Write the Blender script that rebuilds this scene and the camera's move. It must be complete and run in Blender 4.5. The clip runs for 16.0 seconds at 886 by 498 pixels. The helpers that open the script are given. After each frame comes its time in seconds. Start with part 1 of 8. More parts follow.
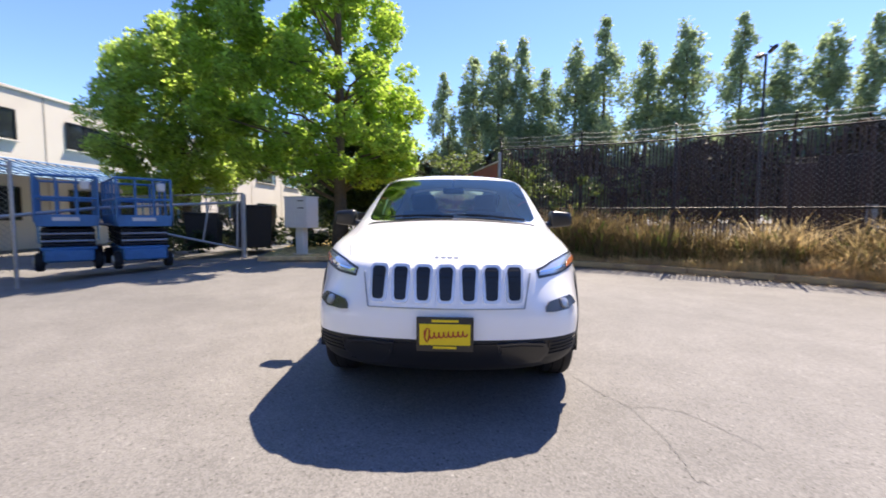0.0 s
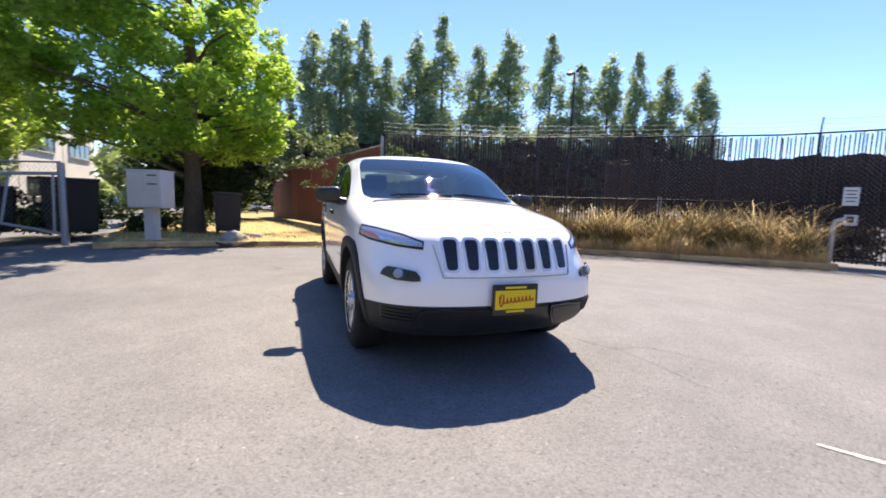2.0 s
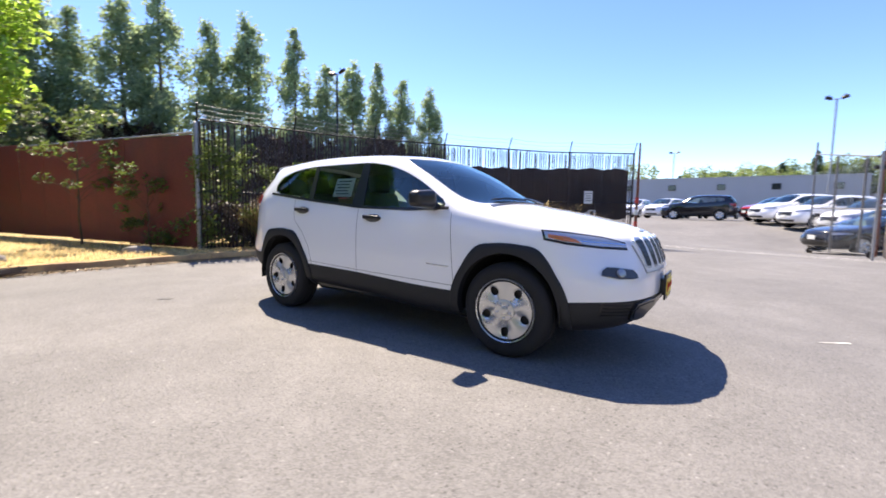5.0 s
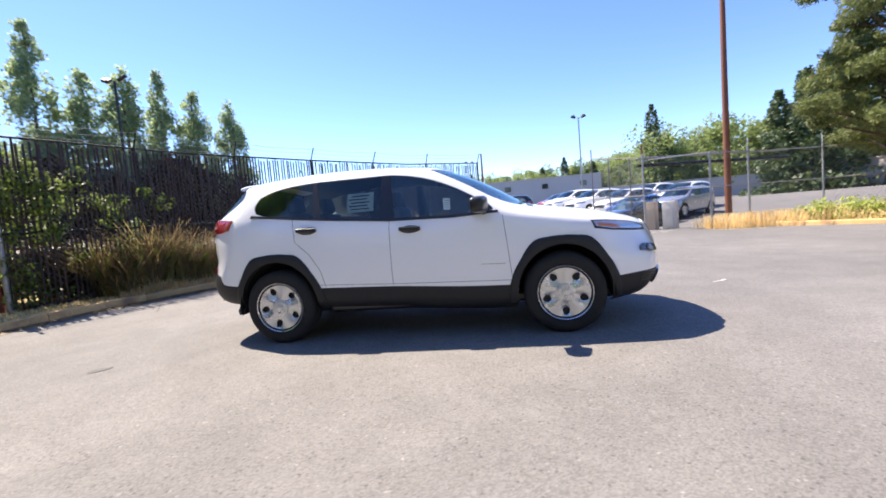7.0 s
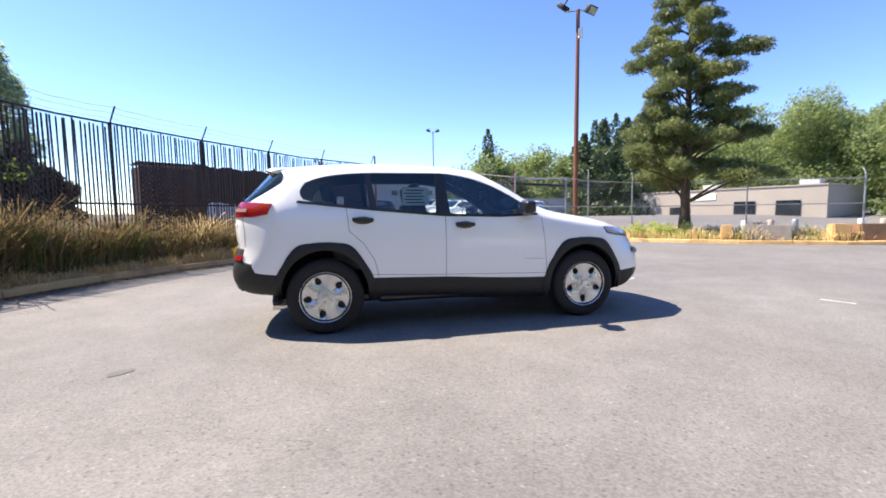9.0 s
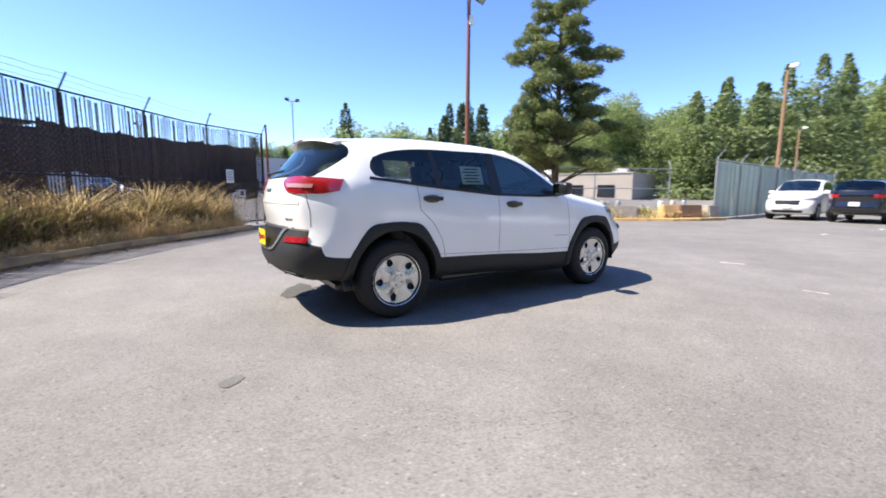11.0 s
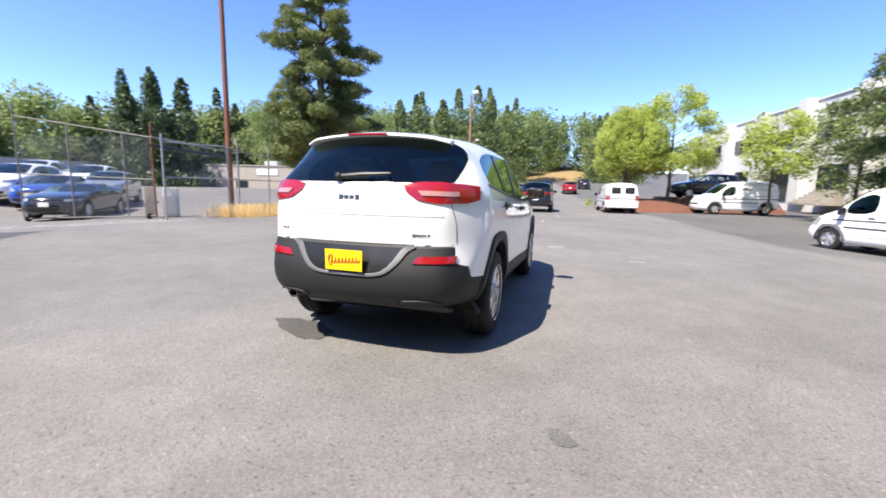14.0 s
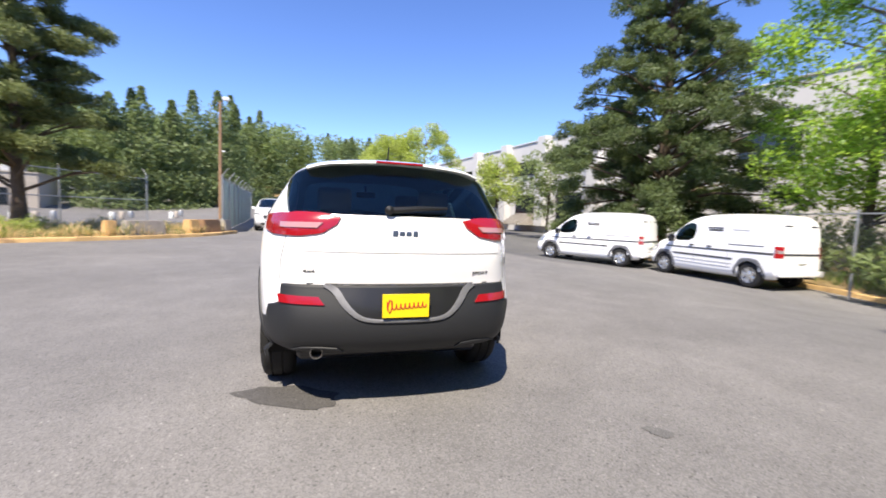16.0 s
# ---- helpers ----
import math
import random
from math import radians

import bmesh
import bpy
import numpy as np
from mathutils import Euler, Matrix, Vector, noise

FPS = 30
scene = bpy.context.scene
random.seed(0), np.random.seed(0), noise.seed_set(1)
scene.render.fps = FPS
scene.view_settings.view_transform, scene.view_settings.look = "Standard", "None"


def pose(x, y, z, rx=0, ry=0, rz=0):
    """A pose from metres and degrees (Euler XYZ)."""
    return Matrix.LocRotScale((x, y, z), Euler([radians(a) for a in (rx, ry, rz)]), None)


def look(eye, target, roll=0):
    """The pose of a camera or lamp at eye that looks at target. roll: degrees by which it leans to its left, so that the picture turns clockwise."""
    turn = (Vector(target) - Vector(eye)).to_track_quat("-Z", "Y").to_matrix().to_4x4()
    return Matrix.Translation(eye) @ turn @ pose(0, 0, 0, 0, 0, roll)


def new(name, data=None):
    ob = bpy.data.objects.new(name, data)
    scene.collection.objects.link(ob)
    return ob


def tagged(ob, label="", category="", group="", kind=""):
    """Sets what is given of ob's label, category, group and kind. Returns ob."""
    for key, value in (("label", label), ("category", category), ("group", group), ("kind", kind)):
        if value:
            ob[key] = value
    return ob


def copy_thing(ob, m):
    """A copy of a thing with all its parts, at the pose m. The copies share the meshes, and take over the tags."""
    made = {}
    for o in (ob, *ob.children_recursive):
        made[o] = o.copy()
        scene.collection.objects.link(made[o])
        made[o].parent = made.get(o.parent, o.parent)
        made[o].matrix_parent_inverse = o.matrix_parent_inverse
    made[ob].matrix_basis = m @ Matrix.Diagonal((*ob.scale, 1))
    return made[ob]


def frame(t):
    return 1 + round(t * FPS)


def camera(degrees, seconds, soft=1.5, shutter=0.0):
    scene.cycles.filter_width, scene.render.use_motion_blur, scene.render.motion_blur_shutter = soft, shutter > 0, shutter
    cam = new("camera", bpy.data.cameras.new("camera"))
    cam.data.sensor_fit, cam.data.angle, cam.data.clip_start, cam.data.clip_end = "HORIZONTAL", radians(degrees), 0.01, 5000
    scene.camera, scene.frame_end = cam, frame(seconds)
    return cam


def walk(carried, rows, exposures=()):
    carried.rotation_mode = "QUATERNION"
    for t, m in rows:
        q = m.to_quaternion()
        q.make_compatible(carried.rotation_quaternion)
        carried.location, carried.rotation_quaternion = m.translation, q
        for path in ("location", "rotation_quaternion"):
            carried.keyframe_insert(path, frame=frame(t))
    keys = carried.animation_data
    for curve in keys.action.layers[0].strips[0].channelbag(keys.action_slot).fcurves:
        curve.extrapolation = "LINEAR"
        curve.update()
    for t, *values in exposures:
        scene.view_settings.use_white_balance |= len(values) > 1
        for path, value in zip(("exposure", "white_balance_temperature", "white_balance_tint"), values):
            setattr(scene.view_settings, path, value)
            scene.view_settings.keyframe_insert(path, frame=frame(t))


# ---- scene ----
cam = camera(93.1, 16.0, 1.7, 0.4)
PATH = [
    (0, (4.605, 0.08, 1.201), (2.613, -0.002, 1.047), 0.5),
    (0.5, (4.653, -0.089, 1.167), (2.667, 0.076, 1.003), 2.6),
    (1, (4.699, -0.409, 1.144), (2.724, -0.133, 1.002), 3.3),
    (1.5, (4.623, -0.827, 1.127), (2.688, -0.371, 0.908), 3.3),
    (2, (4.586, -1.328, 1.117), (2.718, -0.644, 0.912), 1.8),
    (2.5, (4.382, -1.767, 1.093), (2.611, -0.862, 0.881), 0.5),
    (3, (4.146, -2.19, 1.079), (2.51, -1.062, 0.853), 1.5),
    (3.5, (3.842, -2.599, 1.089), (2.312, -1.334, 0.849), 0.1),
    (4, (3.462, -2.952, 1.084), (2.051, -1.549, 0.882), 0.3),
    (4.5, (3.099, -3.335, 1.082), (1.85, -1.787, 0.87), 0.1),
    (5, (2.692, -3.687, 1.093), (1.565, -2.045, 0.912), 0.9),
    (5.2, (2.552, -3.851, 1.074), (1.53, -2.14, 0.902), -0.9),
    (7.3, (0.623, -4.785, 1.093), (0.396, -2.805, 0.921), -2.5),
    (7.5, (0.443, -4.885, 1.095), (0.28, -2.904, 0.878), -0.7),
    (8, (-0.113, -4.921, 1.08), (-0.102, -2.932, 0.873), -0.1),
    (8.5, (-0.639, -4.982, 1.106), (-0.414, -3.005, 0.907), -0.3),
    (9, (-1.15, -4.946, 1.117), (-0.707, -3.002, 0.956), -0.8),
    (9.2, (-1.369, -4.888, 1.141), (-0.877, -2.956, 0.975), 1.4),
    (11.3, (-3.354, -3.982, 1.137), (-2.125, -2.424, 0.885), 0.1),
    (11.5, (-3.568, -3.8, 1.142), (-2.23, -2.328, 0.933), 0.1),
    (12, (-3.928, -3.419, 1.159), (-2.436, -2.102, 0.958), -0.3),
    (12.5, (-4.211, -2.985, 1.191), (-2.624, -1.78, 1.024), 0.2),
    (13, (-4.481, -2.524, 1.228), (-2.77, -1.524, 0.956), -0.1),
    (13.5, (-4.651, -2.015, 1.209), (-2.868, -1.151, 0.936), 0.6),
    (14, (-4.835, -1.518, 1.227), (-2.949, -0.918, 0.94), 1.2),
    (14.5, (-4.873, -0.998, 1.252), (-2.928, -0.586, 1.036), 0.8),
    (15, (-4.967, -0.508, 1.26), (-2.983, -0.455, 1.016), 2.1),
    (15.5, (-4.867, -0.011, 1.263), (-2.889, -0.244, 1.074), 2.1),
    (16, (-4.791, 0.513, 1.284), (-2.88, -0.054, 1.119), 2.3),
]
walk(cam, [(t, look(e, g, r)) for t, e, g, r in PATH], [(0, 1.30, 6850, 10), (3.5, 1.30, 6800, 10), (9, 1.36, 6650, 9), (12.5, 1.36, 6420, 7), (16, 1.04, 6500, 8)])

# ---------- world, sun, exposure ----------
SUN = Vector((-0.68, 0.385, 1.14)).normalized()
world = bpy.data.worlds.new("sky")
scene.world = world
world.use_nodes = True
wn = world.node_tree
bg = wn.nodes["Background"]
sky = wn.nodes.new("ShaderNodeTexSky")
sky.sky_type, sky.sun_disc = "NISHITA", False
sky.sun_elevation = math.asin(SUN.z)
sky.sun_rotation = math.atan2(SUN.x, SUN.y)
sky.altitude = 1800
sky.air_density, sky.dust_density, sky.ozone_density = 1.0, 0.2, 3.0
deep = wn.nodes.new("ShaderNodeHueSaturation")
deep.inputs["Hue"].default_value, deep.inputs["Saturation"].default_value = 0.515, 1.15
wn.links.new(sky.outputs[0], deep.inputs["Color"])
wn.links.new(deep.outputs[0], bg.inputs[0])
bg.inputs[1].default_value = 0.134
sun = new("sun", bpy.data.lights.new("sun", "SUN"))
sun.data.energy, sun.data.angle, sun.data.color = 4.8, radians(0.53), (1.0, 0.885, 0.755)
sun.matrix_world = look(SUN * 60, (0, 0, 0))

# ---------- materials ----------
MATS = {}


def node_mat(name):
    m = bpy.data.materials.new(name)
    m.use_nodes = True
    nt = m.node_tree
    return m, nt, nt.nodes["Principled BSDF"]


def surf(name, rgb, rough=0.6, metal=0.0, var=0.18, big=1.2, fine=30.0, bump=0.15, coat=0.0, spread=0.0, stain=None, amount=0.35):
    """A plain surface: base colour varied at two scales, roughness variation and fine relief. spread: variation from piece to piece."""
    if name in MATS:
        return MATS[name]
    m, nt, p = node_mat(name)
    N, L = nt.nodes.new, nt.links.new
    tc = N("ShaderNodeTexCoord")
    n1, n2 = N("ShaderNodeTexNoise"), N("ShaderNodeTexNoise")
    n1.inputs["Scale"].default_value, n1.inputs["Detail"].default_value = big, 5
    n2.inputs["Scale"].default_value, n2.inputs["Detail"].default_value = fine, 4
    L(tc.outputs["Object"], n1.inputs["Vector"]), L(tc.outputs["Object"], n2.inputs["Vector"])
    add = N("ShaderNodeMath"); add.operation = "ADD"
    L(n1.outputs[0], add.inputs[0]), L(n2.outputs[0], add.inputs[1])
    mr = N("ShaderNodeMapRange")
    mr.inputs["From Min"].default_value, mr.inputs["From Max"].default_value = 0.6, 1.4
    mr.inputs["To Min"].default_value, mr.inputs["To Max"].default_value = 1 - var, 1 + var
    L(add.outputs[0], mr.inputs["Value"])
    val = mr.outputs[0]
    if spread:
        oi = N("ShaderNodeObjectInfo")
        m2 = N("ShaderNodeMapRange")
        m2.inputs["To Min"].default_value, m2.inputs["To Max"].default_value = 1 - spread, 1 + spread
        L(oi.outputs["Random"], m2.inputs["Value"])
        mu = N("ShaderNodeMath"); mu.operation = "MULTIPLY"
        L(val, mu.inputs[0]), L(m2.outputs[0], mu.inputs[1])
        val = mu.outputs[0]
    sc = N("ShaderNodeVectorMath"); sc.operation = "SCALE"
    sc.inputs[0].default_value = rgb
    L(val, sc.inputs["Scale"])
    col = sc.outputs[0]
    if stain:
        n3 = N("ShaderNodeTexNoise")
        n3.inputs["Scale"].default_value, n3.inputs["Detail"].default_value = big * 0.7, 8
        L(tc.outputs["Object"], n3.inputs["Vector"])
        r3 = N("ShaderNodeMapRange")
        r3.inputs["From Min"].default_value, r3.inputs["From Max"].default_value = 0.5, 0.7
        r3.inputs["To Max"].default_value = amount
        L(n3.outputs[0], r3.inputs["Value"])
        mx = N("ShaderNodeMix"); mx.data_type = "RGBA"
        L(r3.outputs[0], mx.inputs[0]), L(col, mx.inputs[6])
        mx.inputs[7].default_value = (*stain, 1)
        col = mx.outputs[2]
    L(col, p.inputs["Base Color"])
    rr = N("ShaderNodeMapRange")
    rr.inputs["To Min"].default_value, rr.inputs["To Max"].default_value = max(0.02, rough - 0.12), min(1, rough + 0.12)
    L(n1.outputs[0], rr.inputs["Value"]), L(rr.outputs[0], p.inputs["Roughness"])
    p.inputs["Metallic"].default_value = metal
    p.inputs["Coat Weight"].default_value = coat
    p.inputs["Coat Roughness"].default_value = 0.04
    if bump:
        b = N("ShaderNodeBump")
        b.inputs["Strength"].default_value, b.inputs["Distance"].default_value = bump, 0.01
        L(n2.outputs[0], b.inputs["Height"]), L(b.outputs[0], p.inputs["Normal"])
    MATS[name] = m
    return m


def gloss(name, rgb, rough=0.15, metal=0.0, coat=0.6, orange=0.0):
    """Paint, lacquer, plastic or metal that is plain and smooth; a faint waviness in the gloss."""
    if name in MATS:
        return MATS[name]
    m, nt, p = node_mat(name)
    p.inputs["Base Color"].default_value = (*rgb, 1)
    p.inputs["Metallic"].default_value, p.inputs["Coat Weight"].default_value = metal, coat
    p.inputs["Coat Roughness"].default_value = 0.03
    n = nt.nodes.new("ShaderNodeTexNoise")
    n.inputs["Scale"].default_value, n.inputs["Detail"].default_value = 6, 6
    tc = nt.nodes.new("ShaderNodeTexCoord")
    nt.links.new(tc.outputs["Object"], n.inputs["Vector"])
    r = nt.nodes.new("ShaderNodeMapRange")
    r.inputs["To Min"].default_value, r.inputs["To Max"].default_value = max(0.02, rough * 0.7), rough * 1.3
    nt.links.new(n.outputs[0], r.inputs["Value"]), nt.links.new(r.outputs[0], p.inputs["Roughness"])
    MATS[name] = m
    return m


def pane(name, tint, rough=0.0, ior=1.65):
    """Thin glass: what lies behind shows through its tint, and Fresnel drives the gloss."""
    if name in MATS:
        return MATS[name]
    m = bpy.data.materials.new(name)
    m.use_nodes = True
    nt = m.node_tree
    nt.nodes.clear()
    N, L = nt.nodes.new, nt.links.new
    out, mix = N("ShaderNodeOutputMaterial"), N("ShaderNodeMixShader")
    tr, gl, fr = N("ShaderNodeBsdfTransparent"), N("ShaderNodeBsdfGlossy"), N("ShaderNodeFresnel")
    tr.inputs[0].default_value = (*tint, 1)
    gl.inputs["Color"].default_value = (0.80, 0.97, 0.92, 1)
    gl.inputs["Roughness"].default_value = rough
    fr.inputs[0].default_value = ior
    L(fr.outputs[0], mix.inputs[0]), L(tr.outputs[0], mix.inputs[1]), L(gl.outputs[0], mix.inputs[2]), L(mix.outputs[0], out.inputs[0])
    MATS[name] = m
    return m


def leaf_mat(name, rgb, glow, share=0.45, spread=0.35, rough=0.5):
    """Leaves: coloured leaf by leaf, with light shining through."""
    if name in MATS:
        return MATS[name]
    m, nt, p = node_mat(name)
    N, L = nt.nodes.new, nt.links.new
    ge, oi = N("ShaderNodeNewGeometry"), N("ShaderNodeTexNoise")
    tc = N("ShaderNodeTexCoord")
    oi.inputs["Scale"].default_value = 0.9
    L(tc.outputs["Object"], oi.inputs["Vector"])
    ad = N("ShaderNodeMath"); ad.operation = "ADD"
    L(ge.outputs["Random Per Island"], ad.inputs[0]), L(oi.outputs[0], ad.inputs[1])
    mr = N("ShaderNodeMapRange")
    mr.inputs["From Min"].default_value, mr.inputs["From Max"].default_value = 0.3, 1.4
    mr.inputs["To Min"].default_value, mr.inputs["To Max"].default_value = 1 - spread, 1 + spread
    L(ad.outputs[0], mr.inputs[0])
    tl, mix = N("ShaderNodeBsdfTranslucent"), N("ShaderNodeMixShader")
    for col, target in ((rgb, p.inputs["Base Color"]), (glow, tl.inputs["Color"])):
        s = N("ShaderNodeVectorMath"); s.operation = "SCALE"
        s.inputs[0].default_value = col
        L(mr.outputs[0], s.inputs["Scale"]), L(s.outputs[0], target)
    p.inputs["Roughness"].default_value = rough
    p.inputs["Specular IOR Level"].default_value = 0.3
    mix.inputs[0].default_value = share
    L(p.outputs[0], mix.inputs[1]), L(tl.outputs[0], mix.inputs[2]), L(mix.outputs[0], nt.nodes["Material Output"].inputs[0])
    MATS[name] = m
    return m


def asphalt_mat(name, rgb, warm, newer=None):
    m, nt, p = node_mat(name)
    N, L = nt.nodes.new, nt.links.new
    tc = N("ShaderNodeTexCoord")

    def noise_tex(scale, detail=5, kind="ShaderNodeTexNoise"):
        n = N(kind)
        n.inputs["Scale"].default_value = scale
        if kind == "ShaderNodeTexNoise":
            n.inputs["Detail"].default_value = detail
        L(tc.outputs["Object"], n.inputs["Vector"])
        return n

    def remap(out, a, b, c, d):
        r = N("ShaderNodeMapRange")
        for k, v in zip(("From Min", "From Max", "To Min", "To Max"), (a, b, c, d)):
            r.inputs[k].default_value = v
        L(out, r.inputs["Value"])
        return r.outputs[0]

    def times(a, b):
        q = N("ShaderNodeMath"); q.operation = "MULTIPLY"
        L(a, q.inputs[0]), L(b, q.inputs[1])
        return q.outputs[0]

    stones = noise_tex(105, kind="ShaderNodeTexVoronoi")
    pick = N("ShaderNodeSeparateColor")
    L(stones.outputs["Color"], pick.inputs[0])
    v = remap(pick.outputs[0], 0, 1, 0.78, 1.22)
    # sparse pale and dark chips among the fine aggregate
    chips = noise_tex(34, kind="ShaderNodeTexVoronoi")
    chip = N("ShaderNodeSeparateColor")
    L(chips.outputs["Color"], chip.inputs[0])
    core = remap(chips.outputs["Distance"], 0.18, 0.34, 1, 0)
    v = times(v, remap(times(core, remap(chip.outputs[1], 0.86, 0.90, 0, 1)), 0, 1, 1.0, 1.45))
    v = times(v, remap(times(core, remap(chip.outputs[2], 0.88, 0.92, 0, 1)), 0, 1, 1.0, 0.62))
    v = times(v, remap(noise_tex(14, 6).outputs[0], 0.3, 0.7, 0.95, 1.05))
    v = times(v, remap(noise_tex(0.35, 7).outputs[0], 0.3, 0.7, 0.86, 1.14))
    v = times(v, remap(noise_tex(2.2, 4).outputs[0], 0.35, 0.65, 0.93, 1.07))
    # hairline cracks
    crack = N("ShaderNodeTexVoronoi")
    crack.feature = "DISTANCE_TO_EDGE"
    crack.inputs["Scale"].default_value = 0.22
    warp = N("ShaderNodeVectorMath"); warp.operation = "MULTIPLY_ADD"
    wn2 = noise_tex(1.3, 6)
    warp.inputs[1].default_value = (0.7, 0.7, 0)
    L(wn2.outputs["Color"], warp.inputs[0]), L(tc.outputs["Object"], warp.inputs[2]), L(warp.outputs[0], crack.inputs["Vector"])
    v = times(v, remap(crack.outputs["Distance"], 0.0, 0.0022, 0.90, 1.0))
    sc = N("ShaderNodeVectorMath"); sc.operation = "SCALE"
    mixc = N("ShaderNodeMix"); mixc.data_type = "RGBA"
    L(remap(noise_tex(0.15, 3).outputs[0], 0.4, 0.6, 0, 1), mixc.inputs[0])
    mixc.inputs[6].default_value, mixc.inputs[7].default_value = (*rgb, 1), (*warm, 1)
    if newer:
        # a later, darker resurfacing south of a seam that runs along the road
        side = N("ShaderNodeVectorMath"); side.operation = "DOT_PRODUCT"
        side.inputs[1].default_value = (0.1355, -0.991, 0)
        L(warp.outputs[0], side.inputs[0])
        sx = N("ShaderNodeSeparateXYZ")
        L(warp.outputs[0], sx.inputs[0])
        over = times(remap(side.outputs["Value"], 7.4, 7.8, 0, 1), remap(sx.outputs[0], 7.5, 9.0, 0, 1))
        mixn = N("ShaderNodeMix"); mixn.data_type = "RGBA"
        L(over, mixn.inputs[0]), L(mixc.outputs[2], mixn.inputs[6])
        mixn.inputs[7].default_value = (*newer, 1)
        mixc = mixn
    L(mixc.outputs[2], sc.inputs[0]), L(v, sc.inputs["Scale"]), L(sc.outputs[0], p.inputs["Base Color"])
    p.inputs["Roughness"].default_value = 0.82
    p.inputs["Specular IOR Level"].default_value = 0.35
    b = N("ShaderNodeBump")
    b.inputs["Strength"].default_value, b.inputs["Distance"].default_value = 0.22, 0.005
    L(stones.outputs["Distance"], b.inputs["Height"]), L(b.outputs[0], p.inputs["Normal"])
    return m


WHITE = gloss("white car paint", (0.92, 0.925, 0.93), 0.22, 0, 0.8)
TRIM = surf("dark grey moulded plastic", (0.0120, 0.0132, 0.0155), 0.6, var=0.12, fine=120, bump=0.08)
JOINT = gloss("panel gap", (0.09, 0.09, 0.095), 0.5, 0, 0.0)
BLACK = gloss("black plastic", (0.012, 0.012, 0.013), 0.35, 0, 0.2)
RUBBER = surf("tyre rubber", (0.013, 0.013, 0.014), 0.8, var=0.15, fine=60, bump=0.2)
STEEL = gloss("silver wheel paint", (0.62, 0.63, 0.64), 0.28, 0.75, 0.3)
CHROME = gloss("chrome", (0.75, 0.76, 0.78), 0.08, 1.0, 0.0)
DARKSTEEL = surf("dark steel", (0.03, 0.03, 0.032), 0.5, 0.6, bump=0.05)
AMBER = gloss("amber lens", (0.62, 0.20, 0.06), 0.15, 0, 0.8)
REDLENS = gloss("red lamp lens", (0.30, 0.008, 0.014), 0.12, 0, 0.9)
CLEAR = gloss("clear lamp lens", (0.55, 0.57, 0.60), 0.12, 0.55, 0.9)
YELLOW = surf("yellow plate", (0.82, 0.60, 0.01), 0.4, var=0.04, bump=0)
REDINK = surf("red lettering", (0.45, 0.03, 0.02), 0.5, var=0.05, bump=0)
GLASS = pane("clear car glass", (0.86, 0.92, 0.90), 0.0, 1.9)
WINDSCREEN = pane("laminated windscreen glass", (0.86, 0.94, 0.91), 0.0, 1.9)
PRIVACY = pane("privacy car glass", (0.68, 0.72, 0.72), 0.0, 1.65)
BACKLIGHT = pane("dark rear window glass", (0.62, 0.66, 0.66), 0.0, 1.5)
CABIN = surf("charcoal cabin trim", (0.23, 0.25, 0.245), 0.75, fine=80, bump=0.1)
FABRIC = surf("charcoal seat fabric", (0.15, 0.15, 0.155), 0.9, fine=150, bump=0.2)
PAPER = surf("white paper", (0.75, 0.76, 0.72), 0.7, var=0.05, bump=0)
INK = surf("dark print", (0.05, 0.05, 0.05), 0.7, var=0.05, bump=0)
GALV = surf("galvanised steel", (0.38, 0.39, 0.40), 0.5, 0.7, var=0.2, fine=25, bump=0.05)
RUST = surf("rust-brown painted steel", (0.20, 0.075, 0.04), 0.65, 0.1, var=0.25, fine=20)
SLATM = surf("brown fence slat plastic", (0.036, 0.020, 0.017), 0.6, var=0.25, big=3, fine=40, bump=0.1, spread=0.3)
REDWALL = surf("red-brown painted board", (0.205, 0.050, 0.042), 0.6, var=0.22, big=2, fine=25, spread=0.2, stain=(0.10, 0.05, 0.04))
CONCRETE = surf("weathered concrete", (0.34, 0.31, 0.27), 0.9, var=0.25, big=1.5, fine=25, bump=0.4, stain=(0.16, 0.13, 0.10), amount=0.6)
KERBM = surf("worn yellow kerb paint", (0.56, 0.37, 0.16), 0.85, var=0.25, big=2.5, fine=30, bump=0.4, stain=(0.21, 0.125, 0.075), amount=0.85, spread=0.2)
SOIL = surf("dry soil and thatch", (0.27, 0.19, 0.09), 0.95, var=0.35, big=1.3, fine=18, bump=0.6, stain=(0.16, 0.12, 0.05), amount=0.6)
LAWN = surf("dry lawn", (0.36, 0.27, 0.11), 0.95, var=0.25, big=0.8, fine=40, bump=0.5, stain=(0.16, 0.20, 0.06), amount=0.55)
BARK = surf("tree bark", (0.11, 0.08, 0.055), 0.95, var=0.4, big=4, fine=22, bump=0.9)
MULCH = surf("red bark mulch", (0.135, 0.055, 0.034), 0.95, var=0.4, big=3, fine=14, bump=0.9)
STUCCO = surf("off-white stucco", (0.66, 0.62, 0.55), 0.9, var=0.08, big=0.4, fine=35, bump=0.25, stain=(0.5, 0.46, 0.40), amount=0.3)
PALEWALL = surf("pale grey tilt-up concrete", (0.60, 0.59, 0.57), 0.9, var=0.08, big=0.3, fine=20, bump=0.15, stain=(0.46, 0.45, 0.42), amount=0.4)
GREYWALL = surf("grey painted block wall", (0.42, 0.43, 0.44), 0.9, var=0.08, big=0.3, fine=12, bump=0.15)
TANWALL = surf("tan block wall", (0.42, 0.37, 0.31), 0.9, var=0.1, big=0.4, fine=14, bump=0.2)
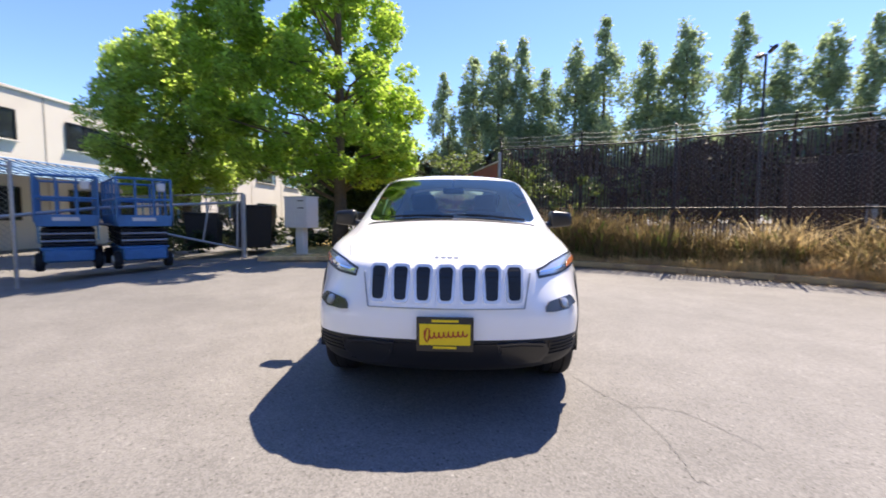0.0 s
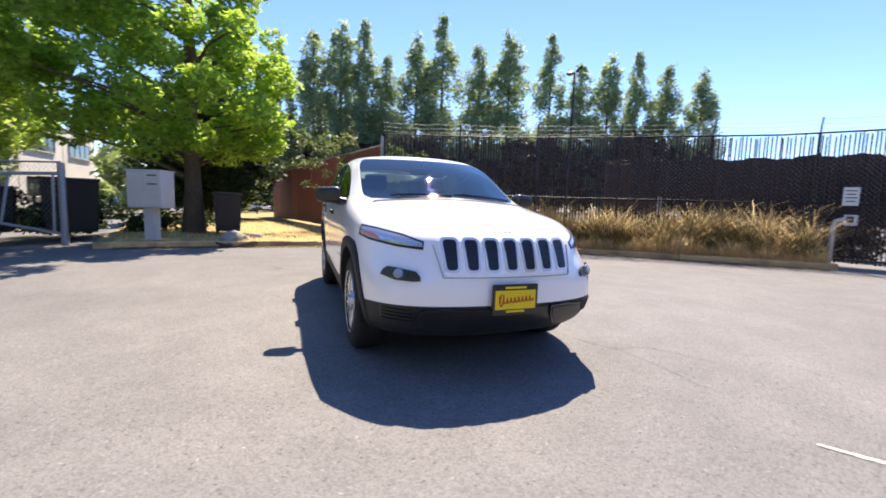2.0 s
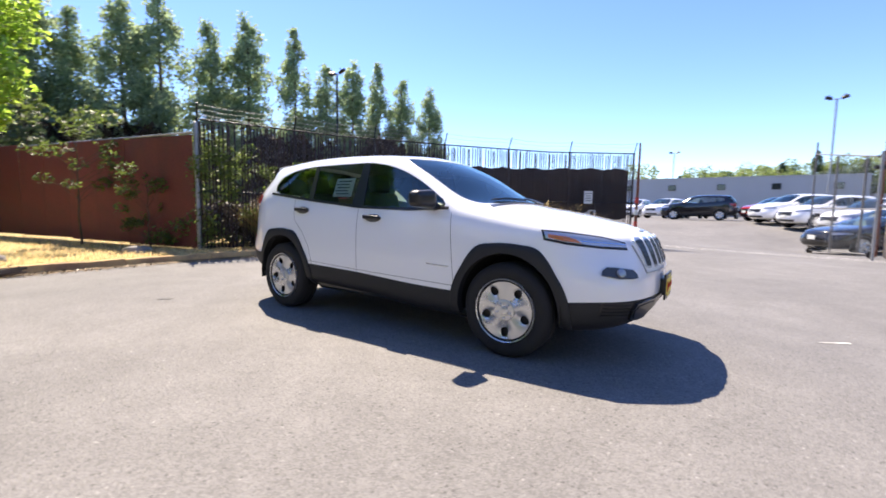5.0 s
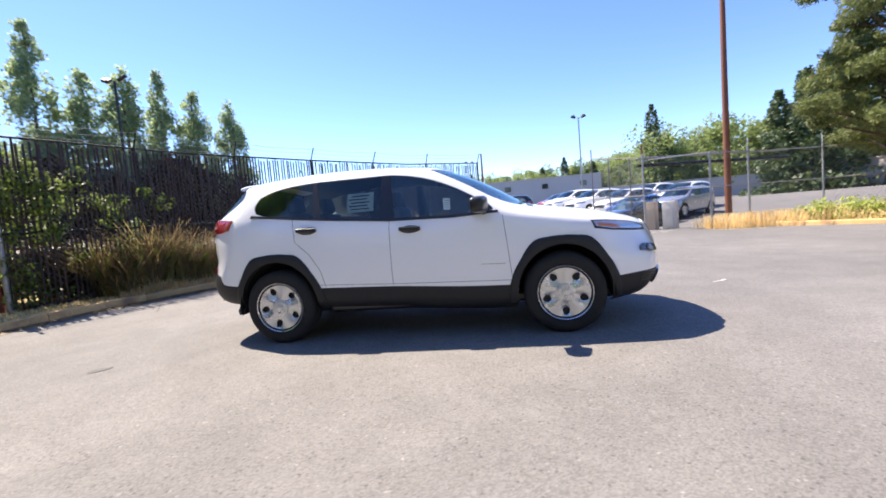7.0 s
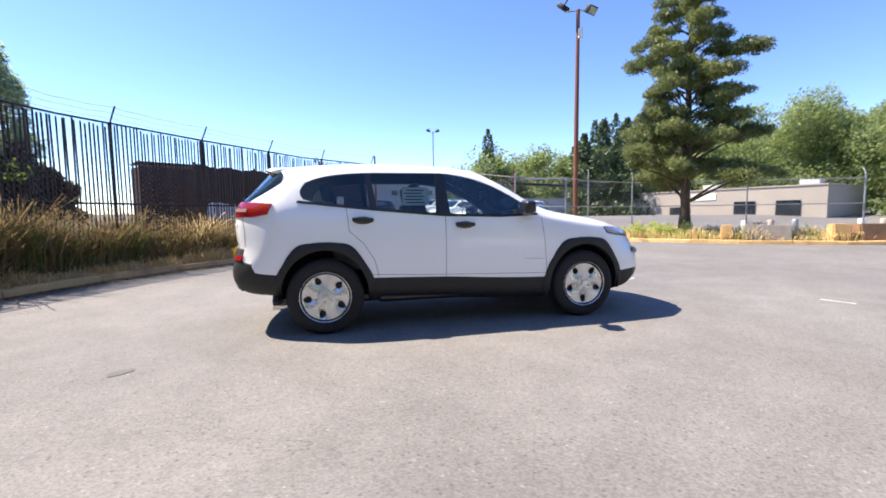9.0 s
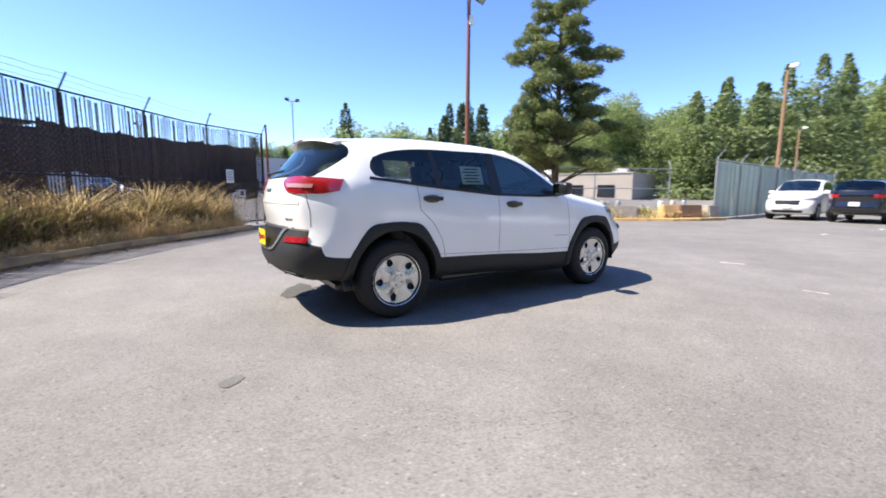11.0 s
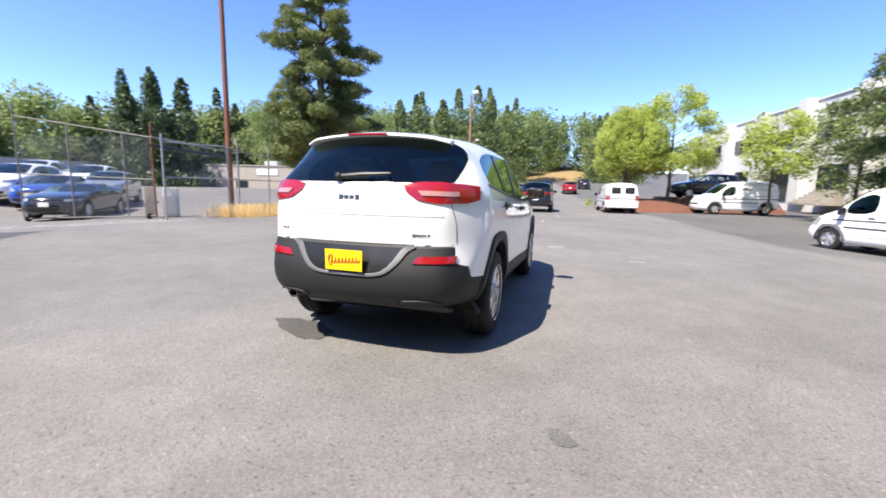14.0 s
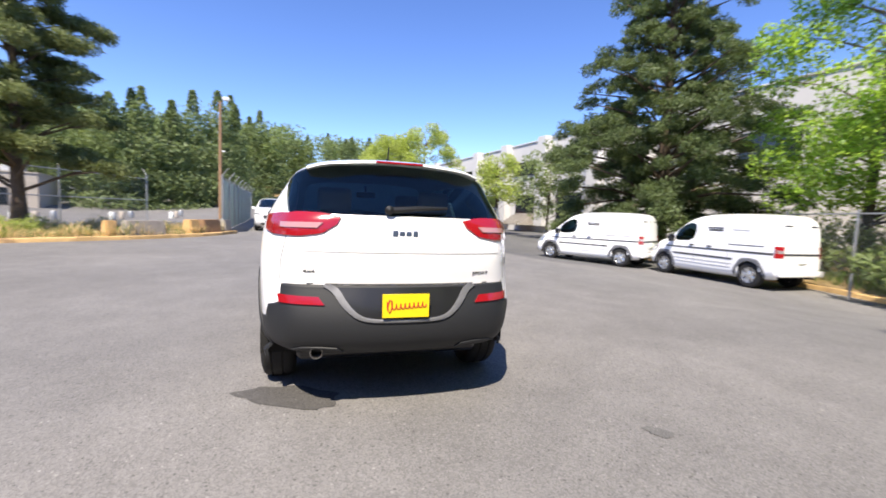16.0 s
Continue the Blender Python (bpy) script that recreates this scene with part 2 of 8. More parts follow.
DARKWIN = gloss("dark window glass", (0.02, 0.025, 0.03), 0.08, 0, 0.5)
LIFTBLUE = surf("blue lift paint", (0.045, 0.165, 0.36), 0.45, 0.1, var=0.2, fine=20, bump=0.05, stain=(0.03, 0.06, 0.12), amount=0.4)
ROOFM = surf("grey roofing", (0.25, 0.25, 0.25), 0.9)
WOODPOLE = surf("weathered wooden pole", (0.26, 0.16, 0.09), 0.9, var=0.3, big=2, fine=18, bump=0.5)
BOXGREY = surf("light grey enamelled steel", (0.62, 0.61, 0.58), 0.5, 0.1, var=0.08, bump=0.05, stain=(0.45, 0.43, 0.4), amount=0.4)
WIRE = surf("chain-link wire", (0.33, 0.34, 0.35), 0.5, 0.7, bump=0)
BRIGHTLEAF = leaf_mat("bright broad leaves", (0.18, 0.25, 0.06), (0.55, 0.72, 0.14), 0.5, 0.45)
MAPLE = leaf_mat("maple leaves", (0.12, 0.20, 0.045), (0.50, 0.70, 0.10), 0.5, 0.45)
POPLAR = leaf_mat("poplar leaves", (0.17, 0.215, 0.135), (0.41, 0.52, 0.27), 0.52)
PINE = leaf_mat("pine needles", (0.150, 0.178, 0.068), (0.20, 0.24, 0.07), 0.3)
FIR = leaf_mat("fir needles", (0.092, 0.124, 0.050), (0.17, 0.22, 0.06), 0.32, 0.5)
LIME = leaf_mat("yellow-green leaves", (0.29, 0.34, 0.10), (0.58, 0.66, 0.17), 0.48)
WOODS = leaf_mat("far broadleaf foliage", (0.170, 0.215, 0.092), (0.32, 0.40, 0.13), 0.42)
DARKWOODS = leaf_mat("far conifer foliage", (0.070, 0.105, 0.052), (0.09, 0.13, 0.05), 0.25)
# lighter copy of the conifer foliage, with sunlight put into its colour
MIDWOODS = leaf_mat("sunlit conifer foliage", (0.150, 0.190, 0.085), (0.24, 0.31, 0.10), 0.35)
# shade under the trees is put into this very dark leaf colour
SHADELEAF = leaf_mat("leaves darkened for shade", (0.035, 0.055, 0.020), (0.05, 0.09, 0.02), 0.2)
DEADSHADED = leaf_mat("withered bramble and shaded undergrowth leaves", (0.048, 0.034, 0.020), (0.05, 0.04, 0.02), 0.15, 0.5)
STRAW = leaf_mat("dry grass blades", (0.70, 0.56, 0.32), (0.82, 0.65, 0.34), 0.55, 0.4, 0.8)
DARKWEED = leaf_mat("withered dark weeds", (0.24, 0.18, 0.10), (0.24, 0.18, 0.08), 0.4, 0.5, 0.8)
VINE = leaf_mat("vine leaves", (0.085, 0.12, 0.034), (0.19, 0.26, 0.06), 0.4)
GREENGRASS = leaf_mat("green weeds", (0.10, 0.16, 0.03), (0.2, 0.3, 0.05), 0.35)
ASPHALT = asphalt_mat("sun-bleached asphalt", (0.160, 0.155, 0.150), (0.170, 0.163, 0.155), (0.110, 0.109, 0.108))
FAINT = asphalt_mat("stained asphalt", (0.120, 0.118, 0.114), (0.127, 0.123, 0.118))
PATCH = asphalt_mat("darker asphalt", (0.070, 0.068, 0.066), (0.078, 0.074, 0.069))

# ---------- mesh helpers ----------
def finish(name, bm, material, smooth=None, angle=40):
    me = bpy.data.meshes.new(name)
    if smooth is None:
        smooth = angle
    bm.normal_update()
    if smooth:
        lim = radians(smooth)
        for f in bm.faces:
            f.smooth = True
        for e in bm.edges:
            if len(e.link_faces) == 2 and e.calc_face_angle(0) > lim:
                e.smooth = False
    bm.to_mesh(me)
    bm.free()
    if material:
        me.materials.append(material)
    return me


def part(name, bm, material, parent=None, label="", smooth=None):
    ob = new(name, finish(name, bm, material, smooth))
    if parent:
        ob.parent = parent
    if label:
        tagged(ob, label)
    return ob


def thing(name, label, category, m=None, group="", kind=""):
    ob = new(name)
    ob.empty_display_size = 0.2
    if m is not None:
        ob.matrix_basis = m
    return tagged(ob, label, category, group, kind)


def box(bm, c, s, m=None, bevel=0.0, seg=1):
    """A block with centre c and size s, its edges rounded by bevel; m places it."""
    r = bmesh.ops.create_cube(bm, size=1, matrix=Matrix.LocRotScale(c, None, s))
    vs = r["verts"]
    if bevel:
        es = list({e for v in vs for e in v.link_edges})
        r = bmesh.ops.bevel(bm, geom=es, offset=bevel, segments=seg, affect="EDGES", profile=0.6)
        vs = list({v for f in r["faces"] for v in f.verts} | {v for v in vs if v.is_valid})
    if m is not None:
        bmesh.ops.transform(bm, matrix=m, verts=vs)
    return vs


def tube(bm, pts, r, n=8, cap=True):
    """A tube through pts; r is a radius or one for each point."""
    pts = [Vector(p) for p in pts]
    rs = r if isinstance(r, (list, tuple)) else [r] * len(pts)
    rings, up = [], None
    for i, p in enumerate(pts):
        d = (pts[min(i + 1, len(pts) - 1)] - pts[max(i - 1, 0)]).normalized()
        if up is None:
            up = Vector((0, 0, 1)) if abs(d.z) < 0.9 else Vector((1, 0, 0))
        a = d.cross(up).normalized()
        b = a.cross(d).normalized()
        up = b
        rings.append([bm.verts.new(p + (a * math.cos(2 * math.pi * k / n) + b * math.sin(2 * math.pi * k / n)) * rs[i]) for k in range(n)])
    for u, w in zip(rings, rings[1:]):
        for k in range(n):
            bm.faces.new((u[k], u[(k + 1) % n], w[(k + 1) % n], w[k]))
    if cap:
        bm.faces.new(rings[0][::-1]), bm.faces.new(rings[-1])


def lathe(bm, prof, n=32, m=None, close=False, caps=True):
    """Turns a profile of (radius, height) about z."""
    rings = []
    for r, h in prof:
        ring = [bm.verts.new((r * math.cos(2 * math.pi * k / n), r * math.sin(2 * math.pi * k / n), h)) for k in range(n)]
        rings.append(ring)
    pairs = list(zip(rings, rings[1:])) + ([(rings[-1], rings[0])] if close else [])
    for u, w in pairs:
        for k in range(n):
            bm.faces.new((u[k], u[(k + 1) % n], w[(k + 1) % n], w[k]))
    if caps and not close:
        for ring, flip in ((rings[0], True), (rings[-1], False)):
            if (ring[0].co.xy).length > 0.002:
                bm.faces.new(ring[::-1] if flip else ring)
    vs = [v for ring in rings for v in ring]
    if m is not None:
        bmesh.ops.transform(bm, matrix=m, verts=vs)
    return vs


def prism(bm, outline, h0, h1, m=None):
    """An upright block over an outline of (x, y) points."""
    a = [bm.verts.new((x, y, h0)) for x, y in outline]
    b = [bm.verts.new((x, y, h1)) for x, y in outline]
    n = len(a)
    bm.faces.new(a[::-1]), bm.faces.new(b)
    for k in range(n):
        bm.faces.new((a[k], a[(k + 1) % n], b[(k + 1) % n], b[k]))
    if m is not None:
        bmesh.ops.transform(bm, matrix=m, verts=a + b)
    return a + b


def raw_mesh(name, verts, faces, material, smooth=False):
    me = bpy.data.meshes.new(name)
    me.from_pydata(verts.tolist() if hasattr(verts, "tolist") else verts, [], faces.tolist() if hasattr(faces, "tolist") else faces)
    me.materials.append(material)
    if smooth:
        me.polygons.foreach_set("use_smooth", [True] * len(me.polygons))
    me.update()
    return me


def leaf_verts(P, size, rng, aspect=0.62, flat=0.0, along=None):
    """Corner points of one pointed leaf at each of the points P. flat: how much the leaves lie level; along: the way they point."""
    n = len(P)
    nor = rng.normal(size=(n, 3))
    nor[:, 2] = np.abs(nor[:, 2]) + flat * 3
    nor /= np.linalg.norm(nor, axis=1)[:, None]
    a = rng.normal(size=(n, 3)) if along is None else along + 0.35 * rng.normal(size=(n, 3))
    a -= nor * (a * nor).sum(1)[:, None]
    a /= np.linalg.norm(a, axis=1)[:, None] + 1e-9
    b = np.cross(nor, a)
    s = (size * rng.uniform(0.65, 1.3, n))[:, None]
    return np.stack([P - (a + b * aspect) * s * 0.5, P - (a - b * aspect) * s * 0.5, P + a * s * 0.5], 1).reshape(-1, 3)


def leaf_mesh(name, P, size, rng, material, **kw):
    V = leaf_verts(P, size, rng, **kw)
    return raw_mesh(name, V, np.arange(len(V)).reshape(-1, 3), material)


def text_mesh(body, height, material, name="lettering", depth=0.002):
    cu = bpy.data.curves.new(name, "FONT")
    cu.body, cu.size, cu.align_x, cu.align_y, cu.extrude = body, height * 1.4, "CENTER", "CENTER", depth
    ob = new(name, cu)
    me = bpy.data.meshes.new_from_object(ob.evaluated_get(bpy.context.evaluated_depsgraph_get()))
    bpy.data.objects.remove(ob)
    bpy.data.curves.remove(cu)
    me.name = name
    me.materials.clear()
    me.materials.append(material)
    return me


def smoothstep(a, b, x):
    k = min(1, max(0, (x - a) / (b - a)))
    return k * k * (3 - 2 * k)


def ground_z(x, y):
    """Height of the pavement: level round the car, falling to the south, dipping at the sliding gate, rising along the road and in the far lots."""
    z = -0.40 * smoothstep(4.6, 10.2, -y + 0.06 * (x - 8)) * (1 - smoothstep(12, 19, x))
    z -= 0.33 * math.exp(-((x - 5) ** 2 + (y - 18.5) ** 2) / 18)
    z += 0.75 * smoothstep(18, 31, y)
    z += 2.5 * smoothstep(34, 88, x) * (1 - smoothstep(12, 30, abs(y - 2)))
    z += 9.0 * smoothstep(70, 190, x) + 2.0 * smoothstep(60, 140, y)
    return z

# ---------- ground ----------
def grid_axis(near, far, step, n):
    """Even steps near the middle, growing ones out to the horizon."""
    inner = list(np.arange(-near, near + 1e-6, step))
    outer = list(near + (far - near) * (np.linspace(0, 1, n + 1)[1:] ** 3))
    return [-v for v in outer[::-1]] + inner + outer


ax = grid_axis(48, 1500, 1.5, 16)
gv = [(x, y, ground_z(x, y)) for y in ax for x in ax]
n = len(ax)
gf = [(j * n + i, j * n + i + 1, j * n + n + i + 1, j * n + n + i) for j in range(n - 1) for i in range(n - 1)]
ground = new("ground", raw_mesh("ground", gv, gf, ASPHALT, True))
tagged(ground, "sun-bleached grey asphalt of a parking lot with fine aggregate", "ground", kind="structure")


def line_at(pts, s):
    """The point at the length s along a polyline, and its direction."""
    for a, b in zip(pts, pts[1:]):
        a, b = Vector(a), Vector(b)
        d = (b - a).length
        if s <= d or b == Vector(pts[-1]):
            return a + (b - a) * (s / d), (b - a).normalized()
        s -= d


def length_of(pts):
    return sum((Vector(b) - Vector(a)).length for a, b in zip(pts, pts[1:]))


def rounded(pts, steps=5):
    """A smooth curve through the points (Catmull-Rom)."""
    P = [Vector(p) for p in pts]
    P = [2 * P[0] - P[1]] + P + [2 * P[-1] - P[-2]]
    out = []
    for i in range(1, len(P) - 2):
        for k in range(steps):
            t = k / steps
            out.append(0.5 * (2 * P[i] + (P[i + 1] - P[i - 1]) * t + (2 * P[i - 1] - 5 * P[i] + 4 * P[i + 1] - P[i + 2]) * t * t + (3 * P[i] - P[i - 1] - 3 * P[i + 1] + P[i + 2]) * t ** 3))
    return out + [P[-2]]


NW_EDGE = rounded([(-6.05, -5.2), (-6.25, -4.2), (-6.4, -2.2), (-6.4, 0.3), (-6.2, 1.7), (-5.55, 3.5), (-4.75, 4.95), (-3.9, 6.2), (-2.3, 8.1), (-0.9, 9.75)])
E_EDGE = rounded([(9.0, 9.9), (9.6, 9.1), (10.5, 8.0), (11.75, 6.75), (13.1, 5.65), (14.6, 4.8), (16.9, 4.2)])
S_EDGE = rounded([(13.0, -13.7), (7.0, -13.3), (3.4, -12.75), (1.6, -12.2), (0.2, -11.6), (-3.5, -10.2)])


def kerb(edge, label, height=0.13, width=0.16, piece=1.5):
    """A kerb of cast pieces along an edge; each piece is a part, with its arrises worn round."""
    k = tagged(new("kerb"), label, "kerb", kind="structure")
    total = length_of(edge)
    count = max(1, round(total / piece))
    step = total / count
    rng = random.Random(5)
    for i in range(count):
        bm = bmesh.new()
        rings = []
        for q in range(4):
            s = i * step + 0.006 + (step - 0.012) * q / 3
            p, d = line_at(edge, s)
            nrm = Vector((-d.y, d.x))
            z0 = ground_z(p.x, p.y)
            h = height + rng.uniform(-0.012, 0.012)
            ring = []
            for off, hh in ((0.0, -0.10), (0.012, h - 0.035), (0.022, h - 0.012), (0.05, h), (width, h - 0.003), (width, -0.10)):
                v = p + nrm * (off + rng.uniform(-0.004, 0.004))
                ring.append(bm.verts.new((v.x, v.y, z0 + hh)))
            rings.append(ring)
        for u, w in zip(rings, rings[1:]):
            for a in range(len(u)):
                bm.faces.new((u[a], u[(a + 1) % len(u)], w[(a + 1) % len(u)], w[a]))
        bm.faces.new(rings[0][::-1]), bm.faces.new(rings[-1])
        bmesh.ops.recalc_face_normals(bm, faces=bm.faces)
        part("kerb_stone", bm, KERBM, k)
    return k


kerb(NW_EDGE, "worn yellowish concrete kerb along the dry verge")
kerb(E_EDGE, "worn yellowish concrete kerb round the pine island")
kerb(S_EDGE, "low concrete kerb below the fir and chain-link fence")


def verge(name, edge, depth, label, material, height=0.11, shape=None):
    """Raised earth behind a kerb, rolling slightly, out to a given depth."""
    bm = bmesh.new()
    rows = []
    total = length_of(edge)
    rng = random.Random(8)
    m = max(8, int(total / 0.5))
    for i in range(m + 1):
        p, d = line_at(edge, total * i / m * 0.9999)
        nrm = Vector((-d.y, d.x))
        row = []
        deep = depth(i / m) if callable(depth) else depth
        for q in range(9):
            f = (q / 8) ** 1.6
            v = p + nrm * (0.1 + deep * f)
            z = ground_z(v.x, v.y) + height + rng.uniform(-0.015, 0.02) * (q > 0) + (shape(v.x, v.y) if shape else 0)
            row.append(bm.verts.new((v.x, v.y, z - (0.02 if q == 0 else 0))))
        rows.append(row)
    for u, w in zip(rows, rows[1:]):
        for a in range(8):
            bm.faces.new((u[a], w[a], w[a + 1], u[a + 1]))
    bmesh.ops.recalc_face_normals(bm, faces=bm.faces)
    if bm.faces[0].normal.z < 0:
        bmesh.ops.reverse_faces(bm, faces=bm.faces)
    ob = new(name, finish(name, bm, material, 60))
    return tagged(ob, label, "ground", kind="structure")


def nw_depth(u):
    """Deep behind the western kerb, narrow between the northern kerb and the slatted fence."""
    return 30 * (1 - smoothstep(0.34, 0.46, u)) + 2.6


verge("ground", NW_EDGE, nw_depth, "dry yellow lawn and bare soil behind the kerb", LAWN)
verge("ground", E_EDGE, 6.5, "dry grass and soil of the island under the pine", SOIL)
verge("ground", S_EDGE, 14, "rough grass and leaf litter below the big fir", SOIL, shape=lambda x, y: 0.6 * smoothstep(12, 16, -y))

# dry grassy bank at the far end of the road
bm = bmesh.new()
rows = []
for i in range(13):
    x = 88 + 3.2 * i
    rows.append([bm.verts.new((x, -3 + 2.2 * j, ground_z(x, -3 + 2.2 * j) + 1.3 * smoothstep(88, 104, x) * (0.85 + 0.2 * math.sin(j * 0.9)) - 0.1)) for j in range(12)])
for u, w in zip(rows, rows[1:]):
    for j in range(11):
        bm.faces.new((u[j], w[j], w[j + 1], u[j + 1]))
bmesh.ops.recalc_face_normals(bm, faces=bm.faces)
tagged(new("ground", finish("ground", bm, SOIL, 60)), "dry yellow grass bank above the end of the road", "ground", kind="structure")

# worn white lines on the pavement
for (x0, y0), (x1, y1), w in (((-0.4, 13.6), (6.6, 11.4), 0.10), ((-0.2, 12.9), (6.2, 10.9), 0.07), ((4.58, -0.95), (4.70, -1.26), 0.06), ((3.38, 1.11), (3.60, 1.25), 0.035), ((3.2, -2.46), (3.2, -2.70), 0.04), ((12.2, -0.2), (12.7, -0.2), 0.08), ((16, -0.6), (16.6, -0.6), 0.08)):
    bm = bmesh.new()
    d = Vector((x1 - x0, y1 - y0)).normalized()
    nn = Vector((-d.y, d.x)) * w / 2
    rng = random.Random(3)
    cols = []
    for k in range(25):
        c = Vector((x0, y0)).lerp(Vector((x1, y1)), k / 24)
        a, b = c + nn * rng.uniform(0.6, 1.1), c - nn * rng.uniform(0.6, 1.1)
        cols.append([bm.verts.new((q.x, q.y, ground_z(q.x, q.y) + 0.004)) for q in (a, b)])
    for u, v in zip(cols, cols[1:]):
        bm.faces.new((u[0], u[1], v[1], v[0]))
    bmesh.ops.recalc_face_normals(bm, faces=bm.faces)
    tagged(new("road_marking", finish("road_marking", bm, surf("worn white road paint", (0.62, 0.61, 0.57), 0.8, big=6, fine=60, stain=(0.25, 0.24, 0.22), amount=0.8))), "worn white painted line on the asphalt", "road marking", kind="structure")


def stain_patch(x, y, rx, ry, turn, label, seed, mat=PATCH):
    rng = random.Random(seed)
    bm = bmesh.new()
    c = bm.verts.new((x, y, ground_z(x, y) + 0.004))
    ring = []
    for k in range(28):
        a = 2 * math.pi * k / 28
        r = 1 + 0.09 * math.sin(3 * a + seed) + 0.07 * math.sin(7 * a) + rng.uniform(-0.06, 0.06)
        p = Matrix.Rotation(turn, 2) @ Vector((rx * r * math.cos(a), ry * r * math.sin(a)))
        ring.append(bm.verts.new((x + p.x, y + p.y, ground_z(x, y) + 0.004)))
    for k in range(28):
        bm.faces.new((c, ring[k], ring[(k + 1) % 28]))
    tagged(new("ground_stain", finish("ground_stain", bm, mat)), label, "stain", kind="structure")


stain_patch(-1.85, 0.69, 0.36, 0.165, 1.15, "dark damp patch on the asphalt behind the car", 1)
stain_patch(-2.80, -1.51, 0.085, 0.055, 0.7, "small dark oil spot on the asphalt", 2, FAINT)


# hairline cracks in the asphalt before the car
CRACKS = (((1.47, 0.94), (1.81, 1.07), (1.96, 1.17), (1.97, 1.34), (2.0, 1.45), (2.12, 1.53), (2.33, 1.64), (2.44, 1.68)), ((1.96, 1.17), (2.21, 1.19), (2.36, 1.21), (2.56, 1.19), (2.71, 1.17), (2.74, 1.22)))
for k, line in enumerate(CRACKS):
    rng = random.Random(k)
    bm = bmesh.new()
    prev = None
    total = length_of(line)
    for q in range(61):
        p, d = line_at(line, total * q / 60 * 0.9999)
        nn = Vector((-d.y, d.x))
        p = p + nn * rng.uniform(-0.012, 0.012)
        w = rng.uniform(0.0008, 0.0028)
        cur = [bm.verts.new((p.x + nn.x * s * w, p.y + nn.y * s * w, 0.004)) for s in (-1, 1)]
        if prev:
            bm.faces.new((prev[0], prev[1], cur[1], cur[0]))
        prev = cur
    bmesh.ops.recalc_face_normals(bm, faces=bm.faces)
    tagged(new("ground_crack", finish("ground_crack", bm, FAINT)), "hairline crack in the asphalt", "crack", kind="structure")

# ---------- slatted fence ----------
FENCE_A = Vector((-7.55, 1.2))
FENCE_TOP = 3.10


def chain_link(a, b, z0, z1, parent, pitch=0.075, r=0.0028):
    """Woven wire between two uprights, as crossing wires."""
    a, b = Vector(a), Vector(b)
    w, h = (b - a).length, z1 - z0
    d = (b - a) / w
    V, F = [], []

    def wire(u0, v0, u1, v1, off):
        p, q = a + d * u0, a + d * u1
        s = Vector((-d.y, d.x)) * off
        base = len(V)
        for (pt, zz) in ((p, z0 + v0), (q, z0 + v1)):
            for k in range(3):
                an = 2 * math.pi * k / 3
                V.append((pt.x + s.x + d.x * r * math.cos(an), pt.y + s.y + d.y * r * math.cos(an), zz + r * math.sin(an)))
        for k in range(3):
            F.append((base + k, base + (k + 1) % 3, base + 3 + (k + 1) % 3, base + 3 + k))

    u = -h
    while u < w:
        for sgn, off in ((1, 0.003), (-1, -0.003)):
            ua, ub = max(u, 0), min(u + h, w)
            if ub > ua + 0.01:
                va, vb = ua - u, ub - u
                wire(ua, va if sgn > 0 else h - va, ub, vb if sgn > 0 else h - vb, off)
        u += pitch
    ob = new("chain_link", raw_mesh("chain_link", V, F, WIRE))
    ob.parent = parent
    return tagged(ob, "woven galvanised wire mesh", kind="stuff")


def fence_post(parent, x, y, top, r=0.03, z0=None, material=None, barb=None):
    bm = bmesh.new()
    z0 = ground_z(x, y) if z0 is None else z0
    tube(bm, [(x, y, z0 - 0.1), (x, y, top)], r, 10)
    if barb is not None:
        tube(bm, [(x, y, top - 0.03), (x + barb[0], y + barb[1], top + 0.32)], r * 0.5, 6)
    else:
        lathe(bm, [(r * 1.15, 0), (r * 1.1, 0.03), (0.001, 0.05)], 10, Matrix.Translation((x, y, top)))
    return part("post", bm, material or DARKSTEEL, parent)


FENCE = [(-7.55, 1.2), (-6.35, 4.4), (-4.65, 7.1), (-2.5, 10.0), (-0.14, 11.75)]
fence = tagged(new("fence_north"), "tall chain-link fence with dark brown plastic slats, barbed wire on top", "fence", kind="structure")
fl = length_of(FENCE)


def fence_at(s):
    p, d = line_at(FENCE, s)
    return p, d, Vector((-d.y, d.x))


SLATS = {}
for wide in (0.036, 0.032):
    bm = bmesh.new()
    box(bm, (0, 0, 1.51), (wide, 0.016, 2.97), None, 0.004)
    SLATS[wide] = finish("slat", bm, SLATM)
nsl = int(fl / 0.078)
rng = random.Random(11)
for i in range(nsl):
    s = 0.05 + (fl - 0.1) * i / (nsl - 1)
    p, d, nn = fence_at(s)
    if rng.random() < 0.012:
        continue
    ob = new("slat", SLATS[0.036 if s < 3.4 else 0.032])
    ob.parent = fence
    ob.matrix_basis = pose(p.x, p.y, 0.06 + rng.uniform(-0.05, 0.03), rng.uniform(-0.4, 0.4), rng.uniform(-0.5, 0.5), math.degrees(math.atan2(d.y, d.x)) + rng.uniform(-3, 3))
for a, b in zip(FENCE, FENCE[1:]):
    chain_link(a, b, 0.1, FENCE_TOP, fence, 0.11, 0.0018)
    bm = bmesh.new()
    for z in (FENCE_TOP, 1.45, 0.15):
        tube(bm, [(*a, z), (*b, z)], 0.021, 8)
    part("rail", bm, DARKSTEEL, fence)
for k in range(7):
    p, d, nn = fence_at(fl * k / 6 * 0.999)
    p = p + nn * 0.05
    fence_post(fence, p.x, p.y, FENCE_TOP + 0.02, 0.035, 0, None, (-nn * 0.2))
